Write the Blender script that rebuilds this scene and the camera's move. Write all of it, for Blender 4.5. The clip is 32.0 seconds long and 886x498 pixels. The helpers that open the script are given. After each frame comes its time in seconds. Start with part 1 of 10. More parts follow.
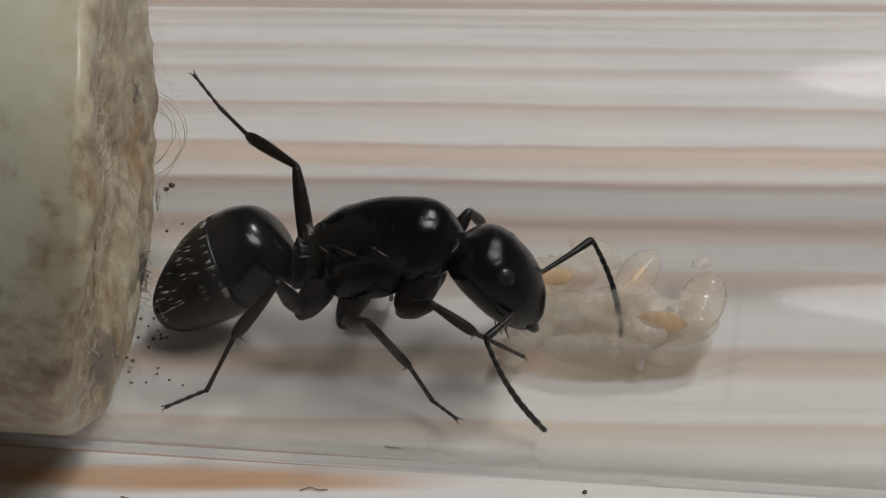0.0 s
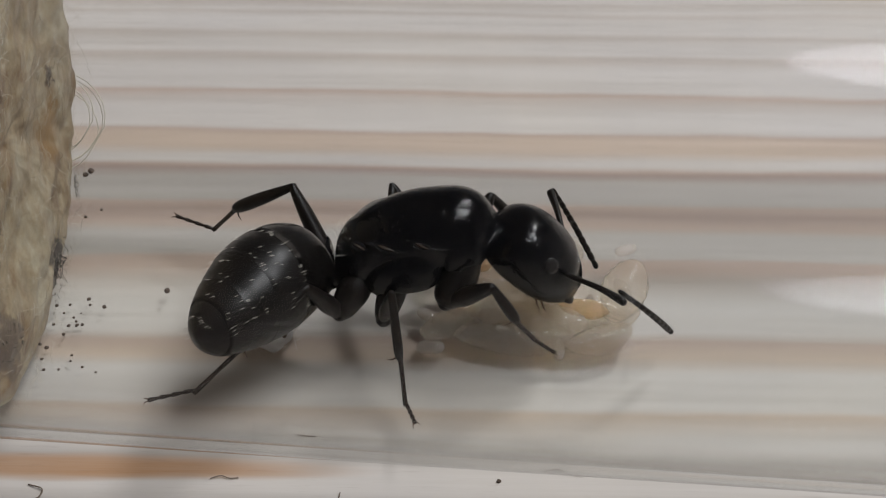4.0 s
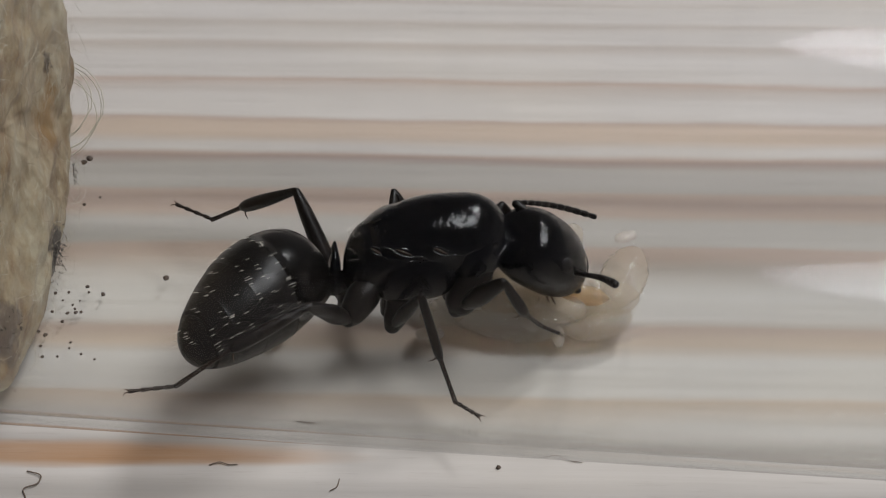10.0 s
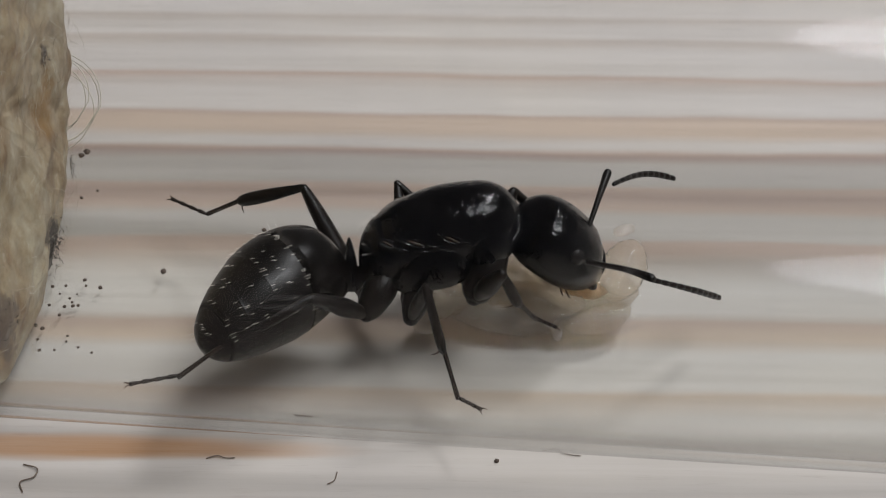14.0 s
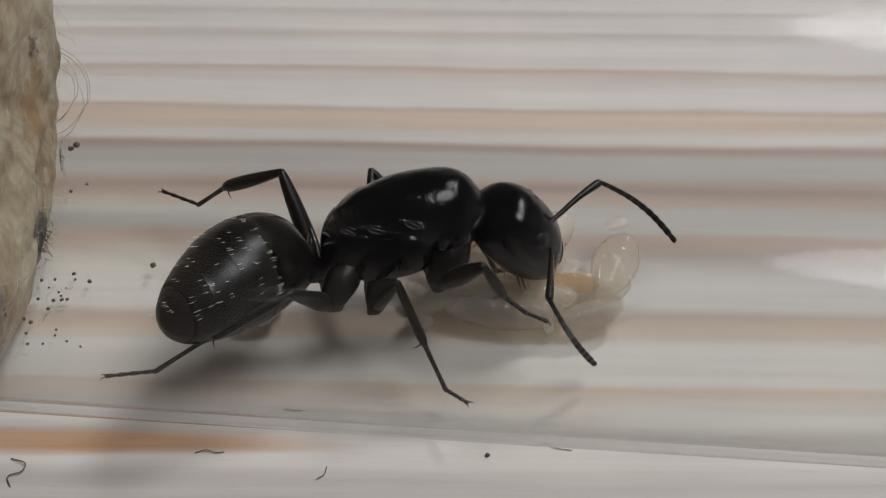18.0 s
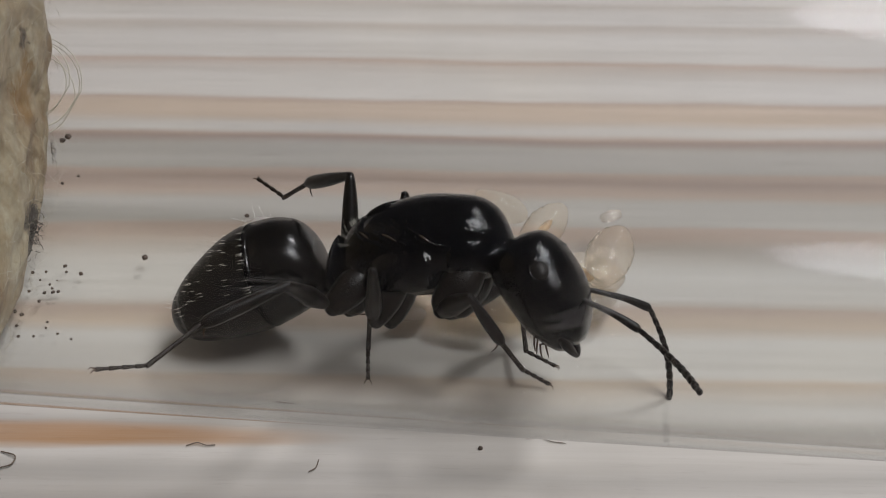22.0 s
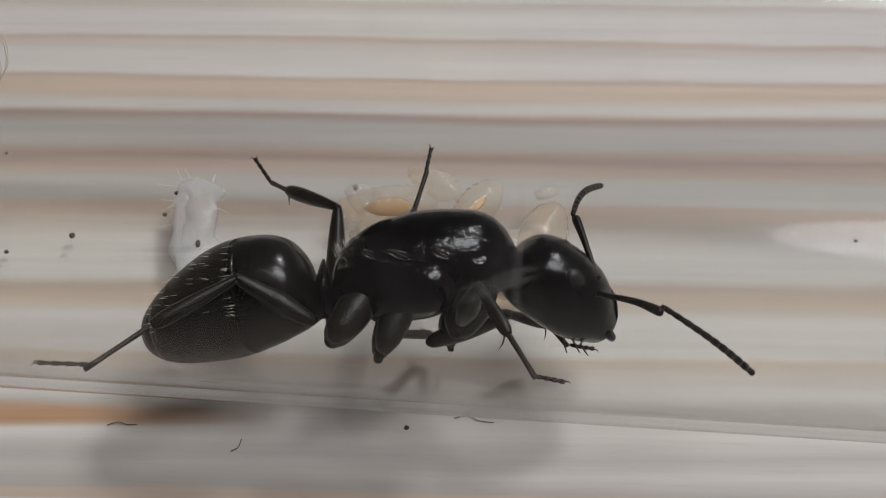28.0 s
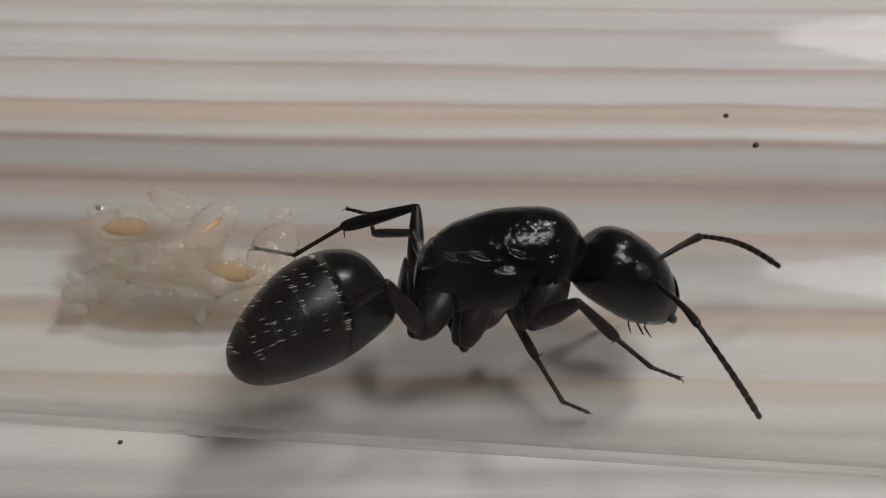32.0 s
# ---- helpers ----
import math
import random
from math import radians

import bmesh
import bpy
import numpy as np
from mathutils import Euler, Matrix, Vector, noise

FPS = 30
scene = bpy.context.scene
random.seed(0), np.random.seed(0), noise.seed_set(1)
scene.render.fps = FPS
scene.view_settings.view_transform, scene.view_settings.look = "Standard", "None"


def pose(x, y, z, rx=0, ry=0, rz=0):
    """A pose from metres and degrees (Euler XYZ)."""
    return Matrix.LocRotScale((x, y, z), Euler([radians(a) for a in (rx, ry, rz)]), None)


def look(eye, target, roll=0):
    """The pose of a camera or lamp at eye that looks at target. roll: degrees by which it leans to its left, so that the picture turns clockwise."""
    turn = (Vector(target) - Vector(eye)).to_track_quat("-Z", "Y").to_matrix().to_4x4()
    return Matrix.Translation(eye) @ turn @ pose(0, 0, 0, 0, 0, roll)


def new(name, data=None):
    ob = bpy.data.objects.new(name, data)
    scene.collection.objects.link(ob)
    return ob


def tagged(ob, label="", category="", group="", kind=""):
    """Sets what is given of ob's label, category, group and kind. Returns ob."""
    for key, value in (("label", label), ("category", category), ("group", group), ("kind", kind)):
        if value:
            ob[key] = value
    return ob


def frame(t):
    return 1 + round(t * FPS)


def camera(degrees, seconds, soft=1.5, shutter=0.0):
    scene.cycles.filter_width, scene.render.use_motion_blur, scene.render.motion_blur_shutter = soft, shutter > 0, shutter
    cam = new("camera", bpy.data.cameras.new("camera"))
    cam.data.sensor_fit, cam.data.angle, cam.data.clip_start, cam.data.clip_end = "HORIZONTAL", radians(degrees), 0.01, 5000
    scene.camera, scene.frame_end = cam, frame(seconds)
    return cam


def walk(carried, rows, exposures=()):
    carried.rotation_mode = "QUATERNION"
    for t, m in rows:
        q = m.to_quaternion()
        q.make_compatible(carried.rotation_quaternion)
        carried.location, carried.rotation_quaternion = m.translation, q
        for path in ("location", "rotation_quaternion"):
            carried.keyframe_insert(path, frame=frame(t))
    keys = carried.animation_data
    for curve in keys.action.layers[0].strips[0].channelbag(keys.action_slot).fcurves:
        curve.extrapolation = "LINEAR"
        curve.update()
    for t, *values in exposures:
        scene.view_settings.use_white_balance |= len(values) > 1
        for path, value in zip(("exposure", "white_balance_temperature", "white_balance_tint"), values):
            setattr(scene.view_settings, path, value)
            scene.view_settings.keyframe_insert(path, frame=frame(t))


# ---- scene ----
cam = camera(30, 32.0, soft=1.0)
walk(cam, [
    (0, look((-0.00006, -0.04570, 0.05308), (-0.00352, -0.00271, 0.00995), -0.12)),
    (0.5, look((0.00014, -0.04581, 0.05294), (-0.00332, -0.00282, 0.00980), -0.11)),
    (1, look((0.00064, -0.04600, 0.05289), (-0.00282, -0.00300, 0.00975), -0.13)),
    (1.5, look((0.00146, -0.04584, 0.05250), (-0.00200, -0.00285, 0.00937), -0.14)),
    (2, look((0.00222, -0.04540, 0.05213), (-0.00124, -0.00240, 0.00899), -0.13)),
    (2.5, look((0.00277, -0.04497, 0.05188), (-0.00068, -0.00197, 0.00875), -0.06)),
    (3, look((0.00316, -0.04512, 0.05195), (-0.00030, -0.00213, 0.00881), -0.02)),
    (3.5, look((0.00326, -0.04522, 0.05204), (-0.00020, -0.00223, 0.00891), 0.04)),
    (5.5, look((0.00349, -0.04515, 0.05208), (0.00003, -0.00215, 0.00895), 0.05)),
    (6, look((0.00338, -0.04533, 0.05222), (-0.00008, -0.00234, 0.00908), 0.03)),
    (6.5, look((0.00352, -0.04521, 0.05211), (0.00006, -0.00222, 0.00898), 0.06)),
    (7, look((0.00348, -0.04511, 0.05201), (0.00002, -0.00211, 0.00888), 0.04)),
    (7.5, look((0.00366, -0.04509, 0.05192), (0.00020, -0.00210, 0.00879), 0.07)),
    (8, look((0.00358, -0.04521, 0.05210), (0.00013, -0.00221, 0.00897), 0.05)),
    (8.5, look((0.00360, -0.04535, 0.05209), (0.00014, -0.00236, 0.00895), 0.05)),
    (9, look((0.00365, -0.04536, 0.05176), (0.00019, -0.00236, 0.00863), -0.00)),
    (9.5, look((0.00382, -0.04538, 0.05158), (0.00036, -0.00238, 0.00845), 0.04)),
    (10, look((0.00337, -0.04550, 0.05157), (-0.00009, -0.00250, 0.00843), -0.02)),
    (10.5, look((0.00350, -0.04550, 0.05127), (0.00004, -0.00251, 0.00814), -0.04)),
    (11, look((0.00344, -0.04564, 0.05135), (-0.00002, -0.00265, 0.00822), -0.05)),
    (11.5, look((0.00336, -0.04575, 0.05141), (-0.00010, -0.00275, 0.00828), -0.07)),
    (12, look((0.00320, -0.04584, 0.05140), (-0.00026, -0.00285, 0.00826), -0.07)),
    (12.5, look((0.00330, -0.04571, 0.05125), (-0.00016, -0.00272, 0.00811), -0.06)),
    (13, look((0.00342, -0.04558, 0.05125), (-0.00004, -0.00259, 0.00812), -0.05)),
    (13.5, look((0.00348, -0.04555, 0.05126), (0.00002, -0.00255, 0.00813), 0.01)),
    (15.5, look((0.00329, -0.04559, 0.05093), (-0.00017, -0.00259, 0.00780), -0.06)),
    (16, look((0.00348, -0.04546, 0.05084), (0.00002, -0.00247, 0.00771), -0.05)),
    (16.5, look((0.00371, -0.04557, 0.05078), (0.00025, -0.00257, 0.00765), -0.02)),
    (17, look((0.00378, -0.04552, 0.05087), (0.00032, -0.00252, 0.00774), 0.02)),
    (17.5, look((0.00385, -0.04544, 0.05073), (0.00039, -0.00244, 0.00760), 0.03)),
    (18, look((0.00381, -0.04542, 0.05075), (0.00035, -0.00243, 0.00762), 0.01)),
    (18.5, look((0.00392, -0.04545, 0.05069), (0.00046, -0.00245, 0.00755), 0.02)),
    (19, look((0.00391, -0.04576, 0.05076), (0.00045, -0.00276, 0.00762), 0.01)),
    (19.5, look((0.00383, -0.04583, 0.05086), (0.00037, -0.00284, 0.00773), 0.02)),
    (20, look((0.00378, -0.04565, 0.05054), (0.00032, -0.00265, 0.00741), -0.02)),
    (20.5, look((0.00378, -0.04558, 0.05033), (0.00032, -0.00259, 0.00720), -0.00)),
    (21, look((0.00384, -0.04532, 0.05021), (0.00038, -0.00233, 0.00707), 0.00)),
    (21.5, look((0.00401, -0.04536, 0.05022), (0.00055, -0.00236, 0.00708), 0.01)),
    (22, look((0.00408, -0.04534, 0.05024), (0.00062, -0.00235, 0.00711), 0.04)),
    (22.5, look((0.00406, -0.04524, 0.05004), (0.00060, -0.00224, 0.00691), 0.08)),
    (23, look((0.00430, -0.04500, 0.04989), (0.00084, -0.00200, 0.00676), 0.13)),
    (23.5, look((0.00448, -0.04473, 0.04994), (0.00103, -0.00174, 0.00681), 0.14)),
    (24, look((0.00473, -0.04481, 0.04998), (0.00127, -0.00182, 0.00685), 0.15)),
    (24.5, look((0.00496, -0.04482, 0.04977), (0.00150, -0.00182, 0.00664), 0.06)),
    (25, look((0.00575, -0.04493, 0.04964), (0.00229, -0.00193, 0.00651), 0.09)),
    (25.5, look((0.00639, -0.04505, 0.04949), (0.00293, -0.00205, 0.00635), 0.03)),
    (26, look((0.00664, -0.04463, 0.04893), (0.00318, -0.00163, 0.00579), -0.05)),
    (26.5, look((0.00691, -0.04472, 0.04888), (0.00345, -0.00173, 0.00575), -0.00)),
    (28.5, look((0.00678, -0.04516, 0.04874), (0.00332, -0.00217, 0.00561), 0.03)),
    (29, look((0.00670, -0.04557, 0.04926), (0.00324, -0.00258, 0.00612), -0.02)),
    (29.5, look((0.00698, -0.04591, 0.05005), (0.00352, -0.00291, 0.00692), 0.04)),
    (30, look((0.00765, -0.04587, 0.05079), (0.00419, -0.00287, 0.00766), 0.02)),
    (30.5, look((0.00901, -0.04558, 0.05111), (0.00555, -0.00259, 0.00797), 0.09)),
    (31, look((0.01164, -0.04515, 0.05154), (0.00818, -0.00215, 0.00840), 0.10)),
    (31.5, look((0.01379, -0.04370, 0.05160), (0.01033, -0.00071, 0.00847), -0.02)),
    (32, look((0.01806, -0.04493, 0.05076), (0.01460, -0.00193, 0.00763), 0.03))], [(0, 0.03), (30.5, 0.03), (31.3, 0.03), (32, -0.1)])

# ---- light ----
MM = 0.001
world = bpy.data.worlds.new("world")
scene.world = world
world.use_nodes = True
wn = world.node_tree
sky = wn.nodes.new("ShaderNodeTexSky")
sky.sky_type, sky.sun_disc, sky.sun_elevation, sky.sun_rotation = "NISHITA", False, radians(50), radians(120)
wn.nodes["Background"].inputs["Strength"].default_value = 0.08
wn.links.new(sky.outputs[0], wn.nodes["Background"].inputs[0])

# daylight in the opening of the roof window, high up and to the right of the tube
day = new("window_daylight", bpy.data.lights.new("window_daylight", "AREA"))
day.data.shape, day.data.size, day.data.size_y = "ELLIPSE", 1.0, 0.76
day.data.energy, day.data.color = 22.5, (0.97, 0.965, 1.0)
day.matrix_world = Matrix.Translation((0.76, -0.08, 1.74))
# an added lamp behind the tube, unseen, throws the shadows forward on the wood
shadow_lamp = new("added_shadow_lamp", bpy.data.lights.new("added_shadow_lamp", "AREA"))
shadow_lamp.data.shape, shadow_lamp.data.size, shadow_lamp.data.size_y = "RECTANGLE", 0.45, 0.4
shadow_lamp.data.energy, shadow_lamp.data.color = 21.5, (0.97, 0.965, 1.0)
shadow_lamp.matrix_world = Matrix.Translation((0.82, 1.05, 1.74))


# ---- materials ----
def material(name, rough=0.5, metal=0.0, color=(0.5, 0.5, 0.5)):
    m = bpy.data.materials.new(name)
    m.use_nodes = True
    b = m.node_tree.nodes["Principled BSDF"]
    b.inputs["Roughness"].default_value, b.inputs["Metallic"].default_value = rough, metal
    b.inputs["Base Color"].default_value = (*color, 1)
    return m, m.node_tree, b


def node(nt, kind, **vals):
    n = nt.nodes.new("ShaderNode" + kind)
    for k, v in vals.items():
        n.inputs[k.replace("_", " ")].default_value = v
    return n


def noise_of(nt, scale, detail=4.0, rough=0.55, stretch=None, space="Object"):
    co = nt.nodes.new("ShaderNodeTexCoord")
    out = co.outputs[space]
    if stretch:
        mp = nt.nodes.new("ShaderNodeMapping")
        mp.inputs["Scale"].default_value = stretch
        nt.links.new(out, mp.inputs[0])
        out = mp.outputs[0]
    n = node(nt, "TexNoise", Scale=scale, Detail=detail, Roughness=rough)
    nt.links.new(out, n.inputs["Vector"])
    return n


def ramp_of(nt, src, stops, interp="LINEAR"):
    r = nt.nodes.new("ShaderNodeValToRGB")
    r.color_ramp.interpolation = interp
    el = r.color_ramp.elements
    while len(el) < len(stops):
        el.new(0.5)
    for e, (p, c) in zip(el, stops):
        e.position, e.color = p, (*c, 1) if len(c) == 3 else c
    nt.links.new(src, r.inputs[0])
    return r


def mixed(nt, fac, a, b, mode="MIX"):
    m = nt.nodes.new("ShaderNodeMix")
    m.data_type, m.blend_type = "RGBA", mode
    for sock, v in ((m.inputs[0], fac), (m.inputs[6], a), (m.inputs[7], b)):
        if isinstance(v, (int, float)):
            sock.default_value = v
        elif isinstance(v, tuple):
            sock.default_value = (*v, 1)
        else:
            nt.links.new(v, sock)
    return m.outputs[2]


def math_node(nt, op, a, b=0.0, c=0.0):
    m = nt.nodes.new("ShaderNodeMath")
    m.operation = op
    for sock, v in zip(m.inputs, (a, b, c)):
        if isinstance(v, (int, float)):
            sock.default_value = v
        else:
            nt.links.new(v, sock)
    return m.outputs[0]


def bumped(nt, bsdf, src, strength, dist):
    b = node(nt, "Bump", Strength=strength, Distance=dist)
    nt.links.new(src, b.inputs["Height"])
    nt.links.new(b.outputs[0], bsdf.inputs["Normal"])


def wood_material():
    """Pale planed pine: growth rings run along the board, earlywood cream, latewood red-brown, an orange resin streak."""
    m, nt, b = material("pine_wood", 0.62)
    co = nt.nodes.new("ShaderNodeTexCoord")
    sep = nt.nodes.new("ShaderNodeSeparateXYZ")
    nt.links.new(co.outputs["Object"], sep.inputs[0])
    wob = noise_of(nt, 60.0, 3.0, 0.5, (0.35, 1, 1))
    wob2 = noise_of(nt, 500.0, 3.0, 0.6, (0.12, 1, 1))
    y = math_node(nt, "MULTIPLY_ADD", math_node(nt, "SUBTRACT", wob.outputs[0], 0.5), 0.0016, sep.outputs["Y"])
    y = math_node(nt, "MULTIPLY_ADD", math_node(nt, "SUBTRACT", wob2.outputs[0], 0.5), 0.0007, y)
    v = math_node(nt, "MULTIPLY_ADD", y, 1 / 0.036, 10 / 36)
    pale, brown, dark, orange, grey, soft = (0.61, 0.575, 0.54), (0.475, 0.375, 0.315), (0.37, 0.29, 0.25), (0.56, 0.455, 0.37), (0.465, 0.435, 0.405), (0.53, 0.475, 0.43)
    tone = dict(p=pale, b=brown, d=dark, o=orange, g=grey, s=soft)
    near, beyond = [ramp_of(nt, v, [((at + 10) / 36, tone[c]) for at, c in rings]) for rings in (RINGS, RINGS_BEYOND)]
    # rings farther off repeat as a wave
    wave = nt.nodes.new("ShaderNodeTexWave")
    wave.bands_direction, wave.wave_profile = "Y", "SAW"
    wave.inputs["Scale"].default_value, wave.inputs["Distortion"].default_value = 95.0, 1.5
    wave.inputs["Detail Scale"].default_value = 0.4
    mp = nt.nodes.new("ShaderNodeMapping")
    mp.inputs["Scale"].default_value = (0.06, 1, 1)
    nt.links.new(co.outputs["Object"], mp.inputs[0])
    nt.links.new(mp.outputs[0], wave.inputs[0])
    far = ramp_of(nt, wave.outputs["Fac"], [(0, pale), (0.5, (0.55, 0.50, 0.44)), (0.85, brown), (1, pale)])
    inside = math_node(nt, "MULTIPLY", math_node(nt, "LESS_THAN", sep.outputs["Y"], 0.0255), math_node(nt, "GREATER_THAN", sep.outputs["Y"], -0.0095))
    col = mixed(nt, inside, far.outputs[0], mixed(nt, math_node(nt, "GREATER_THAN", y, 0.0065), near.outputs[0], beyond.outputs[0]))
    fibre = noise_of(nt, 900.0, 6.0, 0.65, (0.03, 1, 1))
    fr = ramp_of(nt, fibre.outputs[0], [(0.3, (0.85, 0.83, 0.81)), (0.65, (1.06, 1.06, 1.07))])
    col = mixed(nt, 0.75, col, fr.outputs[0], "MULTIPLY")
    patch = noise_of(nt, 90.0, 3.0, 0.5, (0.5, 1, 1))
    pr = ramp_of(nt, patch.outputs[0], [(0.35, (0.92, 0.91, 0.92)), (0.65, (1.05, 1.03, 1.0))])
    col = mixed(nt, 0.8, col, pr.outputs[0], "MULTIPLY")
    # orange resin streak beside the tube
    def blob(cx, cy, rx, ry, soft):
        dx = math_node(nt, "MULTIPLY", math_node(nt, "SUBTRACT", sep.outputs["X"], cx), 1 / rx)
        dy = math_node(nt, "MULTIPLY", math_node(nt, "SUBTRACT", y, cy), 1 / ry)
        d = math_node(nt, "ADD", math_node(nt, "MULTIPLY", dx, dx), math_node(nt, "MULTIPLY", dy, dy))
        s = nt.nodes.new("ShaderNodeMapRange")
        s.interpolation_type = "SMOOTHSTEP"
        s.inputs["From Min"].default_value, s.inputs["From Max"].default_value = 1.0, soft
        nt.links.new(d, s.inputs["Value"])
        return s.outputs[0]
    streak = math_node(nt, "MULTIPLY", blob(-0.0145, -0.0055, 0.0125, 0.00075, 0.1), math_node(nt, "MULTIPLY_ADD", fibre.outputs[0], 1.4, 0.15))
    col = mixed(nt, streak, col, (0.42, 0.235, 0.12))
    nt.links.new(col, b.inputs["Base Color"])
    # short dark pores and pale flecks between the fibres
    pore = noise_of(nt, 5200.0, 3.0, 0.7, (0.09, 1, 1))
    po = ramp_of(nt, pore.outputs[0], [(0.28, (0.72, 0.68, 0.66)), (0.42, (1, 1, 1)), (0.66, (1, 1, 1)), (0.8, (1.1, 1.1, 1.1))])
    col2 = mixed(nt, 0.3, col, po.outputs[0], "MULTIPLY")
    nt.links.new(col2, b.inputs["Base Color"])
    bumped(nt, b, fibre.outputs[0], 0.25, 0.00005)
    return m


RINGS = [(-9.9, "o"), (-9.0, "o"), (-8.8, "g"), (-8.0, "p"), (-7.2, "g"), (-6.4, "p"), (-5.4, "p"), (-4.9, "g"), (-4.3, "p"), (-3.8, "p"), (-2.5, "o"), (-2.25, "p"),
         (-0.4, "p"), (0.3, "o"), (1.2, "b"), (1.5, "s"), (1.75, "p"), (3.5, "p"), (4.5, "s"), (5.4, "b"), (5.95, "b"), (6.2, "g"), (6.5, "g")]
RINGS_BEYOND = [(6.5, "g"), (7.6, "g"), (8.2, "b"), (9.0, "d"), (9.5, "b"), (9.8, "g"), (10.4, "g"), (11.2, "g"), (11.85, "d"), (12.05, "b"), (12.3, "p"), (12.7, "p"), (13.4, "o"),
                (14.25, "o"), (14.55, "b"), (14.8, "p"), (16.2, "p"), (17.0, "s"), (17.5, "b"), (17.75, "p"), (19.7, "p"), (20.2, "s"), (20.5, "s"), (20.7, "p"), (21.7, "p"), (22.2, "s"),
                (22.6, "p"), (23.7, "p"), (24.1, "s"), (24.3, "p"), (25.0, "s"), (25.2, "p")]


def chitin_material(name, color, rough, bump=0.25, scale=9000.0, patch=None, pits=0.5):
    """Hard black cuticle: fine pits and wrinkles break up its gloss."""
    m, nt, b = material(name, rough, 0.0, color)
    n = noise_of(nt, scale, 3.0, 0.6)
    big = noise_of(nt, 900.0, 3.0, 0.5)
    c2 = patch or tuple(c * 1.9 for c in color)
    r = ramp_of(nt, big.outputs[0], [(0.35, color), (0.75, c2)])
    nt.links.new(r.outputs[0], b.inputs["Base Color"])
    rr = ramp_of(nt, n.outputs[0], [(0.3, (rough * 0.8,) * 3), (0.75, (min(1, rough * 1.35),) * 3)])
    nt.links.new(rr.outputs[0], b.inputs["Roughness"])
    co = nt.nodes.new("ShaderNodeTexCoord")
    vor = node(nt, "TexVoronoi", Scale=scale * 1.1, Randomness=1.0)
    nt.links.new(co.outputs["Object"], vor.inputs["Vector"])
    pit = ramp_of(nt, vor.outputs["Distance"], [(0.0, (0, 0, 0)), (0.42, (1, 1, 1))])
    mid = noise_of(nt, scale * 0.22, 4.0, 0.6)
    h = math_node(nt, "MULTIPLY_ADD", pit.outputs[0], pits, math_node(nt, "MULTIPLY_ADD", mid.outputs[0], 1.6, n.outputs[0]))
    bumped(nt, b, h, bump, 0.00005)
    b.inputs["Specular IOR Level"].default_value = 0.27
    return m


def jelly_material(name, color, weight, rough=0.16, ior=1.07):
    """Soft watery flesh: light passes with little bending under a wet, beaded skin."""
    m, nt, b = material(name, rough, 0.0, color)
    b.inputs["Transmission Weight"].default_value = weight
    b.inputs["IOR"].default_value = ior
    b.inputs["Coat Weight"].default_value, b.inputs["Coat Roughness"].default_value = 0.5, 0.04
    big = noise_of(nt, 500.0, 3.0, 0.6)
    r = ramp_of(nt, big.outputs[0], [(0.3, tuple(c * 0.95 for c in color)), (0.7, color)])
    nt.links.new(r.outputs[0], b.inputs["Base Color"])
    n = noise_of(nt, 1500.0, 2.0)
    bumped(nt, b, n.outputs[0], 0.2, 0.00006)
    return m


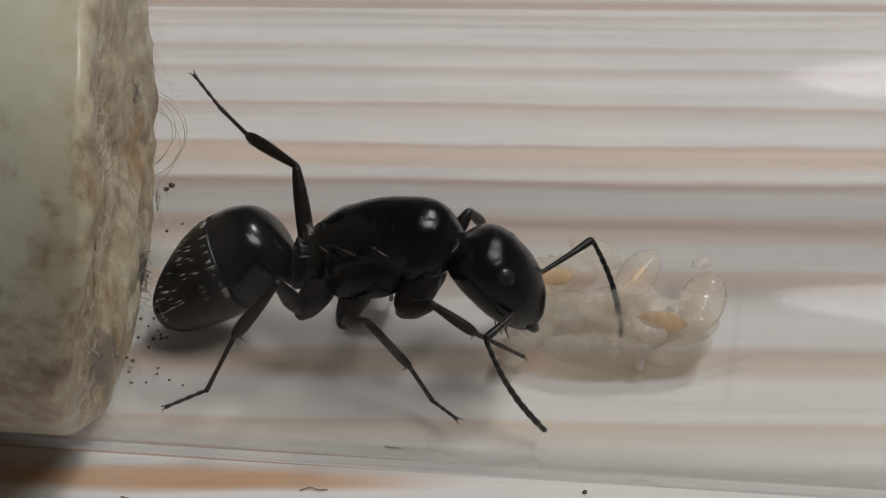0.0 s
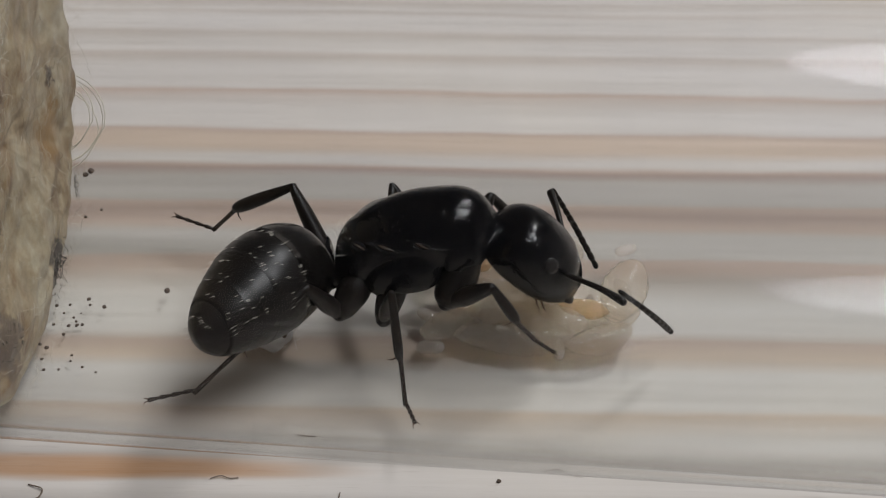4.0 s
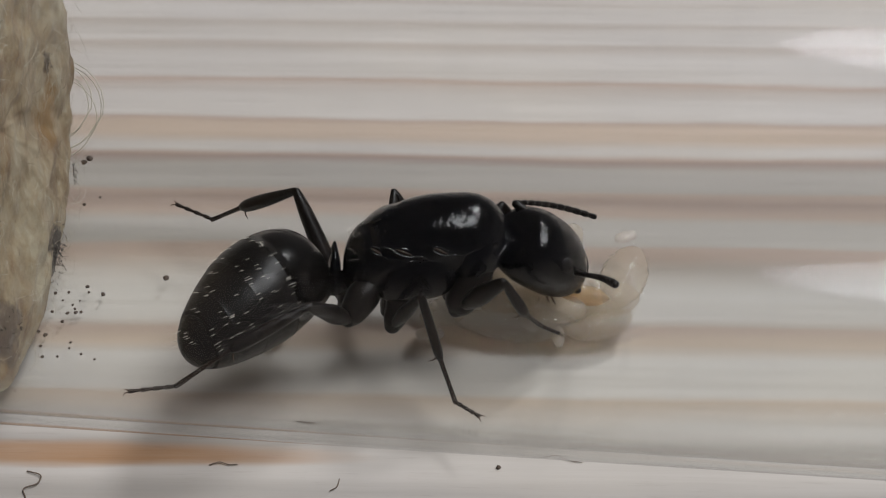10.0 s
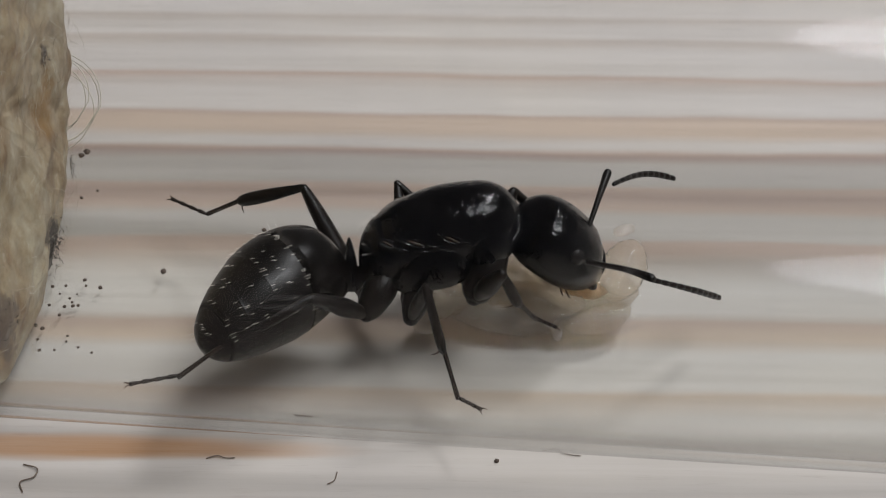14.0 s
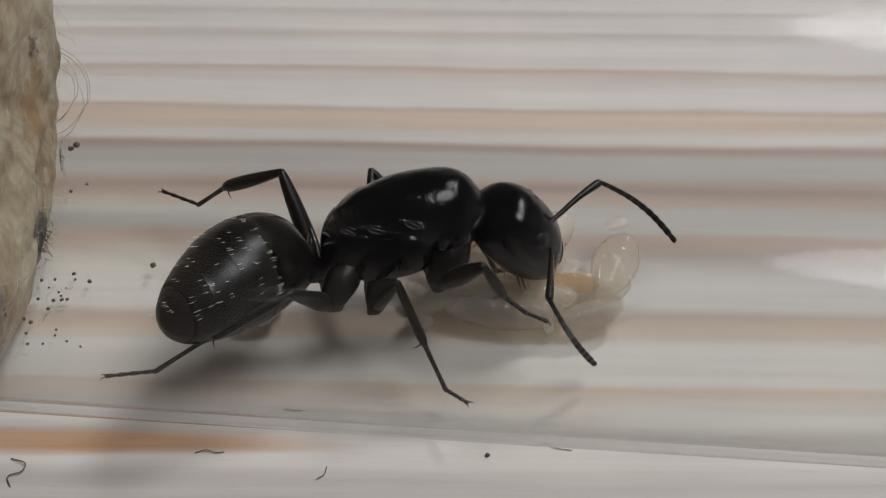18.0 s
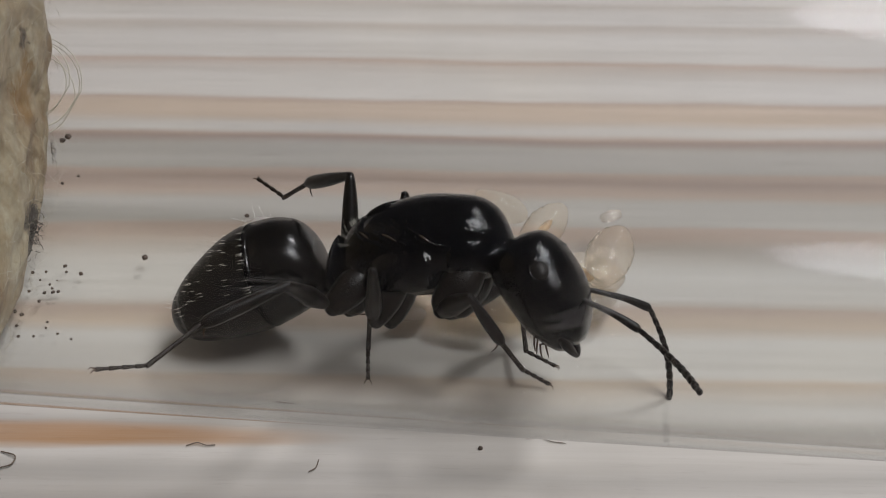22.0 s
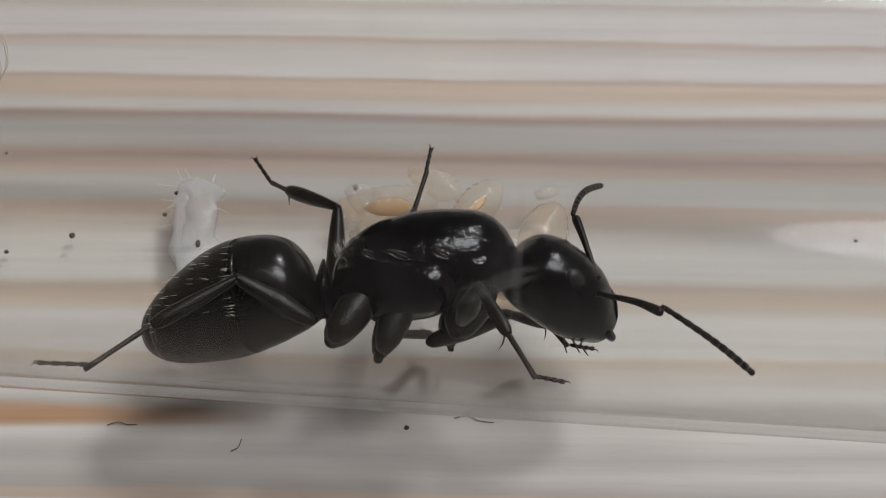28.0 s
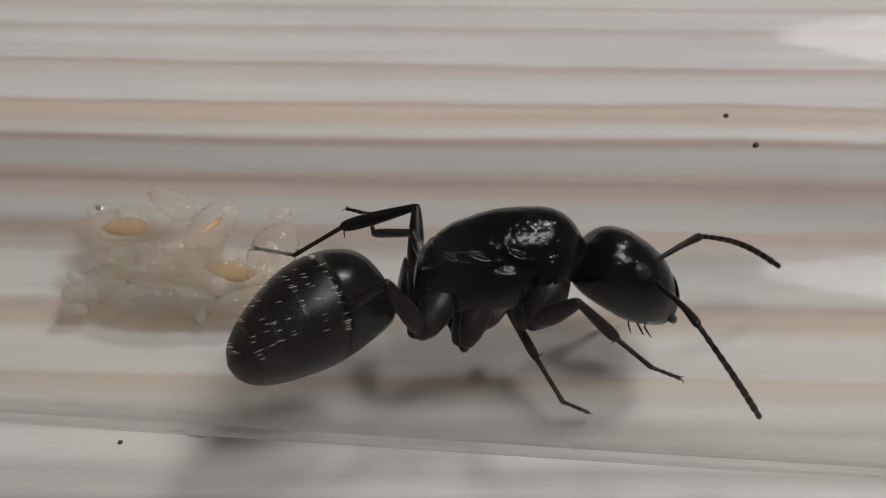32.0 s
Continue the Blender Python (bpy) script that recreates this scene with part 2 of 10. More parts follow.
def glass_material():
    """Clear tube glass: lets the view through and mirrors more at a glancing angle."""
    m = bpy.data.materials.new("tube_glass")
    m.use_nodes = True
    nt = m.node_tree
    nt.nodes.remove(nt.nodes["Principled BSDF"])
    clear = nt.nodes.new("ShaderNodeBsdfTransparent")
    clear.inputs[0].default_value = (0.985, 0.99, 0.985, 1)
    gloss = nt.nodes.new("ShaderNodeBsdfGlossy")
    gloss.inputs["Roughness"].default_value = 0.075
    lw = nt.nodes.new("ShaderNodeLayerWeight")
    lw.inputs["Blend"].default_value = 0.5
    fac = math_node(nt, "MULTIPLY_ADD", math_node(nt, "POWER", lw.outputs["Facing"], 5.0), 0.92, 0.011)
    mix = nt.nodes.new("ShaderNodeMixShader")
    nt.links.new(fac, mix.inputs[0])
    nt.links.new(clear.outputs[0], mix.inputs[1])
    nt.links.new(gloss.outputs[0], mix.inputs[2])
    # a thin film of smears and damp on the glass
    smear = noise_of(nt, 190.0, 5.0, 0.65, (1.6, 0.45, 0.45))
    film_of = ramp_of(nt, smear.outputs[0], [(0.5, (0.0,) * 3), (0.78, (0.022,) * 3)])
    haze = nt.nodes.new("ShaderNodeBsdfDiffuse")
    haze.inputs[0].default_value = (0.75, 0.75, 0.76, 1)
    mix2 = nt.nodes.new("ShaderNodeMixShader")
    # dried streaks and one scratch on the near side: x, z from, z to, lean, half width, strength
    co = nt.nodes.new("ShaderNodeTexCoord")
    sep = nt.nodes.new("ShaderNodeSeparateXYZ")
    nt.links.new(co.outputs["Object"], sep.inputs[0])
    near = math_node(nt, "LESS_THAN", sep.outputs["Y"], -0.004)
    rough_edge = noise_of(nt, 1300.0, 3.0, 0.6, (1, 0.4, 0.4))
    total = film_of.outputs[0]
    for x, z0, z1, lean, w, much in ((0.0063, 0.0112, 0.0164, 0.0, 0.00019, 0.045), (-0.0008, 0.0104, 0.0131, 0.0, 0.00012, 0.03), (0.0057, 0.01235, 0.0136, 1.88, 0.00016, 0.14), (-0.0041, 0.0132, 0.0135, 5.0, 0.0002, 0.08),
                                     (-0.0033, 0.0121, 0.0137, 0.05, 0.00006, 0.025), (0.0108, 0.0118, 0.0152, -0.1, 0.00008, 0.02)):
        zm = math_node(nt, "SUBTRACT", sep.outputs["Z"], (z0 + z1) / 2)
        dx = math_node(nt, "ABSOLUTE", math_node(nt, "SUBTRACT", math_node(nt, "SUBTRACT", sep.outputs["X"], x), math_node(nt, "MULTIPLY", zm, lean)))
        across = nt.nodes.new("ShaderNodeMapRange")
        across.inputs["From Min"].default_value, across.inputs["From Max"].default_value = w * (1 + abs(lean)), w * (1 + abs(lean)) * 0.4
        nt.links.new(dx, across.inputs["Value"])
        along = nt.nodes.new("ShaderNodeMapRange")
        along.inputs["From Min"].default_value, along.inputs["From Max"].default_value = (z1 - z0) / 2, (z1 - z0) * 0.3
        nt.links.new(math_node(nt, "ABSOLUTE", zm), along.inputs["Value"])
        mark = math_node(nt, "MULTIPLY", math_node(nt, "MULTIPLY", across.outputs[0], along.outputs[0]), math_node(nt, "MULTIPLY", near, math_node(nt, "MULTIPLY", rough_edge.outputs[0], much * 1.6)))
        total = math_node(nt, "ADD", total, mark)
    nt.links.new(total, mix2.inputs[0])
    nt.links.new(mix.outputs[0], mix2.inputs[1])
    nt.links.new(haze.outputs[0], mix2.inputs[2])
    nt.links.new(mix2.outputs[0], nt.nodes["Material Output"].inputs[0])
    return m


def cotton_material():
    """Wet cotton: smooth pale green-white where it is pressed on the glass, stained ochre low down; the open face is dirty brown with mould."""
    m, nt, b = material("wet_cotton", 0.6)
    co = nt.nodes.new("ShaderNodeTexCoord")
    sep = nt.nodes.new("ShaderNodeSeparateXYZ")
    nt.links.new(co.outputs["Object"], sep.inputs[0])
    n1 = noise_of(nt, 330.0, 6.0, 0.7)
    n2 = noise_of(nt, 1500.0, 5.0, 0.7)
    n3 = noise_of(nt, 160.0, 3.0, 0.5)
    lint = noise_of(nt, 5000.0, 4.0, 0.7, (1, 0.25, 0.25))
    streaky = noise_of(nt, 260.0, 4.0, 0.6, (1.0, 0.22, 0.22))
    base = ramp_of(nt, streaky.outputs[0], [(0.3, (0.40, 0.385, 0.285)), (0.5, (0.47, 0.46, 0.355)), (0.7, (0.54, 0.535, 0.43))])
    # soaked brown towards the rim that holds to the glass
    mx = nt.nodes.new("ShaderNodeMapRange")
    mx.interpolation_type = "SMOOTHSTEP"
    mx.inputs["From Min"].default_value, mx.inputs["From Max"].default_value = -0.0185, -0.0148
    nt.links.new(math_node(nt, "MULTIPLY_ADD", math_node(nt, "SUBTRACT", n3.outputs[0], 0.5), 0.006, sep.outputs["X"]), mx.inputs["Value"])
    soaked = ramp_of(nt, n1.outputs[0], [(0.35, (0.26, 0.18, 0.095)), (0.5, (0.43, 0.36, 0.23)), (0.68, (0.50, 0.47, 0.35))])
    # ochre stain towards the foot of the plug
    mz = nt.nodes.new("ShaderNodeMapRange")
    mz.interpolation_type = "SMOOTHSTEP"
    mz.inputs["From Min"].default_value, mz.inputs["From Max"].default_value = 0.0165, 0.009
    nt.links.new(math_node(nt, "MULTIPLY_ADD", n1.outputs[0], 0.004, sep.outputs["Z"]), mz.inputs["Value"])
    och = ramp_of(nt, n1.outputs[0], [(0.38, (0.30, 0.19, 0.065)), (0.5, (0.46, 0.385, 0.21)), (0.66, (0.52, 0.49, 0.34))])
    base2 = mixed(nt, math_node(nt, "MULTIPLY", mz.outputs[0], 0.8), mixed(nt, math_node(nt, "MULTIPLY", mx.outputs[0], 0.85), base.outputs[0], soaked.outputs[0]), och.outputs[0])
    dirt = ramp_of(nt, n1.outputs[0], [(0.30, (0.14, 0.085, 0.04)), (0.41, (0.24, 0.165, 0.09)), (0.51, (0.34, 0.27, 0.17)), (0.66, (0.43, 0.38, 0.275))])
    zc = math_node(nt, "SUBTRACT", sep.outputs["Z"], 0.011)
    rad = math_node(nt, "SQRT", math_node(nt, "ADD", math_node(nt, "MULTIPLY", sep.outputs["Y"], sep.outputs["Y"]), math_node(nt, "MULTIPLY", zc, zc)))
    edge = math_node(nt, "MULTIPLY_ADD", math_node(nt, "SUBTRACT", n1.outputs[0], 0.5), 0.0036, rad)
    mr = nt.nodes.new("ShaderNodeMapRange")
    mr.interpolation_type = "SMOOTHSTEP"
    mr.inputs["From Min"].default_value, mr.inputs["From Max"].default_value = 0.0105, 0.0095
    nt.links.new(edge, mr.inputs["Value"])
    col = mixed(nt, mr.outputs[0], base2, dirt.outputs[0])
    fine = ramp_of(nt, n2.outputs[0], [(0.3, (0.72, 0.70, 0.68)), (0.65, (1.12, 1.12, 1.1))])
    col = mixed(nt, math_node(nt, "MULTIPLY_ADD", mr.outputs[0], 0.65, 0.15), col, fine.outputs[0], "MULTIPLY")
    lr = ramp_of(nt, lint.outputs[0], [(0.6, (0, 0, 0)), (0.72, (1, 1, 1))])
    col = mixed(nt, math_node(nt, "MULTIPLY", lr.outputs[0], math_node(nt, "MULTIPLY", mr.outputs[0], 0.45)), col, (0.62, 0.58, 0.48))
    # mould and ochre blots grown into the face: y, z, half height, colour, strength
    for y, z, reach, tint, much in ((2.0, 2.5, 1.5, (0.035, 0.03, 0.026), 0.95), (1.3, 3.6, 0.8, (0.05, 0.042, 0.035), 0.8), (5.9, 9.5, 0.55, (0.05, 0.032, 0.02), 0.85), (5.0, 7.7, 1.5, (0.27, 0.155, 0.05), 0.8),
                                    (3.6, 5.0, 1.2, (0.2, 0.14, 0.08), 0.6), (-4.9, 5.2, 1.4, (0.11, 0.09, 0.08), 0.7), (-2.4, 8.6, 0.7, (0.16, 0.11, 0.07), 0.6), (6.4, 2.9, 0.9, (0.12, 0.08, 0.05), 0.6)):
        dy = math_node(nt, "SUBTRACT", sep.outputs["Y"], y * MM)
        dz = math_node(nt, "SUBTRACT", sep.outputs["Z"], z * MM)
        far = math_node(nt, "SQRT", math_node(nt, "ADD", math_node(nt, "MULTIPLY", dy, dy), math_node(nt, "MULTIPLY", dz, dz)))
        blot = nt.nodes.new("ShaderNodeMapRange")
        blot.interpolation_type = "SMOOTHSTEP"
        blot.inputs["From Min"].default_value, blot.inputs["From Max"].default_value = reach * 1.05 * MM, reach * 0.35 * MM
        nt.links.new(math_node(nt, "ADD", far, math_node(nt, "ADD", math_node(nt, "MULTIPLY", math_node(nt, "SUBTRACT", n1.outputs[0], 0.5), reach * 3.0 * MM), math_node(nt, "MULTIPLY", math_node(nt, "SUBTRACT", n2.outputs[0], 0.5), reach * 2.0 * MM))), blot.inputs["Value"])
        col = mixed(nt, math_node(nt, "MULTIPLY", math_node(nt, "MULTIPLY", blot.outputs[0], mr.outputs[0]), much), col, tint)
    nt.links.new(col, b.inputs["Base Color"])
    b.inputs["Coat Weight"].default_value, b.inputs["Coat Roughness"].default_value = 0.35, 0.18
    bumped(nt, b, n2.outputs[0], 0.1, 0.00012)
    return m


def plain_material(name, color, rough, scale=12.0, amount=0.12):
    m, nt, b = material(name, rough, 0.0, color)
    n = noise_of(nt, scale, 5.0)
    r = ramp_of(nt, n.outputs[0], [(0.3, tuple(c * (1 - amount) for c in color)), (0.7, tuple(min(1, c * (1 + amount)) for c in color))])
    nt.links.new(r.outputs[0], b.inputs["Base Color"])
    bumped(nt, b, n.outputs[0], 0.15, 0.002)
    return m


WOOD = wood_material()
BLACK = chitin_material("black_chitin", (0.002, 0.002, 0.0025), 0.07, 0.5, 4200.0)
HEAD_BLACK = chitin_material("matt_black_chitin", (0.002, 0.002, 0.0025), 0.1, 0.5, 4600.0)
GASTER_BLACK = chitin_material("brown_black_chitin", (0.0035, 0.003, 0.0027), 0.32, 0.1, 12000.0, (0.007, 0.0055, 0.0045), 0.3)
GASTER_GLOSS = chitin_material("polished_brown_black_chitin", (0.003, 0.0027, 0.0026), 0.2, 0.07, 12000.0, (0.005, 0.0042, 0.0038), 0.3)
LEG_BLACK = chitin_material("leg_chitin", (0.004, 0.0033, 0.003), 0.34, 0.4, 9000.0, (0.009, 0.006, 0.0045))
TARSUS_BROWN = chitin_material("tarsus_chitin", (0.012, 0.008, 0.006), 0.45, 0.3, 9000.0, (0.024, 0.015, 0.010))
GLOSS_BLACK = chitin_material("glossy_black_chitin", (0.003, 0.003, 0.0035), 0.07, 0.15, 5000.0)
SCAR = chitin_material("wing_scar_chitin", (0.022, 0.016, 0.012), 0.1, 0.3, 5000.0)
EYE = chitin_material("eye_lens", (0.010, 0.009, 0.009), 0.18, 0.3, 20000.0)
BRISTLE = plain_material("pale_bristle", (0.74, 0.70, 0.62), 0.4, 900.0)
PALP = plain_material("brown_palp", (0.07, 0.035, 0.018), 0.5, 900.0)
GLASS = glass_material()
COTTON = cotton_material()
FIBRE = plain_material("cotton_fibre", (0.58, 0.54, 0.44), 0.5, 300.0)
MOULD = plain_material("dark_mould", (0.085, 0.072, 0.062), 0.8, 900.0, 0.4)
DIRTY_FIBRE = plain_material("dirty_fibre", (0.34, 0.28, 0.20), 0.6, 300.0)
JELLY = jelly_material("larva_skin", (0.978, 0.915, 0.825), 0.88, 0.14, 1.025)
EGG = jelly_material("egg_skin", (0.96, 0.915, 0.865), 0.82, 0.16, 1.06)
GUT = jelly_material("amber_gut", (0.80, 0.58, 0.32), 0.6, 0.3)
SILK = plain_material("silk", (0.86, 0.86, 0.85), 0.45, 1500.0)
SPECK = plain_material("dark_speck", (0.09, 0.062, 0.046), 0.7, 1500.0, 0.4)
HAIR = plain_material("dark_hair", (0.17, 0.13, 0.10), 0.6, 600.0)
PAINT = plain_material("wall_paint", (0.55, 0.55, 0.56), 0.8, 6.0, 0.03)
FLOOR_WOOD = plain_material("floor_boards", (0.33, 0.23, 0.15), 0.5, 4.0, 0.25)


# ---- mesh helpers ----
def smooth(bm):
    for f in bm.faces:
        f.smooth = True
    return bm


def part(name, bm, mat, parent=None, label="", flat=False):
    if not flat:
        smooth(bm)
    me = bpy.data.meshes.new(name)
    bm.to_mesh(me)
    bm.free()
    me.materials.append(mat)
    ob = new(name, me)
    ob.parent = parent
    if label:
        tagged(ob, label)
    return ob


def spline(rows, n):
    """Catmull-Rom through rows of numbers, n steps a span."""
    p = np.array(rows, float)
    p = np.vstack([2 * p[0] - p[1], p, 2 * p[-1] - p[-2]])
    out = []
    for i in range(1, len(p) - 2):
        for k in range(n):
            t = k / n
            a, b, c, d = p[i - 1:i + 3]
            out.append(0.5 * (2 * b + (c - a) * t + (2 * a - 5 * b + 4 * c - d) * t * t + (3 * b - a - 3 * c + d) * t ** 3))
    out.append(p[-2])
    return np.array(out)


def loft(rows, n=3, ring=20, bm=None, lump=0.0, lump_scale=1.0, close=True):
    """A body along x out of elliptic rings; rows of x, y, z, half width, half height in millimetres."""
    bm = bm or bmesh.new()
    prev = None
    first = None
    for x, y, z, ry, rz in spline(rows, n):
        ry, rz = max(ry, 0.004), max(rz, 0.004)
        cur = []
        for k in range(ring):
            a = 2 * math.pi * k / ring
            p = Vector((x, y + ry * math.cos(a), z + rz * math.sin(a)))
            if lump:
                c = Vector((x, y, z))
                p = c + (p - c) * (1 + lump * noise.noise(p * lump_scale))
            cur.append(bm.verts.new(p * MM))
        if prev:
            for k in range(ring):
                bm.faces.new((prev[k], prev[(k + 1) % ring], cur[(k + 1) % ring], cur[k]))
        first = first or cur
        prev = cur
    if close:
        bm.faces.new(first[::-1])
        bm.faces.new(prev)
    return bm


def tube_along(points, radii, ring=6, bm=None):
    """A round rod through points (mm)."""
    bm = bm or bmesh.new()
    pts = [Vector(p) for p in points]
    prev = None
    up = Vector((0.13, 0.21, 0.97))
    for i, p in enumerate(pts):
        d = (pts[min(i + 1, len(pts) - 1)] - pts[max(i - 1, 0)]).normalized()
        s = d.cross(up)
        s = s.normalized() if s.length > 1e-4 else d.orthogonal().normalized()
        t = d.cross(s)
        r = radii[i] if isinstance(radii, (list, tuple, np.ndarray)) else radii
        cur = [bm.verts.new((p + (s * math.cos(2 * math.pi * k / ring) + t * math.sin(2 * math.pi * k / ring)) * r) * MM) for k in range(ring)]
        if prev:
            for k in range(ring):
                bm.faces.new((prev[k], prev[(k + 1) % ring], cur[(k + 1) % ring], cur[k]))
        else:
            bm.faces.new(cur[::-1])
        prev = cur
    bm.faces.new(prev)
    return bm


def box_mesh(lo, hi, bevel=0.0):
    bm = bmesh.new()
    bmesh.ops.create_cube(bm, size=1)
    lo, hi = Vector(lo), Vector(hi)
    for v in bm.verts:
        v.co = (lo + hi) / 2 + Vector([v.co[i] * (hi - lo)[i] for i in range(3)])
    if bevel:
        bmesh.ops.bevel(bm, geom=bm.edges[:], offset=bevel, segments=2, affect="EDGES")
    return bm


# ---- the room ----
def build_room():
    z0, z1, a = -0.75, 1.75, 3.0
    def wall(name, lo, hi, mat=PAINT, label="plain white painted room wall", cat="wall"):
        return tagged(part(name, box_mesh(lo, hi), mat, None, flat=True), label, cat, kind="structure")
    wall("wall_north", (-a, a, z0), (a, a + 0.12, z1))
    wall("wall_south", (-a, -a - 0.12, z0), (a, -a, z1))
    wall("wall_east", (a, -a - 0.12, z0), (a + 0.12, a + 0.12, z1))
    wall("wall_west", (-a - 0.12, -a - 0.12, z0), (-a, a + 0.12, z1))
    wall("floor", (-a - 0.12, -a - 0.12, z0 - 0.05), (a + 0.12, a + 0.12, z0), FLOOR_WOOD, "brown wooden room floor under the table", "floor")
    # ceiling with the roof window's opening and one cut for the added lamp
    x0, x1, y0, y1 = 0.2, 1.32, -0.5, 0.34
    bm = bmesh.new()
    u0, u1, v0, v1 = 0.58, 1.06, 0.83, 1.27
    t = z1 + 0.15
    for lo, hi in (((-a, -a, z1), (x0, a, t)), ((x1, -a, z1), (a, a, t)), ((x0, -a, z1), (x1, y0, t)), ((x0, y1, z1), (x1, v0, t)),
                   ((x0, v0, z1), (u0, v1, t)), ((u1, v0, z1), (x1, v1, t)), ((x0, v1, z1), (x1, a, t))):
        b2 = box_mesh(lo, hi)
        me = bpy.data.meshes.new("tmp")
        b2.to_mesh(me)
        b2.free()
        bm.from_mesh(me)
        bpy.data.meshes.remove(me)
    tagged(part("ceiling", bm, PAINT, None, flat=True), "white painted ceiling with a roof window opening and an added lamp opening", "ceiling", kind="structure")


build_room()

# ---- the board ----
board = tagged(part("wooden_board", box_mesh((-0.30, -0.12, -0.02), (0.30, 0.16, 0.0), 0.0015), WOOD), "pale planed pine board with reddish-brown growth rings", "board")
board.matrix_basis = pose(0, 0, 0, 0, 0, 3.6)
table = tagged(new("table"), "plain wooden table under the pine board", "table")
part("tabletop", box_mesh((-0.6, -0.4, -0.05), (0.6, 0.4, -0.02), 0.004), FLOOR_WOOD, table)
for sx in (-0.55, 0.55):
    for sy in (-0.35, 0.35):
        part("leg", box_mesh((sx - 0.03, sy - 0.03, -0.75), (sx + 0.03, sy + 0.03, -0.05), 0.004), FLOOR_WOOD, table)

# ---- the test tube ----
R_OUT, R_IN, AXIS = 11.0, 10.6, 11.0


def build_tube():
    tube = tagged(new("test_tube"), "clear glass test tube lying on the pine board", "test tube")
    tube["kind"] = "thing"
    ring = 128
    bm = bmesh.new()
    loops = []
    for x, r in [(-100, R_OUT), (-40, R_OUT), (0, R_OUT), (44, R_OUT), (44.8, R_OUT), (45.2, R_OUT * 0.998), (49, R_OUT * 0.92), (53, R_OUT * 0.7), (55.5, R_OUT * 0.38), (56.3, 0.05)]:
        loops.append([bm.verts.new((x * MM, r * math.cos(2 * math.pi * k / ring) * MM, (AXIS + r * math.sin(2 * math.pi * k / ring)) * MM)) for k in range(ring)])
    for a, b in zip(loops, loops[1:]):
        for k in range(ring):
            bm.faces.new((a[k], a[(k + 1) % ring], b[(k + 1) % ring], b[k]))
    outer = part("outer_wall", bm, GLASS, tube)
    bm = bmesh.new()
    loops = []
    for x, r in [(-100, R_IN), (-40, R_IN), (0, R_IN), (43.5, R_IN), (44.3, R_IN), (44.7, R_IN * 0.998), (48, R_IN * 0.92), (51.5, R_IN * 0.7), (54, R_IN * 0.38), (54.8, 0.05)]:
        loops.append([bm.verts.new((x * MM, r * math.cos(2 * math.pi * k / ring) * MM, (AXIS + r * math.sin(2 * math.pi * k / ring)) * MM)) for k in range(ring)])
    for a, b in zip(loops, loops[1:]):
        for k in range(ring):
            bm.faces.new((a[k], b[k], b[(k + 1) % ring], a[(k + 1) % ring]))
    inner = part("inner_wall", bm, GLASS, tube)
    return tube


build_tube()


def floor_z(y):
    """Height of the inner wall of the tube at y (mm)."""
    return AXIS - math.sqrt(max(R_IN ** 2 - y * y, 0))


# ---- cotton plug ----
def face_x(y, z):
    """Where the open face of the plug stands at y, z (mm): drawn forward where it sticks to the upper near wall."""
    near = max(0.0, (0.68 * (z - AXIS) - 0.73 * y) / 10.0)
    p = Vector((3.3, y, z))
    foot = min(1.0, max(0.0, (5.0 - y) / 5.0)) * min(1.0, max(0.0, (8.0 - z) / 5.0))
    return -16.85 + 0.5 * foot + 2.9 * near ** 1.5 + noise.noise(p * 0.3) * 0.35 + noise.noise(p * 0.9) * 0.16 + noise.noise(p * 2.7) * 0.07 + noise.noise(p * 6.1) * 0.03


